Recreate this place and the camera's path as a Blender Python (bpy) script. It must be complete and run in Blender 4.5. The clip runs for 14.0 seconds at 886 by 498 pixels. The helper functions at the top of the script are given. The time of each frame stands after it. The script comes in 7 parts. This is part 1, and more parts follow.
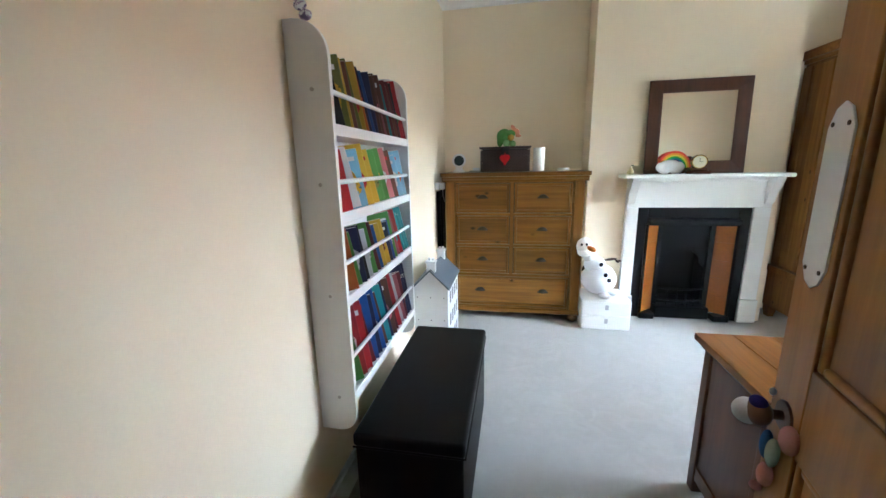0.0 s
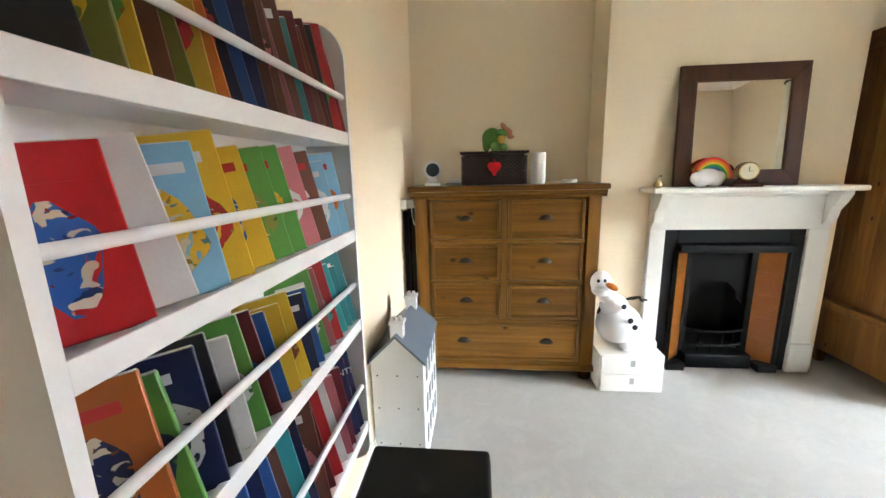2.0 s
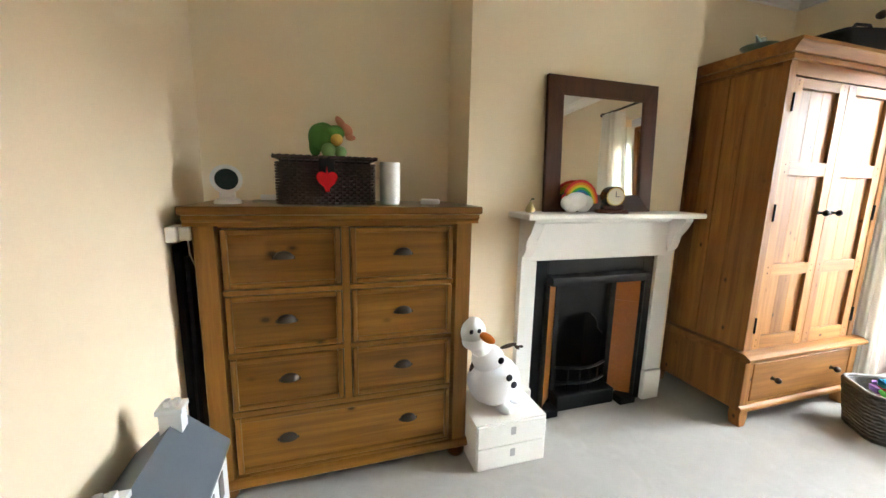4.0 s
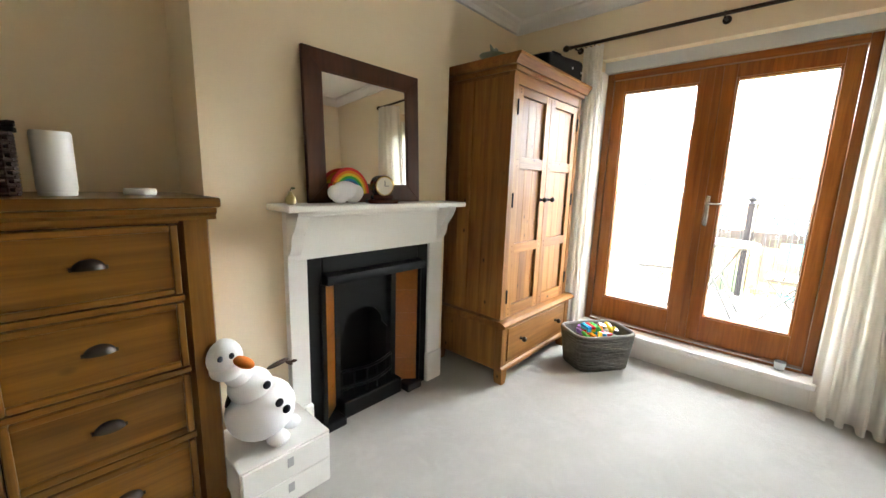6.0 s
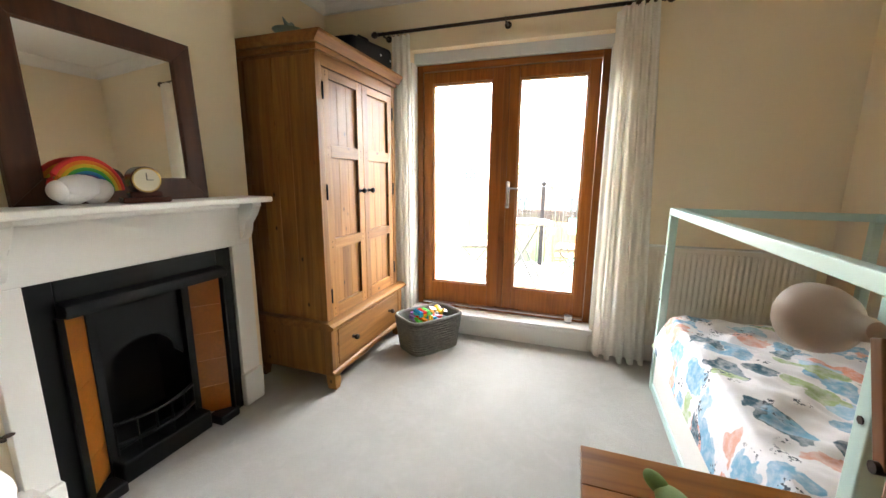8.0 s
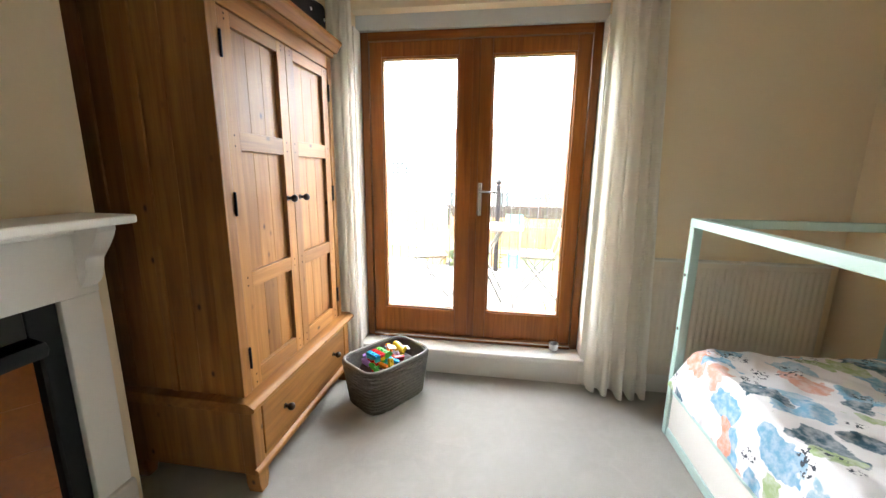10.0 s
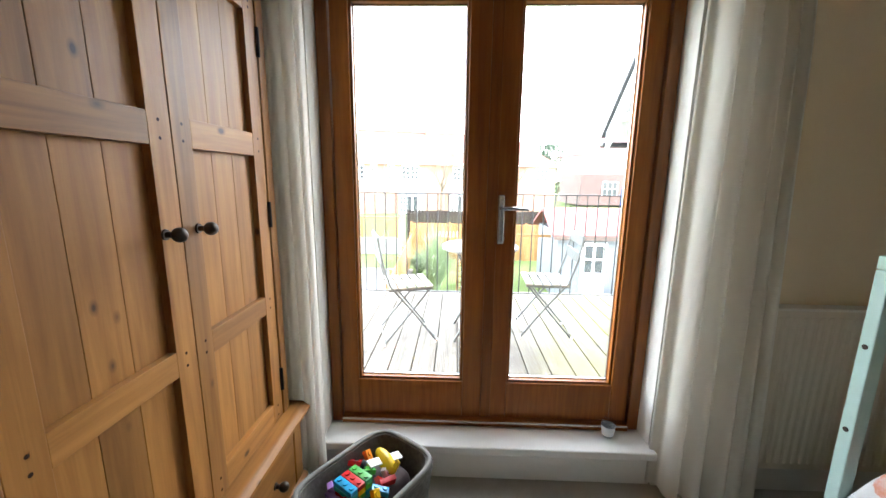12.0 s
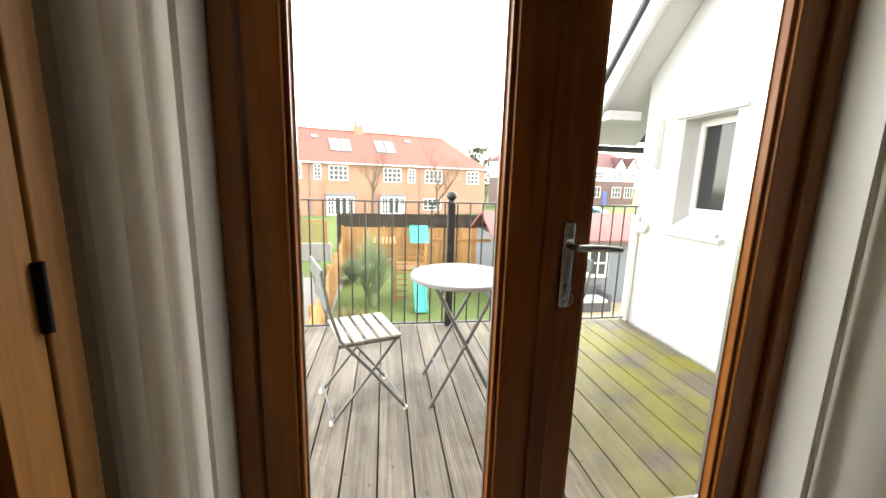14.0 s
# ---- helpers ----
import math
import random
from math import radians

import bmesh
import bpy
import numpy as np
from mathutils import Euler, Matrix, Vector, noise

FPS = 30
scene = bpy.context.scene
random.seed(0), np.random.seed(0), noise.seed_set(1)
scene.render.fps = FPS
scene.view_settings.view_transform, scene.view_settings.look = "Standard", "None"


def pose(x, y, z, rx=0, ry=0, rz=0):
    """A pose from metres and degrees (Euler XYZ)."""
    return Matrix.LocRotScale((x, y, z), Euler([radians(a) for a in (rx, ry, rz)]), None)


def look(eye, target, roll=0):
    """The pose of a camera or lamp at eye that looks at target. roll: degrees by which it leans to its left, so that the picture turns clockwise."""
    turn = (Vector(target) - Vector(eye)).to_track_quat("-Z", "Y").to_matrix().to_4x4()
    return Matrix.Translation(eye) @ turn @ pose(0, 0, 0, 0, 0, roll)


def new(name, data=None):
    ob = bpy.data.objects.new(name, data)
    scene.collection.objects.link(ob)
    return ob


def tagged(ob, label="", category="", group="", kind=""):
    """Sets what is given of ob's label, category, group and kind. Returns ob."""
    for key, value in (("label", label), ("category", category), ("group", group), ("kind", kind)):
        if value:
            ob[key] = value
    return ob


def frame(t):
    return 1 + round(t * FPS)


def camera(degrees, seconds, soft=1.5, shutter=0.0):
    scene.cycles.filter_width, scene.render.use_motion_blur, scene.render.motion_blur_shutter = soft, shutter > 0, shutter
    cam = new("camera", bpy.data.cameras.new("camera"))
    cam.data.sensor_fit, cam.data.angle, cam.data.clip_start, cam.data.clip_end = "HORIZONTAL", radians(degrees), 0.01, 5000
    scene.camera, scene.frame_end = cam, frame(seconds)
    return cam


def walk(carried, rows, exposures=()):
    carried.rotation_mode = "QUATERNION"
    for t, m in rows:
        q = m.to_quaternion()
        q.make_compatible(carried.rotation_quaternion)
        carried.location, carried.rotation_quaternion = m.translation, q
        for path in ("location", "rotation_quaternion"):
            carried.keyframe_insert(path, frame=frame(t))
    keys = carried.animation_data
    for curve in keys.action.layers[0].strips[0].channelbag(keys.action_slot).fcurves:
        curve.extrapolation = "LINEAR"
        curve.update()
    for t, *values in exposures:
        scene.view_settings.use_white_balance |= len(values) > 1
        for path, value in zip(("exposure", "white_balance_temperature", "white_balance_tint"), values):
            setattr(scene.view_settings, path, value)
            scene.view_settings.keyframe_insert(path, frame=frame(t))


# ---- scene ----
cam = camera(99.2, 14.0)
EXPOSURES = [(0, 6.85, 5300, 8), (2, 6.85, 6150, 10), (5, 6.4, 6450, 10), (8, 6.05, 6700, 12), (11, 5.5, 6500, 12), (12, 4.85, 6250, 10), (13, 4.0, 6200, 9), (14, 3.6, 7300, 13)]
PATH = [
    (0, (0.842, 0.817, 1.323), (0.479, 2.734, 0.887), -1.2),
    (0.5, (0.811, 1.03, 1.326), (0.436, 2.948, 0.901), -1.0),
    (1, (0.766, 1.254, 1.329), (0.431, 3.179, 0.903), -1.0),
    (1.5, (0.691, 1.483, 1.34), (0.421, 3.421, 0.924), -1.4),
    (2, (0.677, 1.647, 1.336), (0.482, 3.597, 0.939), -1.3),
    (2.2, (0.698, 1.724, 1.329), (0.523, 3.681, 0.953), -1.3),
    (4.3, (0.78, 2.408, 1.352), (1.538, 4.231, 1.028), 1.4),
    (4.5, (0.805, 2.428, 1.344), (1.672, 4.202, 1.021), 1.5),
    (5, (0.871, 2.45, 1.344), (1.967, 4.088, 1.003), 1.9),
    (5.5, (0.928, 2.46, 1.336), (2.218, 3.949, 0.99), 2.0),
    (6, (0.98, 2.461, 1.328), (2.436, 3.789, 0.985), 1.8),
    (6.5, (1.023, 2.458, 1.329), (2.624, 3.604, 0.98), 1.4),
    (7, (1.083, 2.428, 1.33), (2.804, 3.384, 0.978), 1.0),
    (7.5, (1.137, 2.402, 1.325), (2.946, 3.177, 0.971), 0.6),
    (8, (1.155, 2.392, 1.324), (3.013, 3.032, 0.953), 0.5),
    (10.5, (1.928, 2.878, 1.363), (3.875, 3.102, 0.964), 0.7),
    (11, (2.118, 2.956, 1.346), (4.07, 3.122, 0.941), 0.8),
    (11.5, (2.369, 3.027, 1.356), (4.326, 3.156, 0.966), 1.0),
    (12, (2.584, 3.105, 1.371), (4.548, 3.168, 1.0), 0.7),
    (12.5, (2.821, 3.23, 1.375), (4.787, 3.178, 1.011), 0.4),
    (13, (3.012, 3.305, 1.374), (4.971, 3.135, 1.01), 0.8),
    (13.5, (3.226, 3.34, 1.376), (5.178, 3.088, 1.022), 1.3),
    (14, (3.389, 3.35, 1.391), (5.334, 3.045, 1.034), 1.7),
]
walk(cam, [(t, look(eye, target, roll)) for t, eye, target, roll in PATH], exposures=EXPOSURES)



# ---- light ----
world = bpy.data.worlds.new("sky")
scene.world = world
world.use_nodes = True
wt = world.node_tree
wt.nodes.clear()
sky = wt.nodes.new("ShaderNodeTexSky")
sky.sky_type = "NISHITA"
sky.sun_disc = False
sky.sun_elevation, sky.sun_rotation = radians(33), radians(162)
sky.air_density, sky.dust_density, sky.ozone_density = 1.0, 0.6, 1.0
pale = wt.nodes.new("ShaderNodeHueSaturation")
pale.inputs["Saturation"].default_value = 0.22
back = wt.nodes.new("ShaderNodeBackground")
back.inputs["Strength"].default_value = 0.15
wout = wt.nodes.new("ShaderNodeOutputWorld")
wt.links.new(sky.outputs[0], pale.inputs["Color"])
wt.links.new(pale.outputs[0], back.inputs[0])
wt.links.new(back.outputs[0], wout.inputs[0])
sun = new("sun", bpy.data.lights.new("sun", "SUN"))
sun.data.energy, sun.data.angle, sun.data.color = 0.3, radians(60), (1.0, 0.97, 0.93)
sun.matrix_world = look((3.09, -9.51, 6.5), (0, 0, 0))


# ---- materials ----
def nodes_of(name):
    m = bpy.data.materials.new(name)
    m.use_nodes = True
    nt = m.node_tree
    return m, nt, nt.nodes["Principled BSDF"]


def link(nt, a, b):
    nt.links.new(a, b)


def coords(nt, scale=(1, 1, 1), kind="Object"):
    tc = nt.nodes.new("ShaderNodeTexCoord")
    mp = nt.nodes.new("ShaderNodeMapping")
    mp.inputs["Scale"].default_value = scale
    link(nt, tc.outputs[kind], mp.inputs["Vector"])
    return mp.outputs[0]


def noise_tex(nt, vec, scale, detail=4, rough=0.55, distort=0.0):
    n = nt.nodes.new("ShaderNodeTexNoise")
    n.inputs["Scale"].default_value, n.inputs["Detail"].default_value = scale, detail
    n.inputs["Roughness"].default_value, n.inputs["Distortion"].default_value = rough, distort
    link(nt, vec, n.inputs["Vector"])
    return n.outputs["Fac"]


def ramp(nt, fac, stops):
    r = nt.nodes.new("ShaderNodeValToRGB")
    els = r.color_ramp.elements
    while len(els) < len(stops):
        els.new(0.5)
    for e, (p, c) in zip(els, stops):
        e.position, e.color = p, (*c, 1) if len(c) == 3 else c
    link(nt, fac, r.inputs[0])
    return r.outputs[0]


def mixed(nt, fac, a, b, mode="MIX"):
    n = nt.nodes.new("ShaderNodeMix")
    n.data_type, n.blend_type = "RGBA", mode
    for sock, v in ((n.inputs[0], fac), (n.inputs[6], a), (n.inputs[7], b)):
        if isinstance(v, (int, float)):
            sock.default_value = v
        elif isinstance(v, tuple):
            sock.default_value = (*v, 1)
        else:
            link(nt, v, sock)
    return n.outputs[2]


def bump(nt, bsdf, height, strength, dist):
    b = nt.nodes.new("ShaderNodeBump")
    b.inputs["Strength"].default_value, b.inputs["Distance"].default_value = strength, dist
    link(nt, height, b.inputs["Height"])
    link(nt, b.outputs[0], bsdf.inputs["Normal"])


def shade(c, k):
    return tuple(min(1, v * k) for v in c)


def paint(name, c, rough=0.6, vary=0.06, big=1.5, fine=120, relief=0.05, metal=0.0, spec=0.5):
    """A painted, plastic or metal surface with slow and fine variation."""
    m, nt, b = nodes_of(name)
    v = coords(nt)
    col = mixed(nt, noise_tex(nt, v, big, 3), shade(c, 1 - vary), shade(c, 1 + vary))
    fn = noise_tex(nt, v, fine, 3)
    col = mixed(nt, ramp(nt, fn, [(0.3, (0, 0, 0)), (0.7, (1, 1, 1))]), shade(c, 1 - vary * 0.6), col)
    link(nt, col, b.inputs["Base Color"])
    b.inputs["Roughness"].default_value, b.inputs["Metallic"].default_value = rough, metal
    b.inputs["Specular IOR Level"].default_value = spec
    if relief:
        bump(nt, b, fn, relief, 0.002)
    return m


def timber(name, light, dark, grain=(1, 1, 14), scale=9, rough=0.38, knots=0.0, relief=0.12, spread=0.25):
    """Wood with the grain along the axis of the smallest scale; each piece shifted by its own random number."""
    m, nt, b = nodes_of(name)
    tc = nt.nodes.new("ShaderNodeTexCoord")
    info = nt.nodes.new("ShaderNodeObjectInfo")
    add = nt.nodes.new("ShaderNodeVectorMath")
    add.operation = "ADD"
    mul = nt.nodes.new("ShaderNodeMath")
    mul.operation = "MULTIPLY"
    mul.inputs[1].default_value = 17.0
    link(nt, info.outputs["Random"], mul.inputs[0])
    link(nt, tc.outputs["Object"], add.inputs[0])
    link(nt, mul.outputs[0], add.inputs[1])
    mp = nt.nodes.new("ShaderNodeMapping")
    mp.inputs["Scale"].default_value = grain
    link(nt, add.outputs[0], mp.inputs["Vector"])
    fibres = noise_tex(nt, mp.outputs[0], scale, 6, 0.6, 0.6)
    waves = noise_tex(nt, mp.outputs[0], scale * 0.25, 3, 0.5, 1.2)
    rings = mixed(nt, 0.5, fibres, waves)
    col = ramp(nt, rings, [(0.36, dark), (0.5, tuple((a + c) / 2 for a, c in zip(light, dark))), (0.64, light)])
    slow = noise_tex(nt, add.outputs[0], 1.7, 2)
    col = mixed(nt, ramp(nt, slow, [(0.3, (0, 0, 0)), (0.75, (spread, spread, spread))]), col, shade(dark, 0.75))
    if knots:
        vor = nt.nodes.new("ShaderNodeTexVoronoi")
        vor.inputs["Scale"].default_value = knots
        mq = nt.nodes.new("ShaderNodeMapping")
        mq.inputs["Scale"].default_value = tuple(1.0 if g > min(grain) else 0.6 for g in grain)
        link(nt, add.outputs[0], mq.inputs["Vector"])
        link(nt, mq.outputs[0], vor.inputs["Vector"])
        spot = ramp(nt, vor.outputs["Distance"], [(0.045, (0.95, 0.95, 0.95)), (0.065, (0.45, 0.45, 0.45)), (0.11, (0, 0, 0))])
        col = mixed(nt, spot, col, shade(dark, 0.22))
    tone = nt.nodes.new("ShaderNodeMapRange")
    tone.inputs["To Min"].default_value, tone.inputs["To Max"].default_value = 0.8, 1.2
    link(nt, info.outputs["Random"], tone.inputs["Value"])
    own = nt.nodes.new("ShaderNodeVectorMath")
    own.operation = "SCALE"
    link(nt, col, own.inputs[0])
    link(nt, tone.outputs[0], own.inputs["Scale"])
    link(nt, own.outputs[0], b.inputs["Base Color"])
    b.inputs["Roughness"].default_value = rough
    b.inputs["Specular IOR Level"].default_value = 0.3
    bump(nt, b, fibres, relief, 0.002)
    return m


def patches(name, ground, colours, scale=6.0, cut=0.6, rough=0.9, relief=0.2):
    """Cloth or a cover printed with irregular coloured patches."""
    m, nt, b = nodes_of(name)
    v = coords(nt)
    col = None
    for i, c in enumerate(colours):
        mp = nt.nodes.new("ShaderNodeMapping")
        mp.inputs["Location"].default_value = (3.7 * i + 1.3, 5.1 * i, 2.2 * i)
        link(nt, v, mp.inputs["Vector"])
        f = noise_tex(nt, mp.outputs[0], scale * (1 + 0.13 * (i % 3)), 2.2, 0.45, 0.9)
        f = ramp(nt, f, [(cut, (0, 0, 0)), (cut + 0.012, (1, 1, 1))])
        col = mixed(nt, f, col if col else ground, c)
    weave = noise_tex(nt, v, 300, 2)
    soft = noise_tex(nt, v, 9, 3)
    link(nt, col, b.inputs["Base Color"])
    b.inputs["Roughness"].default_value = rough
    bump(nt, b, mixed(nt, 0.7, weave, soft), relief, 0.004)
    return m


def beast_print(name, ground, colours):
    """White cotton printed with scattered animal-like shapes and rows of small dark marks."""
    m, nt, b = nodes_of(name)
    v = coords(nt)
    v.node.inputs["Rotation"].default_value = (0.62, -0.5, 0)
    warp = nt.nodes.new("ShaderNodeTexNoise")
    warp.inputs["Scale"].default_value, warp.inputs["Detail"].default_value = 13, 3
    link(nt, v, warp.inputs["Vector"])
    off = nt.nodes.new("ShaderNodeVectorMath")
    off.operation = "MULTIPLY_ADD"
    off.inputs[1].default_value = (0.13, 0.13, 0.0)
    link(nt, warp.outputs["Color"], off.inputs[0])
    link(nt, v, off.inputs[2])
    col = ground
    for k, (sc, size, turn) in enumerate((((4.2, 7.0, 1), 0.33, 0.4), ((6.5, 5.0, 1), 0.24, -0.5))):
        mp = nt.nodes.new("ShaderNodeMapping")
        mp.inputs["Scale"].default_value, mp.inputs["Location"].default_value = sc, (2.3 * k, 1.7 * k, 0)
        mp.inputs["Rotation"].default_value = (0, 0, turn)
        link(nt, off.outputs[0], mp.inputs["Vector"])
        vor = nt.nodes.new("ShaderNodeTexVoronoi")
        vor.voronoi_dimensions = "2D"
        vor.inputs["Scale"].default_value = 1.0
        link(nt, mp.outputs[0], vor.inputs["Vector"])
        sep = nt.nodes.new("ShaderNodeSeparateColor")
        link(nt, vor.outputs["Color"], sep.inputs[0])
        pick = nt.nodes.new("ShaderNodeValToRGB")
        pick.color_ramp.interpolation = "CONSTANT"
        els = pick.color_ramp.elements
        while len(els) < len(colours):
            els.new(0.5)
        for i, c in enumerate(colours):
            els[i].position, els[i].color = i / len(colours), (*c, 1)
        link(nt, sep.outputs[0], pick.inputs[0])
        ink = mixed(nt, ramp(nt, noise_tex(nt, v, 34, 3), [(0.4, (0, 0, 0)), (0.65, (0.45, 0.45, 0.45))]), pick.outputs[0], ground)
        mask = ramp(nt, vor.outputs["Distance"], [(size, (1, 1, 1)), (size + 0.02, (0, 0, 0))])
        col = mixed(nt, mask, col, ink)
    marks = nt.nodes.new("ShaderNodeMath")
    marks.operation = "MULTIPLY"
    link(nt, ramp(nt, noise_tex(nt, v, 75, 1), [(0.56, (0, 0, 0)), (0.58, (1, 1, 1))]), marks.inputs[0])
    link(nt, ramp(nt, noise_tex(nt, v, 8, 1), [(0.63, (0, 0, 0)), (0.65, (1, 1, 1))]), marks.inputs[1])
    col = mixed(nt, marks.outputs[0], col, (0.05, 0.06, 0.08))
    link(nt, col, b.inputs["Base Color"])
    b.inputs["Roughness"].default_value = 0.9
    bump(nt, b, mixed(nt, 0.6, noise_tex(nt, v, 300, 2), noise_tex(nt, v, 11, 4)), 0.3, 0.006)
    return m


def cloth(name, c, rough=0.95, vary=0.12, fine=250, relief=0.4):
    m = paint(name, c, rough, vary, 4, fine, relief)
    return m


def glassy(name, tint=(1, 1, 1), rough=0.0):
    m = bpy.data.materials.new(name)
    m.use_nodes = True
    nt = m.node_tree
    nt.nodes.clear()
    out = nt.nodes.new("ShaderNodeOutputMaterial")
    mix = nt.nodes.new("ShaderNodeMixShader")
    lw = nt.nodes.new("ShaderNodeLayerWeight")
    lw.inputs["Blend"].default_value = 0.5
    fr = nt.nodes.new("ShaderNodeMath")
    fr.operation = "POWER"
    fr.inputs[1].default_value = 5.0
    base = nt.nodes.new("ShaderNodeMath")
    base.operation = "MULTIPLY_ADD"
    base.inputs[1].default_value, base.inputs[2].default_value = 0.7, 0.02
    link(nt, lw.outputs["Facing"], fr.inputs[0])
    link(nt, fr.outputs[0], base.inputs[0])
    tr = nt.nodes.new("ShaderNodeBsdfTransparent")
    tr.inputs["Color"].default_value = (*tint, 1)
    gl = nt.nodes.new("ShaderNodeBsdfGlossy")
    gl.inputs["Roughness"].default_value = rough
    link(nt, base.outputs[0], mix.inputs[0])
    link(nt, tr.outputs[0], mix.inputs[1])
    link(nt, gl.outputs[0], mix.inputs[2])
    link(nt, mix.outputs[0], out.inputs[0])
    return m


def masonry(name, c1, c2, mortar, scale, w=0.225, h=0.075, gap=0.01, rough=0.85, kind="Object", squash=0.0):
    m, nt, b = nodes_of(name)
    tc = nt.nodes.new("ShaderNodeTexCoord")
    sep = nt.nodes.new("ShaderNodeSeparateXYZ")
    com = nt.nodes.new("ShaderNodeCombineXYZ")
    link(nt, tc.outputs[kind], sep.inputs[0])
    link(nt, sep.outputs[0], com.inputs[0])
    link(nt, sep.outputs[2], com.inputs[1])
    br = nt.nodes.new("ShaderNodeTexBrick")
    br.inputs["Scale"].default_value = scale
    br.inputs["Brick Width"].default_value, br.inputs["Row Height"].default_value = w, h
    br.inputs["Mortar Size"].default_value = gap
    br.inputs["Color1"].default_value, br.inputs["Color2"].default_value = (*c1, 1), (*c2, 1)
    br.inputs["Mortar"].default_value = (*mortar, 1)
    link(nt, com.outputs[0], br.inputs["Vector"])
    slow = noise_tex(nt, tc.outputs[kind], 0.7, 4)
    col = mixed(nt, ramp(nt, slow, [(0.35, (0, 0, 0)), (0.7, (0.45, 0.45, 0.45))]), br.outputs["Color"], shade(c1, 0.6))
    link(nt, col, b.inputs["Base Color"])
    b.inputs["Roughness"].default_value = rough
    return m


WALL = paint("cream_wall_paint", (0.86, 0.735, 0.54), 0.75, 0.03, 0.9, 160, 0.06)
CEIL = paint("white_ceiling_paint", (0.86, 0.845, 0.815), 0.8, 0.02, 1.0, 140, 0.05)
WHITE = paint("white_gloss_paint", (0.80, 0.78, 0.73), 0.35, 0.03, 2.0, 90, 0.03)
SHELFWHITE = paint("white_shelf_paint", (0.78, 0.78, 0.77), 0.4, 0.03, 2.0, 90, 0.03)
PINE = timber("waxed_pine", (0.375, 0.168, 0.04), (0.195, 0.077, 0.015), (16, 16, 0.9), 3, 0.5, 9.0, 0.12, 0.45)
PINE_X = timber("waxed_pine_across", (0.375, 0.168, 0.04), (0.195, 0.077, 0.015), (0.9, 16, 16), 3, 0.5, 8.0, 0.12, 0.45)
PEGDARK = paint("dark_peg", (0.03, 0.014, 0.007), 0.8, 0.2, 20, 200, 0.0, spec=0.1)
OAK = timber("stained_oak_drawer", (0.262, 0.12, 0.02), (0.135, 0.057, 0.009), (0.9, 18, 18), 3, 0.33, 6.0, 0.15, 0.4)
OAK_V = timber("stained_oak_upright", (0.25, 0.113, 0.019), (0.13, 0.055, 0.009), (18, 18, 0.9), 3, 0.36, 0, 0.15, 0.4)
DOORWOOD = timber("brown_hardwood", (0.36, 0.125, 0.024), (0.2, 0.062, 0.011), (20, 20, 1.2), 3, 0.3, 0)
DOORWOOD_Y = timber("brown_hardwood_across", (0.36, 0.125, 0.024), (0.2, 0.062, 0.011), (20, 1.2, 20), 3, 0.3, 0)
MIRRORWOOD = timber("dark_walnut", (0.105, 0.036, 0.013), (0.055, 0.018, 0.007), (14, 14, 2), 3, 0.5, 0)
IRON = paint("black_cast_iron", (0.005, 0.0053, 0.006), 0.45, 0.2, 6, 200, 0.15, spec=0.22)
SOOT = paint("sooty_firebox", (0.004, 0.004, 0.004), 0.95, 0.3, 8, 90, 0.3)
TILE = paint("amber_glazed_tile", (0.32, 0.098, 0.010), 0.28, 0.25, 14, 60, 0.06)
PEWTER = paint("dark_pewter", (0.06, 0.047, 0.038), 0.45, 0.25, 30, 300, 0.1, 0.7)
STEEL = paint("brushed_steel", (0.55, 0.55, 0.56), 0.25, 0.05, 10, 300, 0.02, 1.0)
BLACK = paint("black_faux_leather", (0.005, 0.0042, 0.0038), 0.5, 0.2, 5, 160, 0.3, spec=0.16)
MATTBLACK = paint("matt_black", (0.008, 0.008, 0.009), 0.6, 0.2, 5, 120, 0.1, spec=0.2)
MINT = paint("mint_bed_paint", (0.50, 0.68, 0.63), 0.4, 0.03, 2, 90, 0.03)
CURTAIN = cloth("off_white_curtain", (0.86, 0.84, 0.78), 0.9, 0.02, 90, 0.06)
cnt = CURTAIN.node_tree
thin = cnt.nodes.new("ShaderNodeBsdfTranslucent")
thin.inputs["Color"].default_value = (0.92, 0.9, 0.86, 1)
cmix = cnt.nodes.new("ShaderNodeMixShader")
cmix.inputs[0].default_value = 0.6
cout = [n for n in cnt.nodes if n.type == "OUTPUT_MATERIAL"][0]
link(cnt, cnt.nodes["Principled BSDF"].outputs[0], cmix.inputs[1])
link(cnt, thin.outputs[0], cmix.inputs[2])
link(cnt, cmix.outputs[0], cout.inputs[0])
BRONZE = paint("bronze_rod", (0.045, 0.028, 0.02), 0.4, 0.2, 10, 200, 0.05, 0.6)
PLASTIC = paint("white_plastic", (0.78, 0.78, 0.77), 0.35, 0.02, 5, 100, 0.0)
GREYPL = paint("dark_grey_plastic", (0.06, 0.065, 0.07), 0.3, 0.1, 5, 100, 0.0)
GLASS = glassy("window_glass", (0.97, 0.985, 0.98))
CLEAR = glassy("clear_plastic", (0.93, 0.94, 0.95), 0.08)
MIRROR, mnt, mb = nodes_of("silvered_mirror")
mb.inputs["Metallic"].default_value, mb.inputs["Roughness"].default_value = 1.0, 0.015
mb.inputs["Base Color"].default_value = (0.86, 0.87, 0.86, 1)


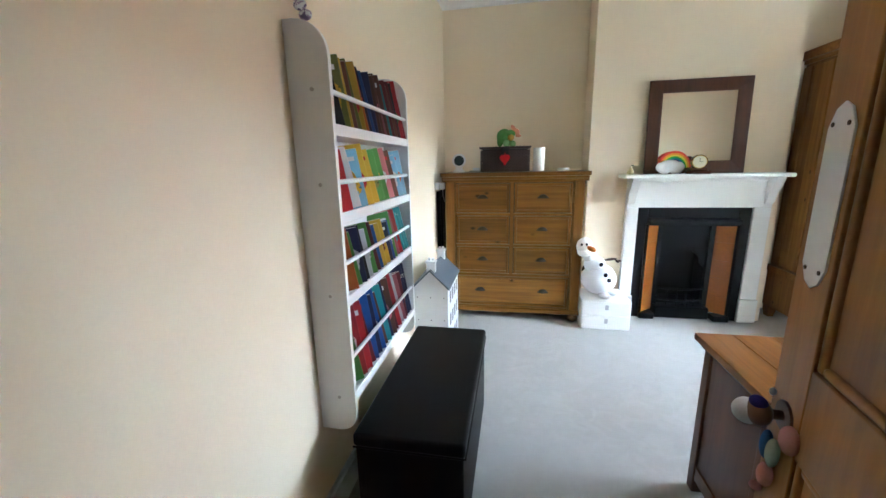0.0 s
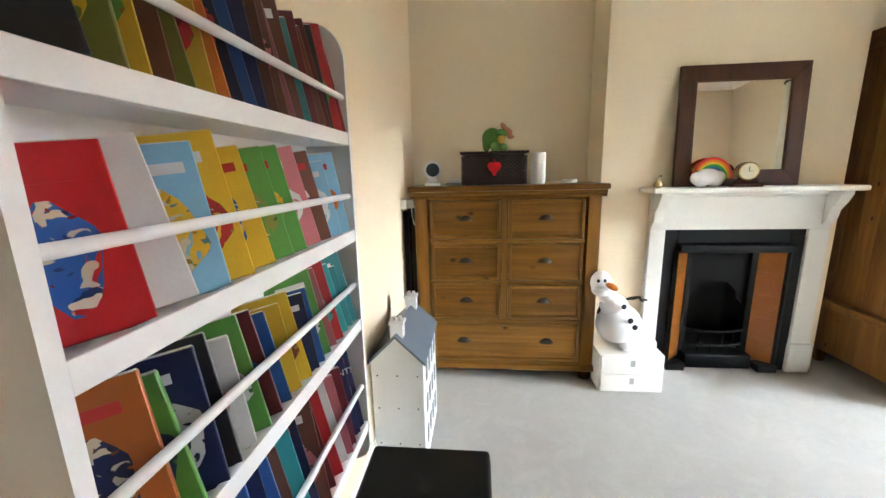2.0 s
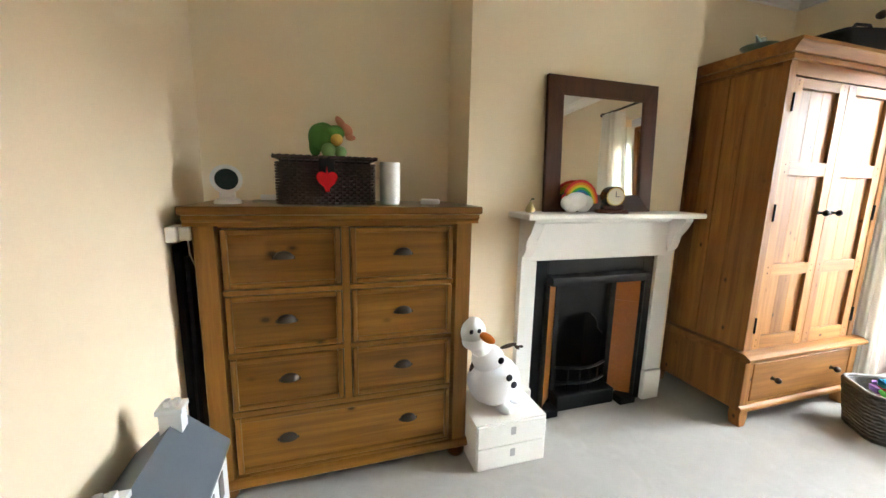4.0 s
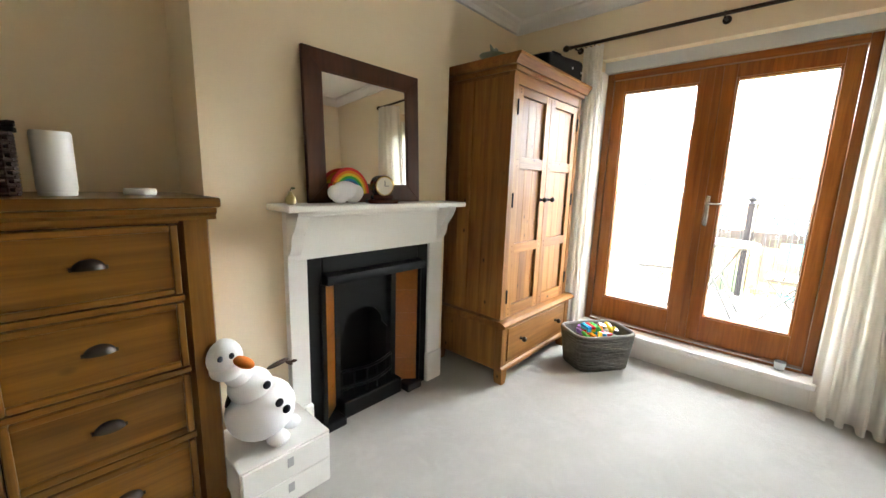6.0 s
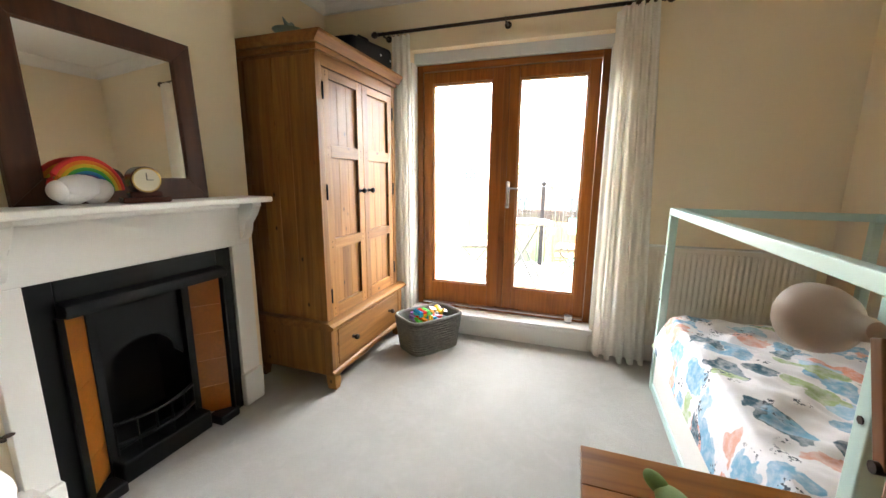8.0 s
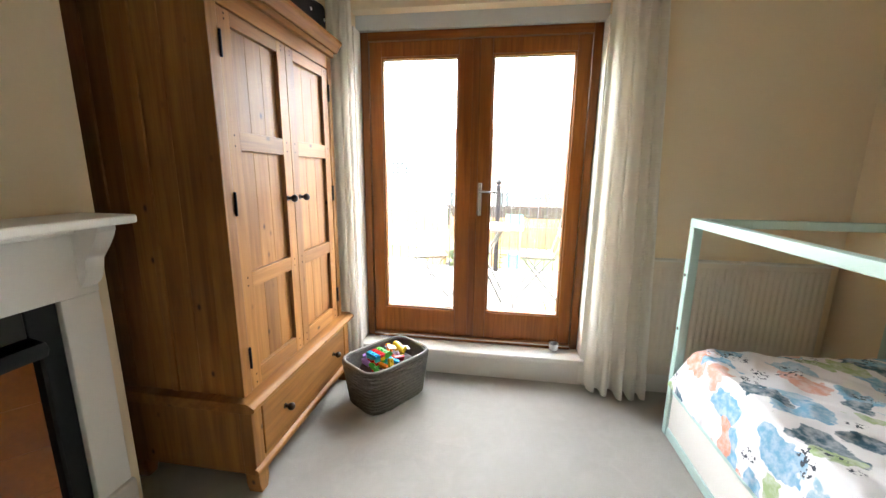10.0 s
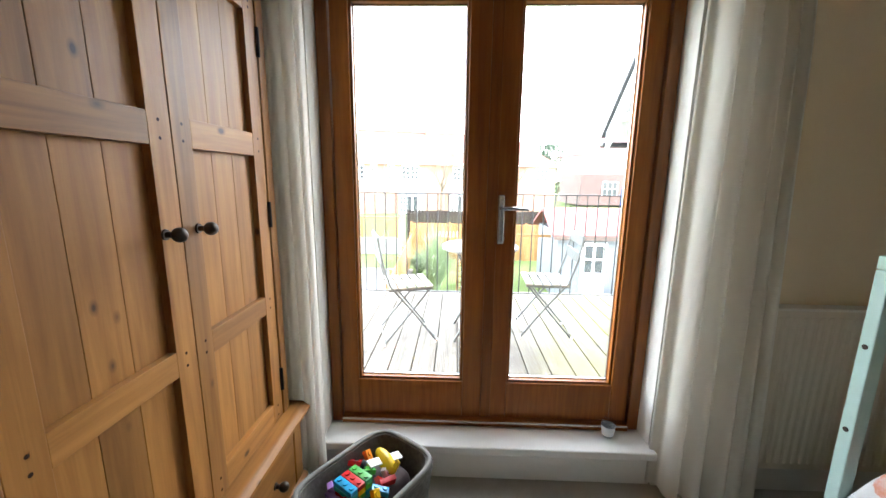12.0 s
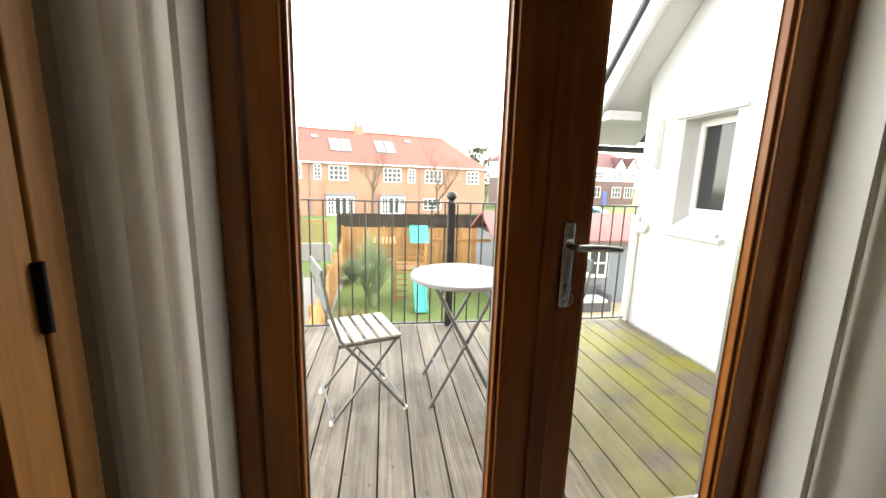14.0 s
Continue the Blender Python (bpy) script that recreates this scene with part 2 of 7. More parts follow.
def carpet():
    m, nt, b = nodes_of("pale_grey_carpet")
    v = coords(nt)
    slow, mid, fine = noise_tex(nt, v, 1.4, 4, 0.6, 0.8), noise_tex(nt, v, 9, 6, 0.7, 1.2), noise_tex(nt, v, 420, 3)
    c = mixed(nt, ramp(nt, slow, [(0.3, (0, 0, 0)), (0.7, (1, 1, 1))]), (0.41, 0.385, 0.34), (0.47, 0.45, 0.405))
    c = mixed(nt, ramp(nt, mid, [(0.47, (0, 0, 0)), (0.7, (0.5, 0.5, 0.5))]), c, (0.55, 0.53, 0.485))
    c = mixed(nt, ramp(nt, fine, [(0.35, (0.45, 0.45, 0.45)), (0.6, (0, 0, 0))]), c, (0.38, 0.36, 0.32))
    link(nt, c, b.inputs["Base Color"])
    b.inputs["Roughness"].default_value = 1.0
    b.inputs["Sheen Weight"].default_value = 0.25
    bump(nt, b, mixed(nt, 0.5, fine, mixed(nt, 0.5, mid, noise_tex(nt, v, 45, 4, 0.7))), 0.9, 0.012)
    return m


CARPET = carpet()


# ---- mesh helpers ----
def box(bm, x0, x1, y0, y1, z0, z1, bevel=0.0, seg=2):
    r = bmesh.ops.create_cube(bm, size=1.0)
    bmesh.ops.scale(bm, vec=(abs(x1 - x0), abs(y1 - y0), abs(z1 - z0)), verts=r["verts"])
    bmesh.ops.translate(bm, vec=((x0 + x1) / 2, (y0 + y1) / 2, (z0 + z1) / 2), verts=r["verts"])
    if bevel:
        es = list({e for v in r["verts"] for e in v.link_edges})
        bmesh.ops.bevel(bm, geom=es, offset=min(bevel, 0.45 * min(abs(x1 - x0), abs(y1 - y0), abs(z1 - z0))), segments=seg, affect="EDGES", profile=0.5)
    return bm


def rod(bm, p0, p1, r0, r1=None, seg=12):
    p0, p1 = Vector(p0), Vector(p1)
    r1 = r0 if r1 is None else r1
    d = p1 - p0
    m = Matrix.Translation((p0 + p1) / 2) @ d.to_track_quat("Z", "Y").to_matrix().to_4x4()
    bmesh.ops.create_cone(bm, cap_ends=True, segments=seg, radius1=r0, radius2=r1, depth=d.length, matrix=m)
    return bm


def ball(bm, c, r, squash=(1, 1, 1), seg=20, rings=12, turn=None):
    m = Matrix.Translation(c) @ (turn or Matrix()) @ Matrix.Diagonal((r * squash[0], r * squash[1], r * squash[2], 1))
    return bmesh.ops.create_uvsphere(bm, u_segments=seg, v_segments=rings, radius=1.0, matrix=m)["verts"]


def lathe(bm, profile, c=(0, 0, 0), seg=24):
    rings = []
    for r, z in profile:
        rings.append([bm.verts.new((c[0] + r * math.cos(2 * math.pi * i / seg), c[1] + r * math.sin(2 * math.pi * i / seg), c[2] + z)) for i in range(seg)])
    for a, b in zip(rings, rings[1:]):
        for i in range(seg):
            bm.faces.new((a[i], a[(i + 1) % seg], b[(i + 1) % seg], b[i]))
    for ring, flip in ((rings[0], True), (rings[-1], False)):
        if sum((v.co - ring[0].co).length for v in ring) > 1e-4:
            bm.faces.new(list(reversed(ring)) if flip else ring)
    return bm


def prism(bm, outline, axis, a, b, bevel=0.0):
    """A flat outline pushed from a to b along an axis. outline: pairs in the other two axes, in x, y, z order."""
    def at(p, k):
        q = list(p)
        q.insert("xyz".index(axis), k)
        return q
    lo = [bm.verts.new(at(p, a)) for p in outline]
    hi = [bm.verts.new(at(p, b)) for p in outline]
    n = len(outline)
    fs = [bm.faces.new(lo), bm.faces.new(hi)]
    for i in range(n):
        fs.append(bm.faces.new((lo[i], lo[(i + 1) % n], hi[(i + 1) % n], hi[i])))
    if bevel:
        es = [e for f in fs[:2] for e in f.edges]
        bmesh.ops.bevel(bm, geom=es, offset=bevel, segments=2, affect="EDGES", profile=0.5)
    return bm


def sweep(bm, path, r, seg=8):
    """A round tube along a row of points."""
    pts = [Vector(p) for p in path]
    rings = []
    for i, p in enumerate(pts):
        d = (pts[min(i + 1, len(pts) - 1)] - pts[max(i - 1, 0)]).normalized()
        up = Vector((0, 0, 1)) if abs(d.z) < 0.9 else Vector((1, 0, 0))
        s = d.cross(up).normalized()
        u = s.cross(d)
        rr = r[i] if isinstance(r, (list, tuple)) else r
        rings.append([bm.verts.new(p + rr * (math.cos(2 * math.pi * k / seg) * s + math.sin(2 * math.pi * k / seg) * u)) for k in range(seg)])
    for a, b in zip(rings, rings[1:]):
        for k in range(seg):
            bm.faces.new((a[k], a[(k + 1) % seg], b[(k + 1) % seg], b[k]))
    bm.faces.new(rings[0])
    bm.faces.new(rings[-1])
    return bm


def flat_faces(me):
    """Normals weighted by area, so that large faces stay flat between their rounded edges."""
    around = [[] for _ in me.vertices]
    faces = [(p.normal.copy(), p.area) for p in me.polygons]
    for i, p in enumerate(me.polygons):
        for v in p.vertices:
            around[v].append(i)
    out = []
    for i, p in enumerate(me.polygons):
        n = faces[i][0]
        for v in p.vertices:
            s = Vector()
            for j in around[v]:
                if n.dot(faces[j][0]) > 0.66:
                    s += faces[j][0] * faces[j][1]
            out.append(s.normalized() if s.length > 0 else n)
    me.normals_split_custom_set(out)


def finish(bm, name, mats, smooth=True):
    bmesh.ops.recalc_face_normals(bm, faces=bm.faces[:])
    me = bpy.data.meshes.new(name)
    bm.to_mesh(me)
    bm.free()
    for m in mats if isinstance(mats, (list, tuple)) else [mats]:
        me.materials.append(m)
    if smooth:
        me.polygons.foreach_set("use_smooth", [True] * len(me.polygons))
        me.set_sharp_from_angle(angle=radians(38))
        if len(me.polygons) < 700:
            flat_faces(me)
    return me


def part(name, bm, material, parent, label="", smooth=True, at=None):
    """Links a bmesh as one mesh object under a thing or a part."""
    ob = new(name, finish(bm, name, material, smooth))
    ob.parent = parent
    if at:
        ob.location = at
    if label:
        ob["label"] = label
    return ob


def thing(name, label, category, at=(0, 0, 0), turn=0, group="", kind=""):
    ob = new(name)
    ob.empty_display_size = 0.1
    ob.location, ob.rotation_euler = at, (0, 0, radians(turn))
    return tagged(ob, label, category, group, kind)


def solid(name, bm, material, label, category, at=(0, 0, 0), turn=0, group="", kind="", smooth=True):
    """A thing that is one mesh."""
    ob = new(name, finish(bm, name, material, smooth))
    ob.location, ob.rotation_euler = at, (0, 0, radians(turn))
    return tagged(ob, label, category, group, kind)


def B():
    return bmesh.new()


def boxed(*a, **k):
    return box(B(), *a, **k)


def setting(name, bm, material, label, category, smooth=False):
    return solid(name, bm, material, label, category, kind="structure", smooth=smooth)


# ---- the room ----
LW, RW, NEAR, FAR, TOP = 0.183, 4.13, 0.85, 4.50, 2.75
BR0, BR1, BRY = 1.445, 2.86, 4.17
setting("floor", boxed(LW - 0.3, 4.43, -1.2, FAR + 0.2, -0.12, 0), CARPET, "pale grey cut-pile carpet with faint vacuum marks", "floor")
setting("ceiling", boxed(LW - 0.3, 4.43, -1.2, FAR + 0.2, TOP, TOP + 0.12), CEIL, "plain white painted plaster ceiling", "ceiling")
setting("wall_west", boxed(LW - 0.25, LW, NEAR, FAR, 0, TOP), WALL, "cream painted plaster wall with a bookcase on it", "wall")
setting("wall_north", boxed(LW - 0.25, 4.43, FAR, FAR + 0.2, 0, TOP), WALL, "cream painted plaster wall behind drawers and wardrobe", "wall")
bm = B()
box(bm, RW, 4.43, NEAR, 2.195, 0, TOP)
box(bm, RW, 4.43, 3.71, FAR, 0, TOP)
box(bm, RW, 4.43, 2.195, 3.71, 2.315, TOP)
box(bm, RW, 4.43, 2.195, 3.71, 0, 0.15)
setting("wall_east", bm, WALL, "cream painted wall with an opening for garden doors", "wall")
bm = B()
box(bm, LW - 0.25, 0.42, NEAR - 0.14, NEAR, 0, TOP)
box(bm, 1.22, 4.43, NEAR - 0.14, NEAR, 0, TOP)
box(bm, 0.42, 1.22, NEAR - 0.14, NEAR, 2.03, TOP)
setting("wall_south", bm, WALL, "cream painted wall with the room's doorway", "wall")
bm = B()
box(bm, -0.1, 0.0, -1.2, NEAR - 0.14, 0, TOP)
box(bm, 1.6, 1.7, -1.2, NEAR - 0.14, 0, TOP)
box(bm, -0.1, 1.7, -1.3, -1.2, 0, TOP)
setting("wall_hall", bm, WALL, "plain cream hallway walls", "wall")
bm = B()
OP0, OP1, OPZ = 1.92, 2.60, 0.86
prism(bm, [(BR0, 0), (OP0, 0), (OP0, OPZ), (OP1, OPZ), (OP1, 0), (BR1, 0), (BR1, TOP), (BR0, TOP)], "y", BRY, FAR)
setting("chimney_breast", bm, WALL, "cream painted chimney breast with a fireplace opening", "wall")


def coving(name, p, q, inward):
    """A quarter-hollow plaster cornice from p to q; inward points into the room."""
    bm = B()
    prof = [(0, 0), (0.09, 0), (0.085, -0.015), (0.055, -0.028), (0.03, -0.055), (0.018, -0.085), (0, -0.09)]
    rows = []
    for e in (p, q):
        rows.append([bm.verts.new((e[0] + inward[0] * a, e[1] + inward[1] * a, TOP + b)) for a, b in prof])
    n = len(prof)
    for i in range(n):
        bm.faces.new((rows[0][i], rows[0][(i + 1) % n], rows[1][(i + 1) % n], rows[1][i]))
    bm.faces.new(rows[0])
    bm.faces.new(rows[1])
    setting(name, bm, CEIL, "white moulded plaster coving", "trim")


coving("trim_coving_1", (LW, NEAR), (LW, FAR), (1, 0))
coving("trim_coving_2", (LW, FAR), (BR0, FAR), (0, -1))
coving("trim_coving_3", (BR0, FAR), (BR0, BRY), (-1, 0))
coving("trim_coving_4", (BR0 - 0.09, BRY), (BR1 + 0.09, BRY), (0, -1))
coving("trim_coving_5", (BR1, BRY), (BR1, FAR), (1, 0))
coving("trim_coving_6", (BR1, FAR), (RW, FAR), (0, -1))
coving("trim_coving_7", (RW, NEAR), (RW, FAR), (-1, 0))
coving("trim_coving_8", (LW, NEAR), (RW, NEAR), (0, 1))


def skirting(name, x0, x1, y0, y1):
    bm = boxed(x0, x1, y0, y1, 0, 0.12)
    box(bm, x0 + (0.004 if x1 - x0 < 0.1 else 0), x1 - (0.004 if x1 - x0 < 0.1 else 0), y0 + (0.004 if y1 - y0 < 0.1 else 0), y1 - (0.004 if y1 - y0 < 0.1 else 0), 0.12, 0.14)
    setting(name, bm, WHITE, "white painted skirting board", "trim")


skirting("baseboard_1", LW, LW + 0.018, NEAR + 0.02, FAR - 0.02)
skirting("baseboard_2", LW + 0.02, BR0, FAR - 0.018, FAR)
skirting("baseboard_3", RW - 0.018, RW, NEAR + 0.02, 2.19)
skirting("baseboard_4", RW - 0.018, RW, 3.715, FAR - 0.02)
skirting("baseboard_5", 1.24, RW - 0.02, NEAR, NEAR + 0.018)
skirting("baseboard_6", BR0, 1.74, BRY - 0.018, BRY)

# window step, sill, head board
setting("trim_step", boxed(4.118, 4.132, 2.2, 3.705, 0.0, 0.15), WHITE, "white painted riser under the garden doors", "trim")
setting("window_sill", boxed(4.075, 4.43, 2.197, 3.708, 0.15, 0.19, bevel=0.008), WHITE, "white painted timber sill of the garden doors", "sill", True)
setting("trim_head", boxed(4.21, 4.43, 2.197, 3.708, 2.228, 2.313), paint("grey_white_board", (0.62, 0.66, 0.68), 0.5), "pale grey board above the garden doors", "trim")
bm = B()
box(bm, 4.132, 4.43, 2.195, 2.213, 0.19, 2.228)
box(bm, 4.132, 4.43, 3.692, 3.71, 0.19, 2.228)
setting("trim_reveal", bm, WHITE, "white painted plaster reveals beside the garden doors", "trim")

# garden doors
gd = tagged(thing("door_1", "closed pair of brown hardwood glazed garden doors", "door", (4.235, 2.955, 0.19)), kind="structure")
bm = B()
box(bm, 0, 0.1, -0.74, -0.69, 0, 2.035, 0.004)
box(bm, 0, 0.1, 0.685, 0.735, 0, 2.035, 0.004)
part("frame_upright", bm, DOORWOOD, gd)
part("frame_head", boxed(0, 0.1, -0.69, 0.685, 1.985, 2.035, bevel=0.004), DOORWOOD_Y, gd)
part("threshold", boxed(-0.012, 0.1, -0.69, 0.685, 0.0, 0.03, bevel=0.004), DOORWOOD_Y, gd)
part("weather_bar", boxed(-0.02, -0.012, -0.685, 0.68, 0.022, 0.032, bevel=0.002), STEEL, gd, "thin metal draught bar")


def glazed_leaf(y0, y1, g0, g1, name):
    x0, x1 = 0.02, 0.075
    bm = B()
    for a, b in ((y0, g0), (g1, y1)):
        box(bm, x0, x1, a, b, 0.033, 1.982, 0.004)
    for a, b in ((0.033, 0.215), (1.895, 1.982)):
        box(bm, x0 + 0.001, x1 - 0.001, g0, g1, a, b, 0.003)
    leaf = part(name, bm, DOORWOOD, gd)
    bm = B()
    for a, b, c, d in ((g0, g0 + 0.012, 0.215, 1.895), (g1 - 0.012, g1, 0.215, 1.895), (g0 + 0.012, g1 - 0.012, 0.215, 0.227), (g0 + 0.012, g1 - 0.012, 1.883, 1.895)):
        box(bm, x0 + 0.012, x1 - 0.005, a, b, c, d, 0.003)
    part("glazing_bead", bm, DOORWOOD, leaf)
    pane = part("pane", boxed(0.05, 0.056, g0 + 0.008, g1 - 0.008, 0.222, 1.89), GLASS, leaf, smooth=False)
    pane.visible_shadow = False
    bm = B()
    for a, b, c, d in ((g0 + 0.012, g0 + 0.017, 0.227, 1.883), (g1 - 0.017, g1 - 0.012, 0.227, 1.883), (g0 + 0.017, g1 - 0.017, 0.227, 0.233), (g0 + 0.017, g1 - 0.017, 1.877, 1.883)):
        box(bm, 0.057, 0.068, a, b, c, d)
    part("spacer_bar", bm, STEEL, leaf, "bright metal spacer bar round the glass")
    return leaf


leaf_l = glazed_leaf(0.001, 0.683, 0.103, 0.605, "leaf")
leaf_r = glazed_leaf(-0.688, -0.001, -0.608, -0.108, "leaf")
part("cover_strip", boxed(0.008, 0.02, -0.032, 0.014, 0.04, 1.98, bevel=0.003), DOORWOOD, leaf_l)
bm = boxed(0.002, 0.0195, -0.065, -0.035, 0.893, 1.112, bevel=0.012, seg=3)
hp = part("handle_plate", bm, STEEL, leaf_r, "long brushed steel handle plate")
bm = B()
rod(bm, (0.004, -0.05, 1.055), (-0.045, -0.05, 1.055), 0.009)
sweep(bm, [(-0.042, -0.05, 1.055), (-0.047, -0.075, 1.056), (-0.047, -0.12, 1.055), (-0.043, -0.16, 1.052)], [0.009, 0.009, 0.008, 0.007], 10)
part("lever_handle", bm, STEEL, leaf_r, "polished steel lever handle")
bm = B()
rod(bm, (0.004, -0.05, 0.95), (-0.012, -0.05, 0.95), 0.008)
sweep(bm, [(-0.012 - 0.004 * math.sin(k * 0.7), -0.05 + 0.016 * math.sin(k * 0.7), 0.935 - 0.014 + 0.016 * math.cos(k * 0.7)) for k in range(10)], 0.0015, 6)
part("key", bm, STEEL, leaf_r, "small steel key with a ring")

# ---- wardrobe ----
def knob(bm, c, way, r=0.018, out=0.035):
    """A turned knob at c that points along way."""
    c, w = Vector(c), Vector(way)
    rod(bm, c, c + w * out * 0.6, r * 0.45, r * 0.4, 10)
    rod(bm, c, c + w * 0.004, r * 0.75, r * 0.7, 14)
    ball(bm, c + w * (out - r * 0.35), r, (1, 1, 1), 16, 10)
    return bm


def wardrobe():
    w = thing("wardrobe", "tall waxed pine wardrobe with two panelled doors and a drawer", "wardrobe", (2.982, 3.735, 0))
    W, D = 0.983, 0.62
    part("carcass", box(box(boxed(0.02, 0.045, 0.045, D, 0.42, 2.0), W - 0.045, W - 0.02, 0.045, D, 0.42, 2.0), 0.045, W - 0.045, D - 0.02, D, 0.42, 2.0), PINE, w)
    # black block added inside; its colour gives the shade in the door gaps
    part("gap_shade_block", boxed(0.046, W - 0.046, 0.075, D - 0.021, 0.44, 1.99), MATTBLACK, w)
    # left side: frame and boards
    for a, b in ((0.03, 0.115), (0.33, 0.36), (D - 0.09, D - 0.002)):
        part("side_stile", boxed(0.006, 0.0195, a, b, 0.452, 1.98, bevel=0.003), PINE, w)
    for a, b in ((0.117, 0.22), (0.222, 0.328), (0.362, 0.44), (0.442, D - 0.092)):
        part("side_board", boxed(0.012, 0.0195, a, b, 0.453, 1.979, bevel=0.002), PINE, w)
    # corner posts of the front
    for a, b in ((0.012, 0.062), (W - 0.062, W - 0.012)):
        part("post", boxed(a, b, 0.03, 0.07, 0.45, 2.0, bevel=0.005), PINE, w)
    part("head_rail", boxed(0.062, W - 0.062, 0.032, 0.068, 1.93, 2.0, bevel=0.003), PINE_X, w)
    # cornice
    bm = boxed(0.0, W, 0.015, D, 2.0, 2.03, bevel=0.006)
    prism(bm, [(0.005, 2.03), (0.0, 2.04), (-0.014, 2.066), (-0.026, 2.073), (-0.026, 2.09), (D, 2.09), (D, 2.03)], "x", -0.024, W + 0.024, 0.002)
    part("cornice", bm, PINE_X, w)
    # doors
    zs = (0.452, 0.53, 0.885, 0.95, 1.435, 1.507, 1.875, 1.925)
    for i, (a, b) in enumerate(((0.064, W / 2 - 0.0015), (W / 2 + 0.0015, W - 0.064))):
        door = part("door", boxed(a + 0.001, b - 0.001, 0.0565, 0.062, zs[0], zs[7]), PINE, w)
        for c, d in ((a, a + 0.066), (b - 0.066, b)):
            part("stile", boxed(c, d, 0.034, 0.056, zs[0], zs[7], bevel=0.0015), PINE, door)
        for c, d in ((zs[0], zs[1]), (zs[2], zs[3]), (zs[4], zs[5]), (zs[6], zs[7])):
            part("rail", boxed(a + 0.066, b - 0.066, 0.0345, 0.055, c, d, bevel=0.0015), PINE_X, door)
        for c, d in ((zs[1], zs[2]), (zs[3], zs[4]), (zs[5], zs[6])):
            bw = (b - a - 0.132) / 3
            for k in range(3):
                part("panel_board", boxed(a + 0.066 + k * bw + 0.0004, a + 0.066 + (k + 1) * bw - 0.0004, 0.0515, 0.056, c, d, bevel=0.0009, seg=1), PINE, door)
        for z in (zs[0] + 0.02, zs[1] - 0.02, zs[2] + 0.016, zs[3] - 0.016, zs[4] + 0.016, zs[5] - 0.016, zs[6] + 0.016, zs[7] - 0.016):
            for x in (a + 0.035, b - 0.035):
                part("peg", rod(B(), (x, 0.0338, z), (x, 0.0345, z), 0.0042, seg=8), PEGDARK, door)
        part("knob", knob(B(), ((b - 0.055) if i == 0 else (a + 0.055), 0.034, 1.235), (0, -1, 0), 0.0175, 0.04), PEWTER, door, "dark pewter knob")
        for z in (0.6, 1.235, 1.8):
            hx = a - 0.001 if i == 0 else b + 0.001
            part("hinge", rod(boxed(hx - 0.006, hx + 0.006, 0.0295, 0.0335, z - 0.045, z + 0.045), (hx, 0.027, z - 0.045), (hx, 0.027, z + 0.045), 0.0045, seg=8), MATTBLACK, door, "dark iron butt hinge")
    # base with drawer
    prism_bm = B()
    prism(prism_bm, [(-0.03, 0.412), (-0.036, 0.42), (-0.034, 0.432), (-0.02, 0.437), (-0.004, 0.45), (D, 0.45), (D, 0.405), (-0.012, 0.405)], "x", -0.03, W + 0.03, 0.002)
    part("waist_moulding", prism_bm, PINE_X, w)
    part("base_side", boxed(-0.004, 0.018, 0.055, D, 0.1, 0.405, bevel=0.003), PINE, w)
    part("base_side", boxed(W - 0.018, W + 0.004, 0.055, D, 0.1, 0.405, bevel=0.003), PINE, w)
    part("base_back", boxed(0.018, W - 0.018, D - 0.02, D, 0.1, 0.405), PINE_X, w)
    for a, b in ((-0.006, 0.06), (W - 0.06, W + 0.006)):
        part("base_post", boxed(a, b, -0.002, 0.055, 0.1, 0.405, bevel=0.005), PINE, w)
    dr = part("drawer", boxed(0.066, W - 0.066, -0.002, 0.05, 0.15, 0.385, bevel=0.006), PINE_X, w)
    for x in (0.23, W - 0.23):
        part("knob", knob(B(), (x, -0.002, 0.275), (0, -1, 0), 0.018, 0.038), PEWTER, dr, "dark pewter knob")
    part("drawer_rail", boxed(0.06, W - 0.06, 0.002, 0.055, 0.386, 0.405), PINE_X, w)
    bm = B()
    arch = [(0.06, 0.146), (W - 0.06, 0.146), (W - 0.06, 0.1), (W - 0.12, 0.105), (W - 0.18, 0.122), (0.18, 0.122), (0.12, 0.105), (0.06, 0.1)]
    prism(bm, arch, "y", 0.004, 0.05)
    part("apron", bm, PINE_X, w)
    bm = B()
    prism(bm, [(-0.014, 0.099), (-0.02, 0.115), (-0.014, 0.13), (0.0, 0.135), (0.0, 0.099)], "x", -0.014, W + 0.014, 0.002)
    part("plinth_moulding", bm, PINE_X, w)
    for x in (0.0, W - 0.07):
        for y in (-0.006, D - 0.07):
            bm = B()
            prism(bm, [(x, 0.098), (x + 0.07, 0.098), (x + 0.066, 0.05), (x + 0.056, 0.0), (x + 0.014, 0.0), (x + 0.004, 0.05)], "y", y, y + 0.065, 0.006)
            part("foot", bm, PINE, w)


wardrobe()


# ---- chest of drawers ----
def cup_handle(parent, x, y, z):
    """A half-round pull: a shell open below, on a flat rim."""
    bm = B()
    vs = ball(bm, (x, y - 0.001, z - 0.012), 1.0, (0.039, 0.026, 0.031), 20, 12)
    cut = [v for v in vs if v.co.z < z - 0.013 or v.co.y > y + 0.001]
    bmesh.ops.delete(bm, geom=cut, context="VERTS")
    r = bmesh.ops.solidify(bm, geom=bm.faces[:], thickness=0.002)
    for a in (-0.04, 0.04):
        box(bm, x + a - 0.004, x + a + 0.004, y - 0.004, y, z - 0.015, z - 0.003, 0.001)
    return part("cup_handle", bm, PEWTER, parent, "dark pewter cup handle")


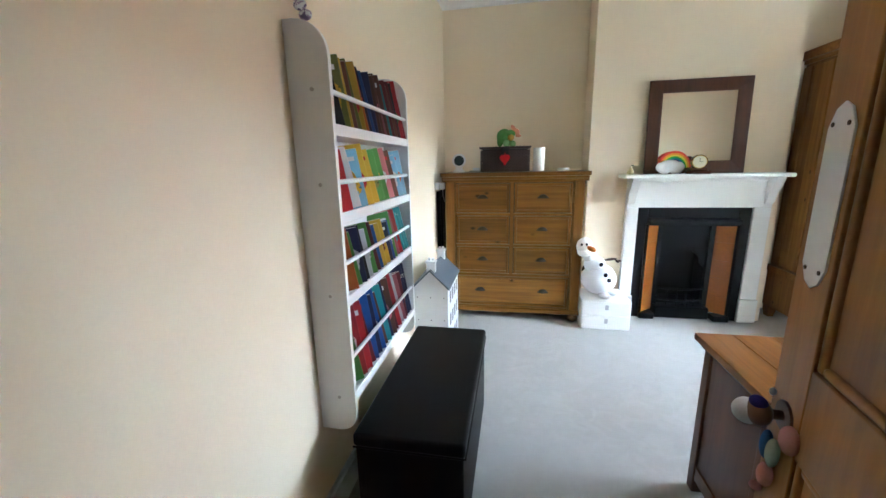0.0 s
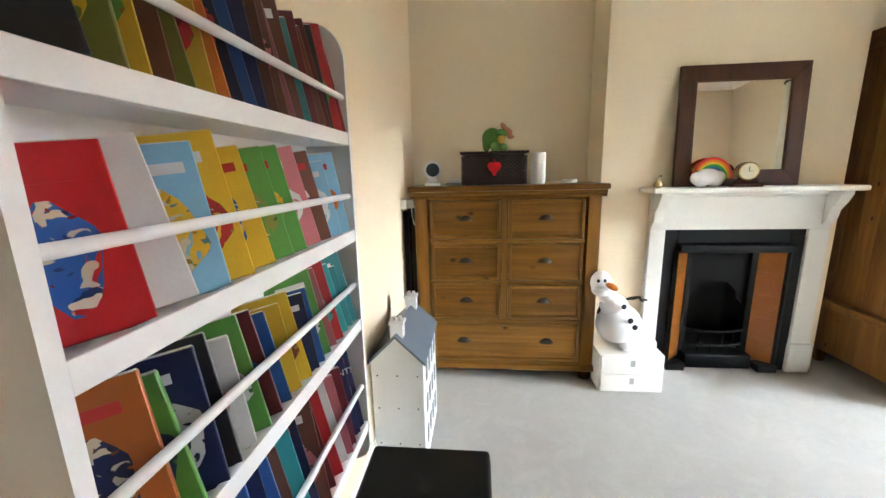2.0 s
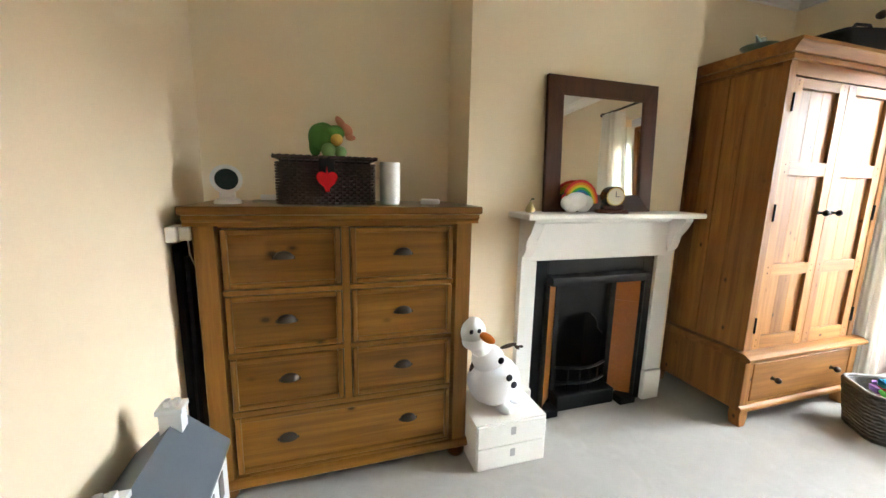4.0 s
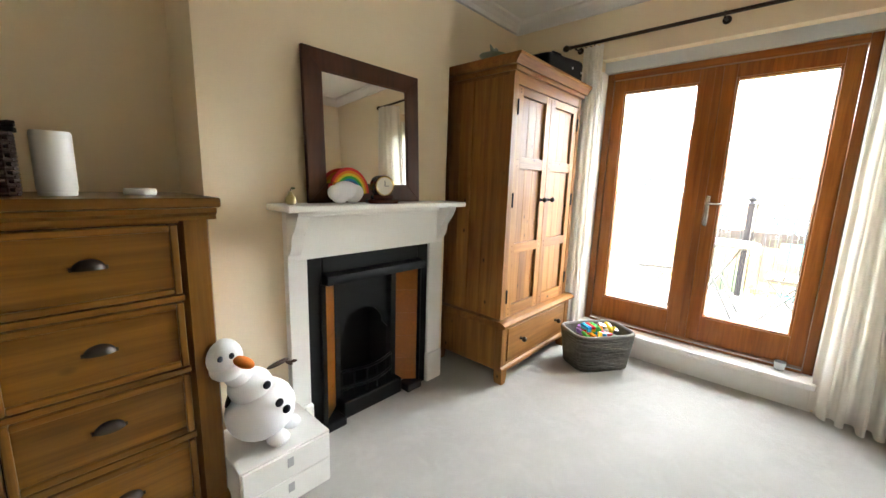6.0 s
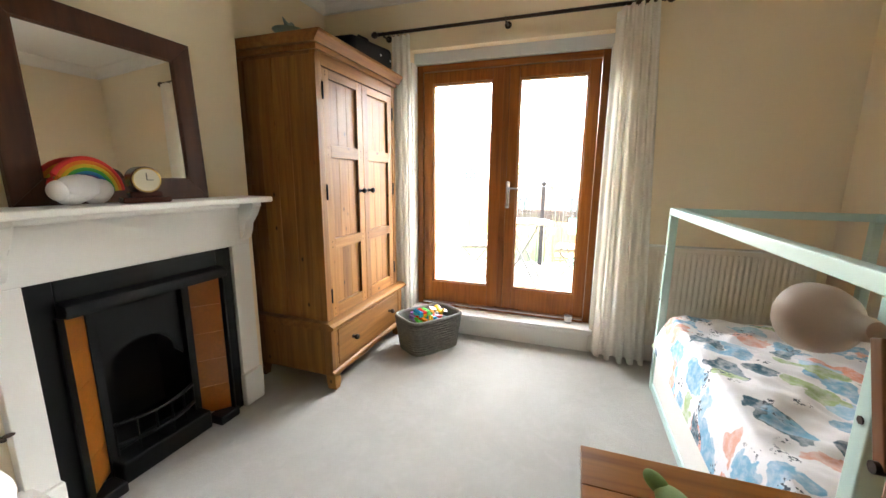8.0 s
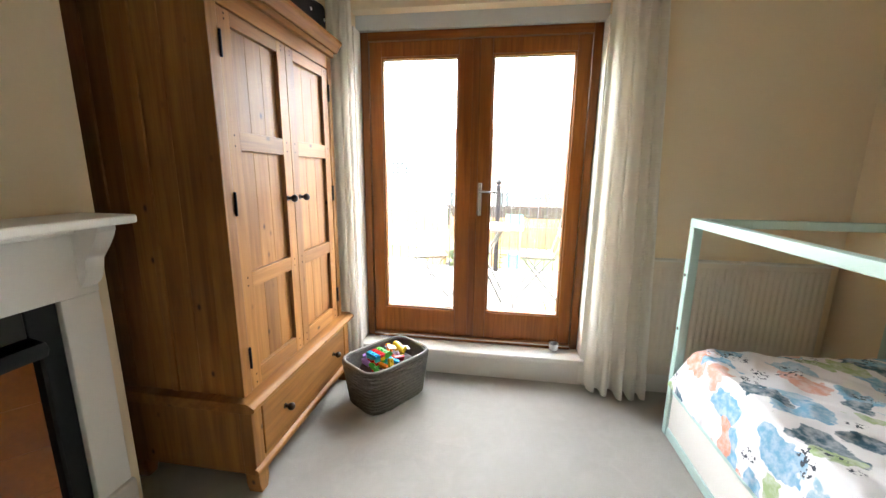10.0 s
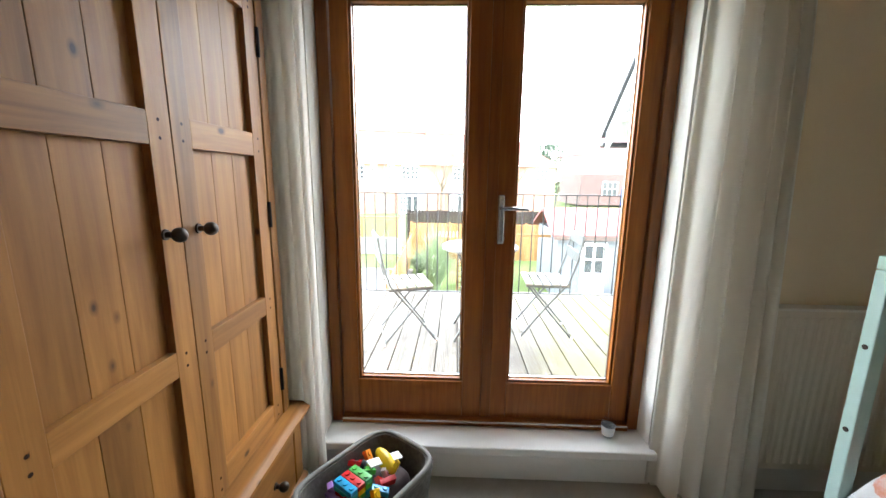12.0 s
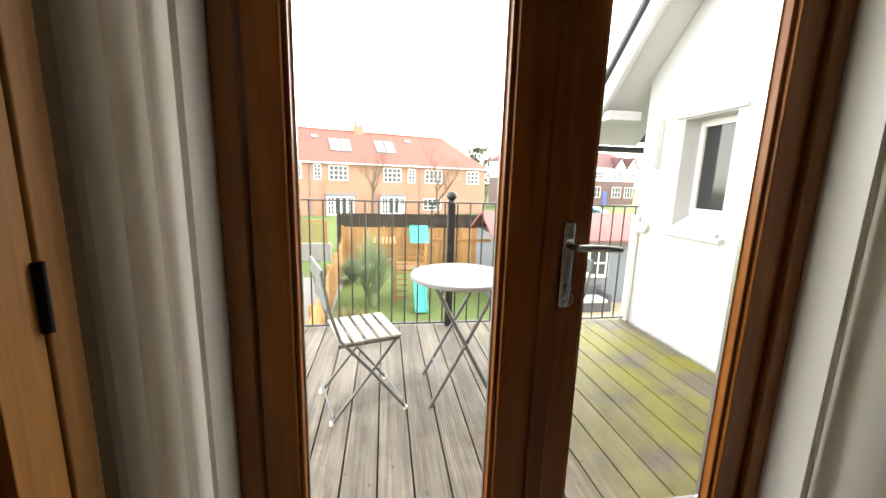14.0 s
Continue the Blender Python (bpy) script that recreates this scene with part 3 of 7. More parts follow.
def chest():
    c = thing("chest_of_drawers", "large stained oak chest of seven drawers with cup handles", "chest of drawers", (0.27, 3.95, 0))
    W, D, H = 1.13, 0.46, 1.255
    bm = boxed(0.0, 0.025, 0.03, D, 0.1, 1.18)
    box(bm, W - 0.025, W, 0.03, D, 0.1, 1.18)
    box(bm, 0.025, W - 0.025, D - 0.02, D, 0.1, 1.18)
    box(bm, 0.025, W - 0.025, 0.05, D - 0.02, 0.1, 0.12)
    part("carcass", bm, OAK_V, c)
    # black sheet added behind the drawers, as painted shade in their gaps
    part("gap_shade_sheet", boxed(0.026, W - 0.026, 0.04, 0.05, 0.12, 1.179), MATTBLACK, c)
    part("top", boxed(-0.028, W + 0.028, -0.032, D + 0.01, H - 0.033, H, bevel=0.007, seg=3), OAK, c)
    bm = B()
    prism(bm, [(-0.02, H - 0.035), (-0.022, H - 0.05), (-0.006, H - 0.062), (-0.012, H - 0.075), (0.03, H - 0.075), (0.03, H - 0.035)], "x", -0.016, W + 0.016, 0.001)
    part("frieze", bm, OAK, c)
    for x0, x1 in ((0.0, 0.093), (W - 0.093, W)):
        bm = B()
        prism(bm, [(x0, 0.03), (x0 + 0.012, 0.0), (x1 - 0.012, 0.0), (x1, 0.03)], "z", 0.1, 1.18, 0.003)
        part("corner_post", bm, OAK_V, c)
    rows = ((0.922, 1.17), (0.658, 0.902), (0.403, 0.638), (0.112, 0.38))
    for z0, z1 in ((1.17, 1.18), (0.902, 0.922), (0.638, 0.658), (0.38, 0.403), (0.1, 0.112)):
        part("rail", boxed(0.093, W - 0.093, 0.006, 0.039, z0, z1, bevel=0.002), OAK, c)
    mid = (0.543, 0.575)
    part("divider", boxed(mid[0], mid[1], 0.005, 0.039, 0.403, 1.17, bevel=0.002), OAK_V, c)
    for i, (z0, z1) in enumerate(rows):
        spans = ((0.096, mid[0] - 0.003), (mid[1] + 0.003, W - 0.096)) if i < 3 else ((0.096, W - 0.096),)
        for x0, x1 in spans:
            x0, x1, z0b, z1b = x0 + 0.002, x1 - 0.002, z0 + 0.005, z1 - 0.005
            d = part("drawer", boxed(x0 + 0.022, x1 - 0.022, 0.017, 0.038, z0b + 0.022, z1b - 0.022), OAK, c)
            for a, b, e, f in ((x0, x0 + 0.022, z0b, z1b), (x1 - 0.022, x1, z0b, z1b), (x0 + 0.022, x1 - 0.022, z0b, z0b + 0.022), (x0 + 0.022, x1 - 0.022, z1b - 0.022, z1b)):
                part("drawer_moulding", boxed(a, b, 0.003, 0.037, e, f, bevel=0.005), OAK if b - a > 0.1 else OAK_V, d)
            zc = (z0 + z1) / 2 + 0.01
            for x in ([(x0 + x1) / 2] if i < 3 else [0.3, W - 0.3]):
                cup_handle(d, x, 0.017, zc)
    bm = B()
    prism(bm, [(-0.012, 0.062), (-0.02, 0.07), (-0.016, 0.088), (0.0, 0.1), (0.03, 0.1), (0.03, 0.062)], "x", -0.014, W + 0.014, 0.001)
    part("plinth", bm, OAK, c)
    for x in (0.05, W - 0.05):
        for y in (0.03, D - 0.05):
            part("bun_foot", lathe(B(), [(0.028, 0.0), (0.04, 0.012), (0.044, 0.03), (0.04, 0.048), (0.03, 0.061)], (x, y, 0), 20), OAK_V, c)


chest()


# ---- fireplace ----
def fireplace():
    f = thing("fireplace_surround", "white painted timber fireplace surround with a mantelshelf on corbels", "fireplace", (2.26, BRY - 0.001, 0))
    L0, L1, R0, R1 = -0.51, -0.415, 0.417, 0.54
    for a, b in ((L0, L1), (R0, R1 - 0.005)):
        part("pilaster", boxed(a, b, -0.045, 0, 0.2, 0.95, bevel=0.004), WHITE, f)
        part("plinth_block", boxed(a - 0.008, b + 0.008, -0.06, 0, 0, 0.2, bevel=0.01), WHITE, f)
    part("frieze", boxed(L0, R1 - 0.005, -0.047, 0, 0.95, 1.19, bevel=0.004), WHITE, f)
    for x0 in (L0 + 0.002, R1 - 0.066):
        prof = [(-0.047, 1.185), (-0.155, 1.185), (-0.155, 1.165), (-0.142, 1.155), (-0.13, 1.12), (-0.105, 1.09), (-0.085, 1.07), (-0.085, 1.035), (-0.075, 1.005), (-0.058, 0.985), (-0.047, 0.975)]
        bm = B()
        prism(bm, prof, "x", x0, x0 + 0.06, 0.004)
        part("corbel", bm, WHITE, f)
    part("mantelshelf", boxed(-0.58, 0.555, -0.22, 0, 1.188, 1.217, bevel=0.008, seg=3), WHITE, f)
    part("bed_mould", boxed(L0, R1 - 0.005, -0.065, -0.045, 1.155, 1.187, bevel=0.01), WHITE, f)
    g = thing("cast_iron_fireplace_insert", "black cast iron fireplace insert with amber tiled cheeks", "fireplace", (2.26, BRY, 0))
    bm = B()
    for a, b, c, d in ((-0.414, -0.33, 0, 0.949), (0.33, 0.416, 0, 0.949), (-0.33, 0.33, 0.86, 0.949)):
        box(bm, a, b, -0.03, 0, c, d, 0.006)
    part("outer_frame", bm, IRON, g)
    bm = B()
    prism(bm, [(-0.03, 0.865), (-0.085, 0.855), (-0.095, 0.835), (-0.085, 0.81), (-0.03, 0.805)], "x", -0.335, 0.335, 0.005)
    part("lintel", bm, IRON, g)
    for s in (-1, 1):
        bm = B()
        prism(bm, [(s * 0.345, -0.05), (s * 0.328, -0.058), (s * 0.324, -0.035), (s * 0.345, -0.02)], "z", 0, 0.81, 0.002)
        part("cheek_edge", bm, IRON, g)
        for i in range(5):
            z0, z1 = 0.05 + i * 0.152, 0.05 + (i + 1) * 0.152 - 0.0006
            bm = B()
            prism(bm, [(s * 0.324, -0.036), (s * 0.213, 0.055), (s * 0.222, 0.066), (s * 0.334, -0.025)], "z", z0, z1, 0.0015)
            part("tile", bm, TILE, g, "amber glazed tile")
        bm = B()
        prism(bm, [(s * 0.216, 0.045), (s * 0.183, 0.05), (s * 0.183, 0.1), (s * 0.228, 0.1)], "z", 0, 0.81, 0.003)
        part("inner_edge", bm, IRON, g)
        part("toe_block", boxed(s * 0.345, s * 0.225, -0.075, 0.02, 0, 0.05, bevel=0.008), IRON, g)
    bm = B()
    arch = [(-0.184, 0.81), (-0.184, 0.42)] + [(-0.145 * math.cos(k * math.pi / 10), 0.46 + 0.125 * math.sin(k * math.pi / 10)) for k in range(11)] + [(0.184, 0.42), (0.184, 0.81)]
    prism(bm, arch, "y", 0.085, 0.1)
    part("canopy", bm, IRON, g, "arched cast iron canopy")
    bm = B()
    box(bm, -0.2, 0.2, 0.27, 0.29, 0, 0.86)
    box(bm, -0.2, -0.18, 0.1, 0.27, 0, 0.86)
    box(bm, 0.18, 0.2, 0.1, 0.27, 0, 0.86)
    box(bm, -0.18, 0.18, 0.1, 0.27, 0.84, 0.86)
    part("firebox", bm, SOOT, g, "sooty firebox")
    part("ash_front", boxed(-0.21, 0.21, -0.03, 0.09, 0.0, 0.10, bevel=0.01), IRON, g)
    for z in (0.15, 0.25):
        part("grate_rail", sweep(B(), [(-0.18 + 0.036 * k, 0.05 - 0.05 * math.sin(k * math.pi / 10), z) for k in range(11)], 0.009, 8), IRON, g)
    for k in range(0, 11, 2):
        p = (-0.18 + 0.036 * k, 0.05 - 0.05 * math.sin(k * math.pi / 10))
        part("grate_bar", rod(B(), (p[0], p[1], 0.1), (p[0], p[1], 0.25), 0.005, seg=8), IRON, g)
    part("hearth_plate", boxed(-0.19, 0.19, 0.09, 0.27, 0.0, 0.12), SOOT, g)


fireplace()


# ---- bookcase on the wall ----
def bookcase():
    b = thing("wall_bookcase", "white painted wall bookcase with rails, full of picture books", "bookcase", (LW + 0.001, 1.90, 0.29))
    D, L, H = 0.132, 0.82, 1.445
    def side():
        pts = [(0, 0.12)]
        pts += [(D - 0.06 + 0.06 * math.sin(k * math.pi / 16), 0.18 - 0.06 * math.cos(k * math.pi / 16)) for k in range(9)]
        pts += [(D, H - 0.13)]
        pts += [(D - 0.1 + 0.1 * math.cos(k * math.pi / 16), H - 0.1 + 0.1 * math.sin(k * math.pi / 16)) for k in range(9)]
        pts += [(0, H)]
        return pts
    for y in (0, L - 0.018):
        s = part("side", prism(B(), side(), "y", y, y + 0.018, 0.002), SHELFWHITE, b)
        if y == 0:
            for z in (1.255, 0.62, 0.98, 0.25):
                part("screw_cap", rod(B(), (0.075, 0.001, z), (0.075, -0.002, z), 0.006, seg=12), paint("grey_cap", (0.45, 0.44, 0.42), 0.5), s)
    part("back", boxed(0, 0.006, 0.018, L - 0.018, 0.2, H - 0.04), SHELFWHITE, b)
    zs = (0.235, 0.585, 0.86, 1.13)
    for z in zs:
        part("shelf", boxed(0.006, D - 0.014, 0.018, L - 0.018, z - 0.005, z + 0.012, bevel=0.001), SHELFWHITE, b)
        part("lip", boxed(D - 0.014, D - 0.001, 0.018, L - 0.018, z - 0.005, z + 0.03, bevel=0.002), SHELFWHITE, b)
    for z in (0.388, 0.722, 0.986, 1.252):
        part("rail", rod(B(), (D - 0.014, 0.018, z), (D - 0.014, L - 0.018, z), 0.008), SHELFWHITE, b)
    return zs


SHELVES = bookcase()
BOOKCOL = {}


def cover(c, extra=None):
    key = (c, extra)
    if key not in BOOKCOL:
        if extra:
            BOOKCOL[key] = patches("printed_picture", c, [extra, shade(c, 0.4), (0.62, 0.56, 0.42), shade(extra, 0.45)], 26, 0.6, 0.35, 0.02)
        else:
            BOOKCOL[key] = paint("book_cover", c, 0.35, 0.1, 12, 200, 0.02)
    return BOOKCOL[key]


PAPER = paint("book_pages", (0.72, 0.68, 0.58), 0.8, 0.08, 3, 300, 0.1)
YEL, RED, TEAL, BLUE, NAVY, GRN, BRN, PNK, WHT, ORG, LTB, MAR, BLK, OLV = (0.75, 0.48, 0.03), (0.5, 0.02, 0.025), (0.05, 0.36, 0.38), (0.03, 0.12, 0.4), (0.015, 0.02, 0.08), (0.12, 0.33, 0.06), (0.16, 0.06, 0.035), (0.6, 0.18, 0.2), (0.7, 0.69, 0.68), (0.65, 0.17, 0.02), (0.25, 0.5, 0.68), (0.14, 0.015, 0.02), (0.02, 0.02, 0.022), (0.25, 0.26, 0.05)
ROWS4 = {
    3: [(BLK, None), (OLV, YEL), (YEL, GRN), (BRN, None), (OLV, WHT), (YEL, RED), (ORG, None), (NAVY, RED), (BLUE, NAVY), (NAVY, None), (BRN, None), (BRN, PNK), (PNK, BRN), (BRN, None), (TEAL, None), (MAR, None), (BRN, WHT), (MAR, None), (BLK, None), (RED, GRN), (RED, GRN)],
    2: [(RED, BLUE), (WHT, None), (LTB, YEL), (YEL, RED), (YEL, BLUE), (GRN, OLV), (GRN, YEL), (PNK, WHT), (BRN, WHT), (LTB, WHT), (LTB, ORG)],
    1: [(ORG, NAVY), (GRN, NAVY), (NAVY, WHT), (BLK, None), (WHT, PNK), (GRN, WHT), (MAR, BLUE), (BLUE, None), (YEL, None), (YEL, MAR), (NAVY, None), (BLUE, None), (GRN, WHT), (PNK, RED), (RED, TEAL), (TEAL, WHT), (TEAL, YEL), (TEAL, RED)],
    0: [(GRN, None), (RED, WHT), (RED, None), (MAR, None), (BLUE, None), (NAVY, None), (BLUE, WHT), (BRN, None), (TEAL, None), (NAVY, None), (BRN, PNK), (MAR, None), (RED, None), (WHT, RED), (PNK, None), (MAR, NAVY), (NAVY, PNK), (NAVY, TEAL)],
}


def book(y, z, w, h, t, c, extra, lean, yaw, row):
    """A thin picture book that leans back on a shelf, its cover towards the room."""
    tilt = radians(rb.uniform(6, 11))
    bm = boxed(-t / 2, t / 2, -w / 2, w / 2, 0, h, bevel=0.0015, seg=1)
    ob = new("book", finish(bm, "book", cover(c, None), False))
    ob.matrix_basis = Matrix.Translation((LW + 0.08, y, z + w / 2 * math.sin(tilt))) @ Euler((tilt, radians(-lean), radians(yaw))).to_matrix().to_4x4()
    pages = boxed(-t / 2 + 0.001, t / 2 - 0.001, -w / 2 - 0.0008, w / 2 - 0.002, 0.002, h + 0.0008)
    part("page_block", pages, PAPER, ob, smooth=False)
    if extra:
        kx = rb.uniform(0.28, 0.46)
        bm = B()
        prism(bm, [(w * kx * math.cos(q) * (1 + 0.18 * math.sin(3 * q + kx * 40)), h * (0.42 + 0.27 * math.sin(q) * (1 + 0.15 * math.cos(4 * q)))) for q in [6.283 * k / 18 for k in range(18)]], "x", t / 2 - 0.001, t / 2 + 0.0005)
        part("cover_picture", bm, cover(extra, c), ob, smooth=False)
    if h > 0.15 and (extra or rb.random() < 0.6):
        part("title_bar", boxed(t / 2 - 0.001, t / 2 + 0.0006, -w * rb.uniform(0.25, 0.4), w * rb.uniform(0.2, 0.4), h * 0.8, h * 0.87), cover(rb.choice((WHT, YEL, WHT, BLK, RED)), None), ob, smooth=False)
    tagged(ob, "thin children's picture book with a coloured cover on the bookcase", "book", "books on the %s bookcase shelf" % row)
    return ob


rb = random.Random(4)
for lvl, row in ROWS4.items():
    z = 0.29 + SHELVES[lvl] + 0.0125
    n = len(row)
    span = 0.72
    name = ("bottom", "third", "second", "top")[lvl]
    for i, (c, e) in enumerate(row):
        y = 1.96 + span * (i + 0.4) / n
        tall = (0.285, 0.215, 0.232, 0.262)[lvl]
        w = rb.uniform(0.108, 0.122)
        h = tall * rb.uniform(0.84, 1.02)
        if lvl == 0 and i == n - 2:
            h = 0.27
        if lvl == 3 and i >= n - 2:
            w, h = 0.125, 0.275
        if lvl != 2:
            c, e = shade(c, rb.uniform(0.4, 0.8)), e and shade(e, 0.8)
        bk = book(y, z, w, h, rb.uniform(0.006, 0.014), c, e, rb.uniform(6, 10), rb.uniform(-52, -44) if lvl == 2 or i >= n - 2 else rb.uniform(-62, -52), name)
        if lvl == 0 and i == n - 2:
            tc = bpy.data.curves.new("title", "FONT")
            tc.body, tc.size, tc.extrude, tc.align_x = "OCTOPANTS", 0.026, 0.0003, "CENTER"
            tmp = new("title", tc)
            me = bpy.data.meshes.new_from_object(tmp)
            bpy.data.objects.remove(tmp)
            me.materials.append(PAPER)
            ti = new("title", me)
            ti.parent = bk
            ti.matrix_basis = Matrix.Translation((0.0085, 0, h * 0.74)) @ Euler((radians(90), 0, radians(90))).to_matrix().to_4x4()
            ti["label"] = "cream block capitals on the cover"


# ---- bench, doll's house ----
def bench():
    b = thing("storage_bench", "black faux leather folding storage bench under the bookcase", "bench", (0.515, 2.285, 0))
    part("body", boxed(-0.185, 0.185, -0.44, 0.44, 0, 0.395, bevel=0.006), BLACK, b)
    bm = boxed(-0.192, 0.192, -0.447, 0.447, 0.397, 0.447, bevel=0.014, seg=4)
    part("lid", bm, BLACK, b)
    bm = B()
    for y in (-0.447, 0.447):
        sweep(bm, [(-0.19, y, 0.40), (0.19, y, 0.40)], 0.003, 6)
    sweep(bm, [(0.192, -0.447, 0.40), (0.192, 0.447, 0.40)], 0.003, 6)
    part("piping", bm, BLACK, b)


bench()
GREYROOF = paint("slate_grey_paint", (0.11, 0.135, 0.16), 0.5, 0.06, 4, 90, 0.05)
DOLLWHITE = paint("dolls_house_white", (0.70, 0.72, 0.74), 0.5, 0.03, 3, 90, 0.03)


def dolls_house():
    d = thing("dolls_house", "white wooden doll's house with a slate grey roof", "doll's house", (0.312, 3.36, 0))
    bm = B()
    prism(bm, [(-0.117, 0.0), (0.117, 0.0), (0.117, 0.53), (0.0, 0.635), (-0.117, 0.53)], "y", -0.22, 0.22, 0.002)
    part("body", bm, DOLLWHITE, d)
    for s in (-1, 1):
        bm = B()
        prism(bm, [(0.0, 0.642), (0.0, 0.654), (s * 0.128, 0.532), (s * 0.128, 0.516)], "y", -0.235, 0.235, 0.001)
        part("roof_side", bm, GREYROOF, d)
    for y in (-0.175, 0.18):
        bm = boxed(-0.028, 0.028, y - 0.024, y + 0.024, 0.6, 0.69)
        box(bm, -0.034, 0.034, y - 0.03, y + 0.03, 0.69, 0.705, 0.002)
        box(bm, -0.018, -0.004, y - 0.01, y + 0.01, 0.705, 0.722)
        box(bm, 0.006, 0.02, y - 0.01, y + 0.01, 0.705, 0.722)
        part("chimney", bm, DOLLWHITE, d, "white chimney with a crenellated top")
    for y in (-0.13, -0.04, 0.05, 0.14):
        for z in (0.08, 0.24, 0.40):
            part("window", boxed(0.117, 0.12, y - 0.02, y + 0.02, z, z + 0.08), GREYPL, d)
    # raised discs for the peg holes, the shade inside put in as dark grey
    bm = B()
    for x in (-0.09, 0.0, 0.09):
        for z in (0.12, 0.30, 0.46):
            rod(bm, (x, -0.219, z), (x, -0.222, z), 0.004, seg=8)
    part("peg_hole_disc", bm, GREYPL, d)


dolls_house()


# ---- bed ----
def bed():
    b = thing("childs_bed", "mint green wooden frame bed with a printed duvet", "bed", (2.0, 0.895, 0))
    X, Y, H, P = 1.722, 0.955, 1.161, 0.042
    for x in (0, X - P):
        for y in (0, Y - P):
            p = part("post", boxed(x, x + P, y, y + P, 0, H - 0.043, bevel=0.004), MINT, b)
            if y > 0:
                for z in (0.88, 0.6):
                    part("bolt", rod(B(), (x + P / 2, y + P, z), (x + P / 2, y + P + 0.003, z), 0.008, seg=12), PEWTER, p, "dark bolt head")
    for y in (0, Y - P):
        part("top_rail", boxed(0, X, y, y + P, H - 0.042, H, bevel=0.004), MINT, b)
        part("side_rail", boxed(P, X - P, y + 0.006, y + P - 0.004, 0.25, 0.29, bevel=0.004), MINT, b)
        part("bottom_rail", boxed(P, X - P, y + 0.006, y + P - 0.004, 0.0, 0.05, bevel=0.004), MINT, b)
        part("side_panel", boxed(P, X - P, y + 0.018, y + 0.03, 0.05, 0.25), WHITE, b)
    for x in (0, X - P):
        part("end_top_rail", boxed(x + 0.002, x + P - 0.002, P, Y - P, H - 0.041, H - 0.001, bevel=0.004), MINT, b)
        part("end_rail", boxed(x + 0.006, x + P - 0.006, P, Y - P, 0.25, 0.29, bevel=0.004), MINT, b)
        part("end_panel", boxed(x + 0.015, x + 0.027, P, Y - P, 0.05, 0.25), WHITE, b)
    part("slat_base", boxed(P, X - P, P, Y - P, 0.2, 0.23), PINE_X, b)
    MATTR = cloth("mattress_ticking", (0.75, 0.75, 0.73))
    tagged(solid("mattress", boxed(2.0 + P + 0.005, 2.0 + X - P - 0.005, 0.895 + P, 0.895 + Y - P, 0.231, 0.40, bevel=0.03, seg=4), MATTR, "white single mattress on the bed frame", "mattress"))
    DUVET = beast_print("printed_duvet", (0.72, 0.70, 0.71), ((0.16, 0.36, 0.52), (0.66, 0.27, 0.18), (0.035, 0.10, 0.14), (0.16, 0.36, 0.52), (0.64, 0.33, 0.25), (0.30, 0.47, 0.58), (0.32, 0.42, 0.2)))
    bm = B()
    nx, ny = 120, 76
    x0, x1, y0, y1 = 2.06, 3.69, 0.92, 1.868
    top, bot = [], []
    for i in range(nx + 1):
        for j in range(ny + 1):
            u, v = i / nx, j / ny
            x, y = x0 + (x1 - x0) * u, y0 + (y1 - y0) * v
            eu, ev = min(u, 1 - u) * 22, min(v, 1 - v) * 14
            edge = min(1, eu) ** 0.5 * min(1, ev) ** 0.5
            wr = 0.028 * noise.noise((x * 3.1, y * 4.2, 1)) + 0.03 * (0.5 - abs(noise.noise((x * 5 + y * 4, y * 6 - x * 2, 4)))) + 0.014 * (0.4 - abs(noise.noise((x * 13 - y * 7, y * 12, 2))))
            z = 0.30 + 0.228 * edge + wr * edge
            top.append(bm.verts.new((x + 0.012 * noise.noise((x * 5, y * 5, 9)), y + 0.018 * noise.noise((x * 6, 3, 1)) * v, z)))
            bot.append(bm.verts.new((x, y, max(0.296, min(z - 0.02, 0.402)))))
    k = ny + 1
    for i in range(nx):
        for j in range(ny):
            a = i * k + j
            bm.faces.new((top[a], top[a + k], top[a + k + 1], top[a + 1]))
            bm.faces.new((bot[a], bot[a + 1], bot[a + k + 1], bot[a + k]))
    for i in range(nx):
        for j in (0, ny):
            a = i * k + j
            bm.faces.new((top[a], bot[a], bot[a + k], top[a + k]))
    for j in range(ny):
        for i in (0, nx):
            a = i * k + j
            bm.faces.new((top[a], top[a + 1], bot[a + 1], bot[a]))
    solid("duvet", bm, DUVET, "rumpled white duvet with blue, coral and green dinosaur shapes", "duvet")


bed()


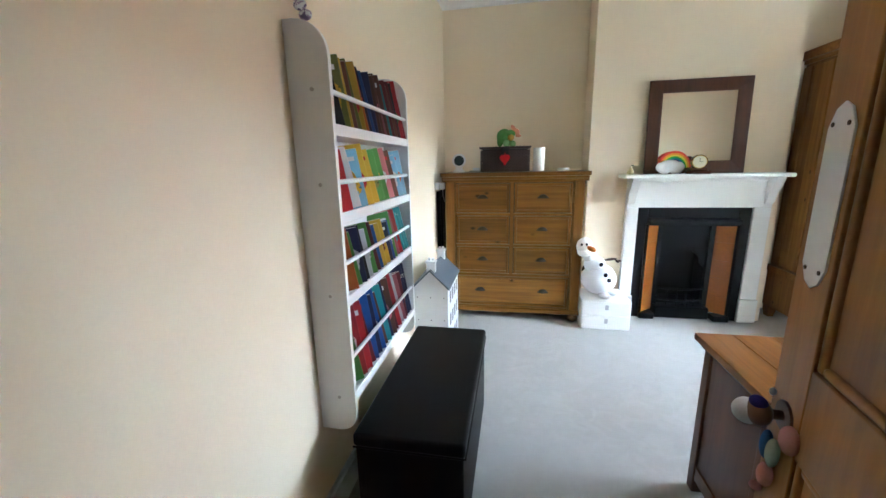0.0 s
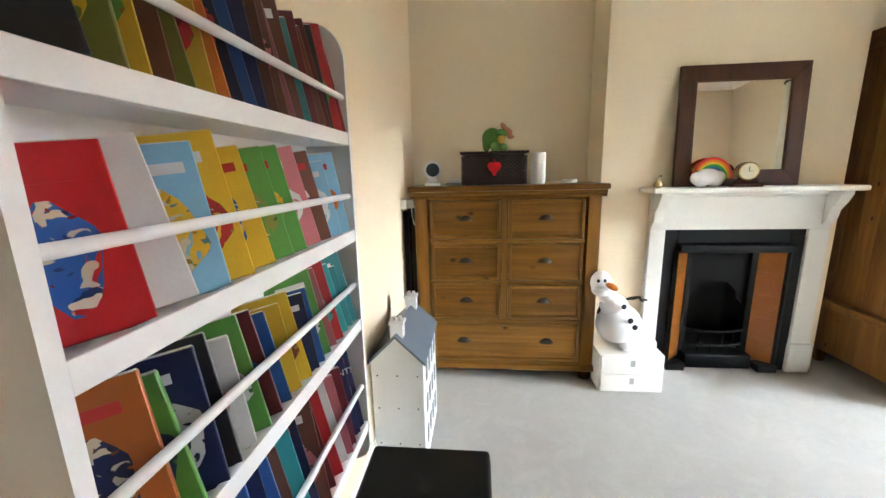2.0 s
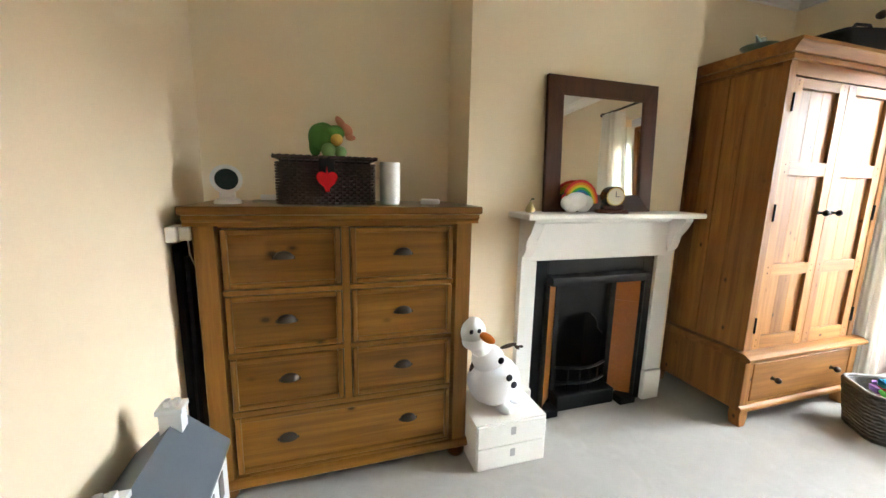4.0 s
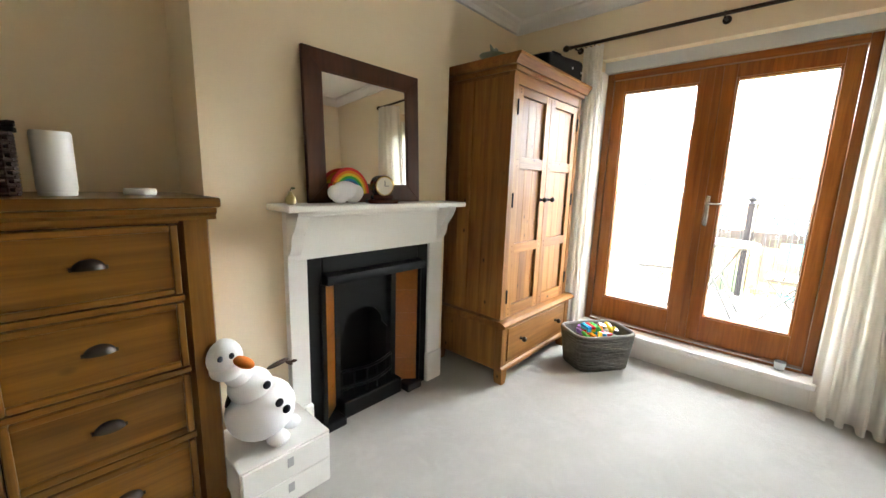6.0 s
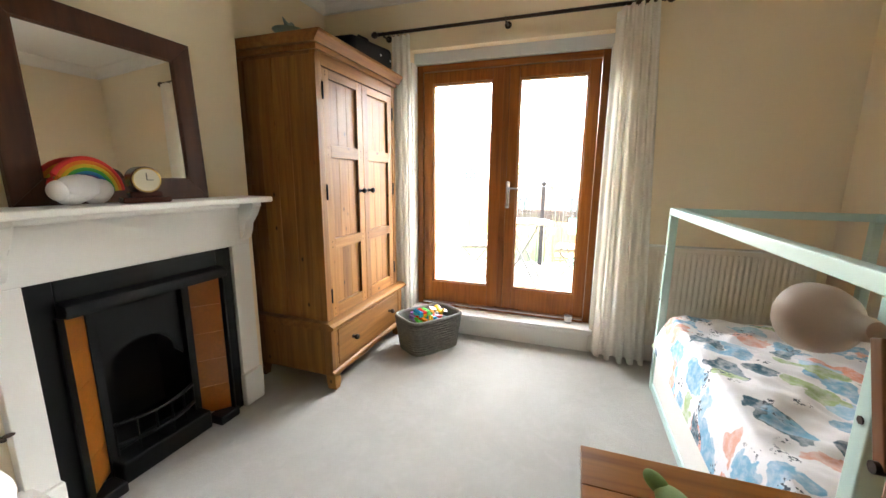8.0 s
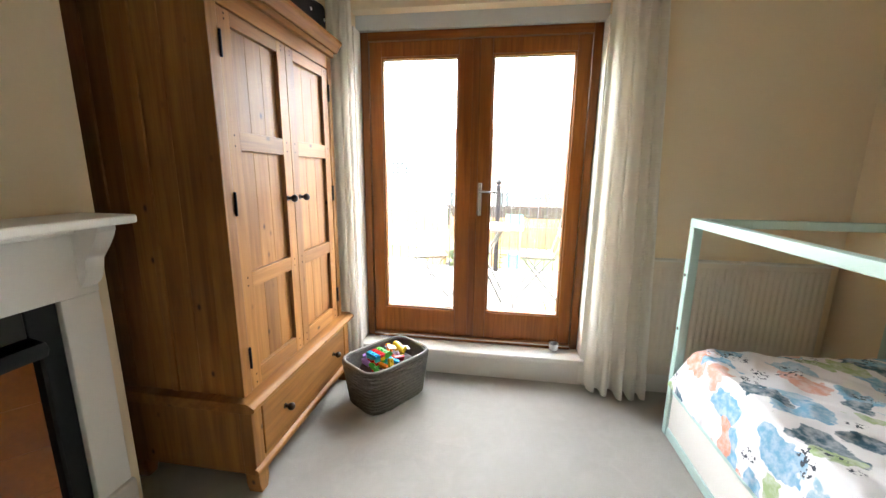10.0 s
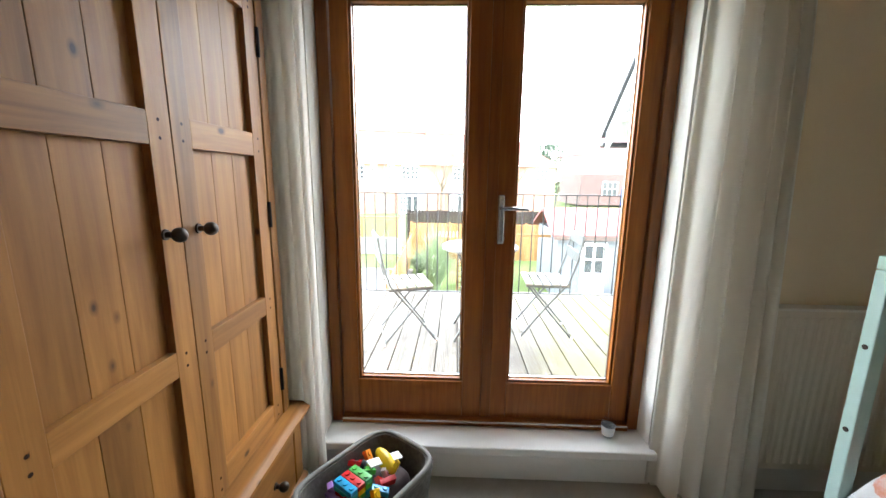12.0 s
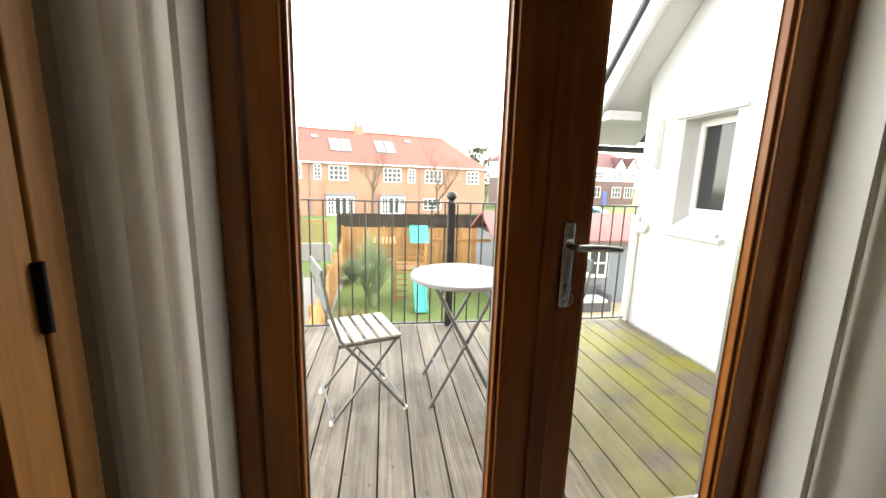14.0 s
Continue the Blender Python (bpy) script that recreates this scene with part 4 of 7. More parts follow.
# ---- bedside cabinet ----
def bedside():
    c = thing("bedside_cabinet", "small pine bedside cabinet with a dark brown body", "cabinet", (1.546, 1.872, 0))
    W, D, H = 0.523, 0.463, 0.665
    DK = timber("dark_stained_pine", (0.13, 0.05, 0.02), (0.07, 0.025, 0.01), (16, 16, 1.3), 3, 0.4, 0)
    TOPPINE = timber("orange_pine_top", (0.36, 0.145, 0.03), (0.2, 0.07, 0.013), (16, 0.9, 16), 3, 0.3, 9.0)
    for k in range(4):
        part("top_board", boxed(k * W / 4 + 0.0004, (k + 1) * W / 4 - 0.0004, 0, D, H - 0.026, H, bevel=0.003), TOPPINE, c)
    part("under_moulding", boxed(0.018, W - 0.018, 0.018, D - 0.018, H - 0.05, H - 0.027, bevel=0.008), DK, c)
    for x in (0.03, W - 0.075):
        for y in (0.03, D - 0.075):
            part("post", boxed(x, x + 0.045, y, y + 0.045, 0.0, H - 0.05, bevel=0.004), DK, c)
    for x in (0.04, W - 0.055):
        part("side_panel", boxed(x, x + 0.015, 0.075, D - 0.075, 0.09, H - 0.05), DK, c)
        part("side_rail", boxed(x - 0.006, x + 0.02, 0.075, D - 0.075, 0.06, 0.12, bevel=0.003), DK, c)
    part("back_panel", boxed(0.075, W - 0.075, 0.036, 0.05, 0.06, H - 0.05), DK, c)
    for i in range(3):
        z0 = 0.08 + i * 0.178
        d = part("drawer", boxed(0.078, W - 0.078, D - 0.07, D - 0.032, z0, z0 + 0.17, bevel=0.005), PINE_X, c)
        for x in (0.13, W - 0.13):
            part("knob", knob(B(), (x, D - 0.032, z0 + 0.085), (0, 1, 0), 0.014, 0.03), WHITE, d, "small white knob")


bedside()


# ---- mirror on the mantelshelf ----
def mirror():
    W, H = 0.70, 0.695
    m = thing("mirror", "square mirror in a wide dark walnut frame on the mantelshelf", "mirror", (1.852, BRY - 0.06, 1.218))
    m.rotation_euler = (radians(-2.6), 0, 0)
    F = 0.088
    for a, b, c, d in (((0, 0), (W, 0), (W - F, F), (F, F)), ((0, H), (W, H), (W - F, H - F), (F, H - F)), ((0, 0), (0, H), (F, H - F), (F, F)), ((W, 0), (W, H), (W - F, H - F), (W - F, F))):
        part("frame_side", prism(B(), [a, b, c, d], "y", -0.012, 0.014, 0.003), MIRRORWOOD, m)
    bm = B()
    for a, b, c, d in ((F - 0.002, W - F + 0.002, F - 0.002, F + 0.006), (F - 0.002, W - F + 0.002, H - F - 0.006, H - F + 0.002), (F - 0.002, F + 0.006, F + 0.006, H - F - 0.006), (W - F - 0.006, W - F + 0.002, F + 0.006, H - F - 0.006)):
        box(bm, a, b, -0.008, 0.0, c, d)
    part("inner_slip", bm, MIRRORWOOD, m)
    part("glass", boxed(F, W - F, -0.003, 0.003, F, H - F), MIRROR, m, "silvered mirror glass", smooth=False)


mirror()


# ---- curtains, rod, radiator ----
def curtain(name, ya, yb, ya_low, yb_low, folds, seed, label, xa=4.035, depth=0.032, tuck=0.0):
    bm = B()
    nu, nv = folds * 20, 40
    r = random.Random(seed)
    ph = [r.uniform(-0.5, 0.5) for _ in range(folds + 2)]
    grid = []
    for j in range(nv + 1):
        v = j / nv
        z = 2.405 - v * (2.405 - 0.025)
        line = []
        for i in range(nu + 1):
            u = i / nu
            w = u * folds
            a = 2 * math.pi * (w + 0.22 * noise.noise((w * 0.9, 0.03 * v, seed * 1.7)) + 0.2 * ph[int(w)] * math.sin(math.pi * (w % 1)))
            y = (ya + (yb - ya) * u) * (1 - v) + (ya_low + (yb_low - ya_low) * u) * v
            amp = depth * (0.55 + 0.45 * min(1, v * 4)) * (0.78 + 0.4 * noise.noise((w * 0.8, v * 0.2, seed + 3)))
            x = xa + amp * math.sin(a) + 0.004 * noise.noise((u * 6, v * 3, seed))
            back = max(0.0, 1 - u / tuck) if tuck else 0.0
            x = x * (1 - back) + 4.115 * back
            y += 0.008 * math.sin(2 * a) * (0.4 + 0.6 * v) + 0.004 * noise.noise((u * 4, v * 2.5, seed + 7))
            line.append(bm.verts.new((x, y, z)))
        grid.append(line)
    for j in range(nv):
        for i in range(nu):
            bm.faces.new((grid[j][i], grid[j][i + 1], grid[j + 1][i + 1], grid[j + 1][i]))
    ob = solid(name, bm, CURTAIN, label, "curtain", group="curtains at the garden doors")
    return ob


curtain("curtain", 2.21, 1.965, 2.22, 1.842, 5, 3, "off-white cotton curtain drawn back in full-length folds", 4.0, 0.07, 0.22)
curtain("curtain", 3.83, 3.675, 3.81, 3.66, 3, 8, "off-white cotton curtain bunched behind the wardrobe", 4.05, 0.038)
cr = thing("curtain_rod", "dark bronze curtain rod with ball finials on brackets", "curtain rod", (4.035, 2.9, 2.425))
part("pole", rod(B(), (0, -0.95, 0), (0, 1.03, 0), 0.0125, seg=16), BRONZE, cr)
for y, s in ((-0.95, -1), (1.03, 1)):
    part("finial", lathe(B(), [(0.0125, 0), (0.018, 0.004), (0.011, 0.014), (0.024, 0.03), (0.026, 0.042), (0.018, 0.06), (0.004, 0.07)], (0, 0, 0), 18), BRONZE, cr).matrix_basis = Matrix.Translation((0, y, 0)) @ Euler((radians(-90 * s), 0, 0)).to_matrix().to_4x4()
for y in (-0.92, 0.03, 0.99):
    bm = rod(B(), (0.095, y, -0.012), (0.0, y, -0.02), 0.007, seg=10)
    rod(bm, (0.088, y, -0.01), (0.0945, y, -0.01), 0.025, seg=16)
    sweep(bm, [(0.019 * math.cos(k), y, 0.019 * math.sin(k)) for k in (2.6, 3.2, 3.8, 4.4, 5.0, 5.6, 6.2, 6.8)], 0.004, 6)
    part("bracket", bm, BRONZE, cr)
for i in range(11):
    y = -0.905 + i * 0.019 if i < 7 else 0.835 + (i - 7) * 0.035
    bm = sweep(B(), [(0.019 * math.cos(k * 0.6283), y + 0.003 * (i % 2), 0.019 * math.sin(k * 0.6283) - 0.006) for k in range(11)], 0.0028, 6)
    part("ring", bm, BRONZE, cr)


def radiator():
    r = thing("radiator", "white painted panel radiator under the curtain's edge", "radiator", (4.06, 0.93, 0))
    L, z0, z1 = 0.98, 0.14, 0.865
    CREAM = paint("cream_radiator", (0.76, 0.70, 0.60), 0.4, 0.03)
    part("panel", boxed(0.012, 0.02, 0, L, z0, z1, bevel=0.003), CREAM, r)
    n = 29
    rib = finish(prism(B(), [(0.012, -0.012), (0.008, -0.007), (0.008, 0.007), (0.012, 0.012)], "z", z0 + 0.03, z1 - 0.03), "rib", CREAM)
    for i in range(n):
        ob = new("rib", rib)
        ob.parent, ob.location = r, (0, 0.018 + i * (L - 0.036) / (n - 1), 0)
    part("top_grille", boxed(0.0, 0.058, 0, L, z1, z1 + 0.012, bevel=0.003), WHITE, r)
    part("end_cover", boxed(0.02, 0.058, L - 0.004, L, z0 + 0.02, z1, bevel=0.001), WHITE, r)
    part("valve", rod(rod(B(), (0.035, L + 0.025, 0.0), (0.035, L + 0.025, 0.17), 0.007), (0.035, L + 0.025, 0.15), (0.035, L + 0.025, 0.22), 0.014), WHITE, r)
    part("wall_bracket", boxed(0.02, 0.069, 0.2, 0.24, 0.3, 0.7), WHITE, r)


radiator()

# ---- the room's own door, open ----
PINED = timber("varnished_pine_door", (0.42, 0.19, 0.05), (0.28, 0.115, 0.028), (16, 16, 1.2), 3, 0.35, 0)


def room_door():
    d = thing("door_2", "open varnished pine panel door with a white finger plate", "door", (1.283, 0.87, 0), kind="structure")
    d.rotation_euler = (0, 0, radians(DOOR_TURN))
    L, T = 0.76, 0.038
    bm = B()
    for a, b in ((0.0, 0.11), (L - 0.11, L)):
        box(bm, a, b, 0, T, 0.006, 1.98, 0.003)
    box(bm, L / 2 - 0.05, L / 2 + 0.05, 0.001, T - 0.001, 0.2, 1.87, 0.003)
    for a, b in ((0.006, 0.2), (0.78, 0.96), (1.87, 1.98)):
        box(bm, 0.11, L - 0.11, 0.0005, T - 0.0005, a, b, 0.003)
    leaf = part("leaf", bm, PINED, d)
    for a, b in ((0.11, L / 2 - 0.05), (L / 2 + 0.05, L - 0.11)):
        for c, e in ((0.2, 0.78), (0.96, 1.87)):
            part("panel", boxed(a, b, 0.013, 0.025, c, e), PINED, leaf)
            bm = B()
            for f, g, h, k in ((a, a + 0.018, c, e), (b - 0.018, b, c, e), (a + 0.018, b - 0.018, c, c + 0.018), (a + 0.018, b - 0.018, e - 0.018, e)):
                box(bm, f, g, 0.004, 0.034, h, k, 0.006)
            part("panel_moulding", bm, PINED, leaf)
    x = L - 0.06
    bm = B()
    pts = [(x - 0.036, 1.135), (x - 0.036, 1.37), (x - 0.02, 1.40), (x, 1.41), (x + 0.02, 1.40), (x + 0.036, 1.37), (x + 0.036, 1.135), (x + 0.02, 1.105), (x, 1.095), (x - 0.02, 1.105)]
    prism(bm, pts, "y", T, T + 0.004, 0.001)
    fp = part("finger_plate", bm, PLASTIC, leaf, "white finger plate with four screws")
    for a in (-0.022, 0.022):
        for z in (1.128, 1.375):
            part("screw", rod(B(), (x + a, T + 0.004, z), (x + a, T + 0.0055, z), 0.004, seg=10), PEWTER, leaf)
    bm = rod(B(), (x, T, 0.835), (x, T + 0.03, 0.835), 0.01)
    ball(bm, (x, T + 0.042, 0.835), 0.027, (1, 0.8, 1))
    rod(bm, (x, T, 0.835), (x, T + 0.005, 0.835), 0.03)
    part("door_knob", bm, paint("brown_knob", (0.12, 0.06, 0.035), 0.3), leaf, "round brown door knob")
    fr = B()
    box(fr, 0.395, 0.42, NEAR, NEAR + 0.018, 0, 2.09)
    box(fr, 1.255, 1.30, NEAR, NEAR + 0.018, 0, 2.09)
    box(fr, 0.395, 1.30, NEAR, NEAR + 0.018, 2.03, 2.09)
    setting("trim_architrave", fr, WHITE, "white painted door architrave", "trim")
    # soft toy that hangs from the knob
    bm = B()
    mats = [cloth("white_plush", (0.8, 0.79, 0.77)), cloth("navy_plush", (0.03, 0.03, 0.22)), cloth("blue_plush", (0.03, 0.12, 0.3)), cloth("pink_plush", (0.55, 0.25, 0.25)), cloth("pale_green_plush", (0.45, 0.52, 0.42))]
    for c, r, sq, mi in (((x + 0.012, T + 0.115, 0.855), 0.031, (1, 1, 1), 0), ((x - 0.004, T + 0.1, 0.886), 0.02, (1.1, 0.9, 0.7), 1), ((x - 0.045, T + 0.04, 0.84), 0.026, (1, 0.7, 1.3), 3), ((x + 0.015, T + 0.05, 0.785), 0.016, (1, 0.8, 2.4), 2), ((x - 0.012, T + 0.05, 0.785), 0.017, (1, 0.8, 2.2), 4), ((x + 0.0, T + 0.05, 0.725), 0.02, (1, 0.8, 1.6), 3), ((x + 0.012, T + 0.06, 0.685), 0.013, (1, 1, 0.8), 3), ((x + 0.012, T + 0.06, 0.905), 0.007, (1, 1, 1.4), 0)):
        n0 = len(bm.faces)
        ball(bm, (c[0], T + (c[1] - T) * 0.65, c[2]), r * 0.84, sq, 16, 10)
        bm.faces.ensure_lookup_table()
        for f in bm.faces[n0:]:
            f.material_index = mi
    toy = solid("soft_toy", bm, mats, "small white, blue and pink plush toy hanging from the door knob", "toy")
    toy.location, toy.rotation_euler = d.location + Vector((0.02, 0, -0.03)), d.rotation_euler


DOOR_TURN = 80
room_door()


# ---- on the chest of drawers ----
CT = 1.2555
mon = thing("baby_monitor", "white round-screen baby monitor on a stand", "monitor", (0.375, 4.1, CT), 12)
part("base", lathe(B(), [(0.05, 0), (0.052, 0.006), (0.045, 0.018), (0.025, 0.026)], (0, 0, 0), 24), PLASTIC, mon)
part("stand", boxed(-0.03, 0.03, -0.012, 0.012, 0.015, 0.05, bevel=0.008), PLASTIC, mon)
bm = B()
rod(bm, (0, -0.016, 0.098), (0, 0.016, 0.098), 0.058, seg=36)
part("housing", bm, PLASTIC, mon)
part("screen", rod(B(), (0, -0.0165, 0.098), (0, -0.019, 0.098), 0.042, seg=36), paint("dull_green_screen", (0.022, 0.034, 0.034), 0.5, spec=0.15), mon, "dark grey-green round screen")

WICKER = paint("dark_wicker", (0.035, 0.017, 0.011), 0.6, 0.35, 40, 220, 0.5)


def wicker_basket():
    b = thing("wicker_basket", "dark brown wicker hamper with a lid and a red heart", "basket", (0.765, 4.14, CT))
    W, D, H = 0.385, 0.22, 0.185
    # solid black filler; its colour stands for the shade behind the weave
    part("weave_shade_block", boxed(-W / 2 + 0.012, W / 2 - 0.012, -D / 2 + 0.012, D / 2 - 0.012, 0, H - 0.004), MATTBLACK, b)
    bm = B()
    rows, n = 15, 26
    for k in range(rows):
        z = 0.007 + k * (H - 0.012) / rows
        s = 1 if k % 2 else -1
        for y in (-D / 2, D / 2):
            sweep(bm, [(-W / 2 + W * i / n, y + s * (0.005 if i % 2 else -0.005) * (1 if y < 0 else -1), z) for i in range(n + 1)], 0.0055, 5)
        for x in (-W / 2, W / 2):
            sweep(bm, [(x + s * (0.005 if i % 2 else -0.005), -D / 2 + D * i / 14, z) for i in range(15)], 0.0055, 5)
    w = part("weave", bm, WICKER, b, "woven dark willow sides")
    w["kind"] = "stuff"
    for y in (-D / 2, D / 2):
        for i in range(1, n, 2):
            part("stake", rod(B(), (-W / 2 + W * i / n, y, 0.0), (-W / 2 + W * i / n, y, H), 0.004, seg=6), WICKER, b)
    lid = part("lid", boxed(-W / 2 - 0.012, W / 2 + 0.012, -D / 2 - 0.012, D / 2 + 0.01, H, H + 0.014, bevel=0.006), WICKER, b)
    for y in (-D / 2 - 0.014, D / 2 + 0.012):
        bm = B()
        for k in range(2):
            sweep(bm, [(-W / 2 - 0.014 + (W + 0.028) * i / 30, y + 0.004 * math.sin(i * 1.6 + 3.1 * k), H + 0.009 + 0.004 * math.cos(i * 1.6 + 3.1 * k)) for i in range(31)], 0.006, 6)
        part("plaited_rim", bm, WICKER, lid)
    part("strap", boxed(-0.03, 0.03, -D / 2 - 0.02, -D / 2 - 0.013, H - 0.06, H + 0.016, bevel=0.003), MATTBLACK, b, "dark leather strap")
    bm = B()
    pts = []
    for k in range(28):
        t = 2 * math.pi * k / 28
        pts.append((0.0027 * 16 * math.sin(t) ** 3, 0.103 + 0.0029 * (13 * math.cos(t) - 5 * math.cos(2 * t) - 2 * math.cos(3 * t) - math.cos(4 * t))))
    prism(bm, pts, "y", -D / 2 - 0.036, -D / 2 - 0.016, 0.007)
    part("heart", bm, paint("shiny_red", (0.55, 0.015, 0.02), 0.2, 0.15, 20), b, "shiny red padded heart")


wicker_basket()


def plush(name, blobs, mats, label, category, at, turn=0):
    """A soft toy as one mesh of overlapping shapes. blobs: centre, radius, squash, material."""
    bm = B()
    for c, r, sq, mi, *rot in blobs:
        n0 = len(bm.faces)
        ball(bm, c, r, sq, 20, 12, Euler([radians(v) for v in rot[0]]).to_matrix().to_4x4() if rot else None)
        bm.faces.ensure_lookup_table()
        for f in bm.faces[n0:]:
            f.material_index = mi
    return solid(name, bm, mats, label, category, at, turn)


GRNP, PEACH, YELP = cloth("green_plush", (0.07, 0.2, 0.03)), cloth("peach_plush", (0.55, 0.22, 0.12)), cloth("yellow_plush", (0.5, 0.33, 0.06))
PALEG = cloth("pale_green_plush_belly", (0.2, 0.36, 0.12))
plush("plush_dinosaur", [((0, 0, 0.075), 0.052, (1, 0.9, 1.2), 0), ((-0.04, 0, 0.085), 0.05, (0.85, 0.8, 1.15), 0), ((-0.055, 0.005, 0.05), 0.036, (0.7, 0.8, 1.3), 0), ((0.03, -0.02, 0.105), 0.036, (1.1, 1, 0.9), 0), ((0.035, -0.045, 0.075), 0.026, (1, 0.8, 1), 2), ((0.0, -0.035, 0.03), 0.03, (1, 1, 1.1), 3), ((0.05, -0.03, 0.025), 0.026, (1, 1, 1), 3), ((0.055, 0.0, 0.15), 0.018, (0.9, 0.8, 1.9), 1, (0, -35, 0)), ((0.08, -0.005, 0.12), 0.02, (1.2, 0.8, 1.5), 1, (0, -30, 0)), ((0.095, -0.01, 0.09), 0.016, (1.4, 0.8, 0.8), 1), ((-0.02, 0, 0.125), 0.03, (1.3, 0.5, 0.8), 0)],
      [GRNP, PEACH, YELP, PALEG], "small green plush dinosaur sitting on the wicker hamper", "plush toy", (0.775, 4.13, CT + 0.199))
sp = thing("speaker", "slim white cylindrical speaker on the chest of drawers", "speaker", (1.04, 4.1, CT))
part("body", lathe(B(), [(0.044, 0.012), (0.046, 0.02), (0.046, 0.183), (0.043, 0.188), (0.0, 0.189)], (0, 0, 0), 32), PLASTIC, sp)
part("foot_ring", lathe(B(), [(0.042, 0), (0.044, 0.003), (0.044, 0.0115), (0.0, 0.0118)], (0, 0, 0), 32), PLASTIC, sp)
solid("puck", lathe(B(), [(0.044, 0), (0.047, 0.004), (0.047, 0.018), (0.043, 0.023), (0.0, 0.024)], (0, 0, 0), 32), PLASTIC, "small round white plastic device on the chest of drawers", "device", (1.245, 4.15, CT))
tb = thing("tissue_tray", "small grey and white box with leads on the chest of drawers", "box", (0.505, 4.2, CT), -8)
part("tray", boxed(-0.05, 0.05, -0.03, 0.03, 0, 0.012, bevel=0.003), paint("grey_tray", (0.3, 0.27, 0.24), 0.5), tb)
part("block", boxed(-0.02, 0.04, -0.02, 0.02, 0.012, 0.035, bevel=0.005), PLASTIC, tb)
plug = thing("plug_adaptor", "white plug adaptor and lead beside the chest of drawers", "adaptor", (LW + 0.001, 4.02, 1.115))
part("body", boxed(0.0, 0.038, -0.045, 0.045, 0, 0.06, bevel=0.006), PLASTIC, plug)
part("plug", boxed(0.038, 0.078, -0.025, 0.025, 0.004, 0.058, bevel=0.006), PLASTIC, plug)
part("lead", sweep(B(), [(0.06, 0, 0.004), (0.062, 0.0, -0.05), (0.07, 0.02, -0.1), (0.085, 0.06, -0.14)], 0.003, 6), PLASTIC, plug)
fold = thing("folded_table", "black folded table leaning between wall and drawers", "table", (0.205, 4.24, 0))
part("top", boxed(-0.018, 0.012, -0.22, 0.2, 0, 1.1, bevel=0.006), MATTBLACK, fold)
part("leg", boxed(0.014, 0.03, -0.2, -0.16, 0, 1.05, bevel=0.004), MATTBLACK, fold)
part("leg", boxed(0.014, 0.03, 0.12, 0.16, 0, 1.05, bevel=0.004), MATTBLACK, fold)

# ---- white box and plush snowman ----
wb = thing("white_drawer_box", "white two-drawer storage box by the fireplace", "box", (1.395, 3.815, 0))
part("body", boxed(0, 0.375, 0.012, 0.33, 0, 0.24, bevel=0.004), WHITE, wb)
for z in (0.006, 0.121):
    bm = boxed(0.008, 0.367, 0, 0.0115, z, z + 0.112, bevel=0.003)
    dr = part("drawer", bm, WHITE, wb)
    # no hole is cut: a thin grey plate carries the hole's shade as colour
    part("finger_hole_plate", boxed(0.178, 0.204, -0.0015, 0.004, z + 0.05, z + 0.09, bevel=0.001), paint("finger_hole_shade_grey", (0.42, 0.41, 0.4), 0.6), dr, "grey plate for a finger hole, shade in its colour")
PW, PO, PB, PBR = cloth("white_snow_plush", (0.80, 0.79, 0.80), 1.0, 0.05, 160, 0.6), cloth("orange_felt", (0.62, 0.17, 0.015)), cloth("black_felt", (0.012, 0.012, 0.02)), cloth("brown_felt", (0.05, 0.028, 0.018))
plush("plush_snowman", [((0.015, 0, 0.15), 0.138, (1, 0.85, 0.95), 0), ((-0.025, -0.005, 0.275), 0.085, (1, 0.85, 0.9), 0), ((-0.07, -0.01, 0.355), 0.055, (1, 0.9, 1.1), 0), ((-0.115, -0.01, 0.435), 0.066, (0.95, 0.9, 1.15), 0), ((-0.108, -0.015, 0.39), 0.06, (1.05, 0.95, 0.8), 0),
                         ((0.045, -0.07, 0.026), 0.045, (1, 1.1, 0.62), 0), ((0.13, -0.02, 0.035), 0.04, (1, 1.1, 0.7), 0),
                         ((-0.08, -0.09, 0.43), 0.02, (1.3, 2.2, 0.95), 1, (15, 0, 25)), ((-0.15, -0.066, 0.46), 0.012, (0.8, 0.4, 1), 2), ((-0.113, -0.072, 0.463), 0.012, (0.8, 0.4, 1), 2),
                         ((0.005, -0.082, 0.295), 0.016, (1, 0.5, 1.1), 2), ((0.035, -0.115, 0.215), 0.017, (1, 0.5, 1.1), 2), ((0.065, -0.112, 0.17), 0.017, (1, 0.5, 1.1), 2),
                         ((0.105, 0.02, 0.315), 0.011, (4.6, 1, 1), 3, (0, -8, 0)), ((0.155, 0.02, 0.30), 0.009, (2.4, 1, 1), 3, (0, 45, 0)), ((0.172, 0.01, 0.305), 0.007, (2.4, 1, 1), 3, (0, 10, 0)), ((-0.1, 0.0, 0.26), 0.012, (0.9, 0.9, 4), 3, (0, 25, 0))],
      [PW, PO, PB, PBR], "white plush snowman with orange nose sitting on the box", "plush toy", (1.525, 3.965, 0.2405), 4).scale = (1.0, 1.0, 0.96)

# ---- on the mantelshelf ----
MT = 1.2175


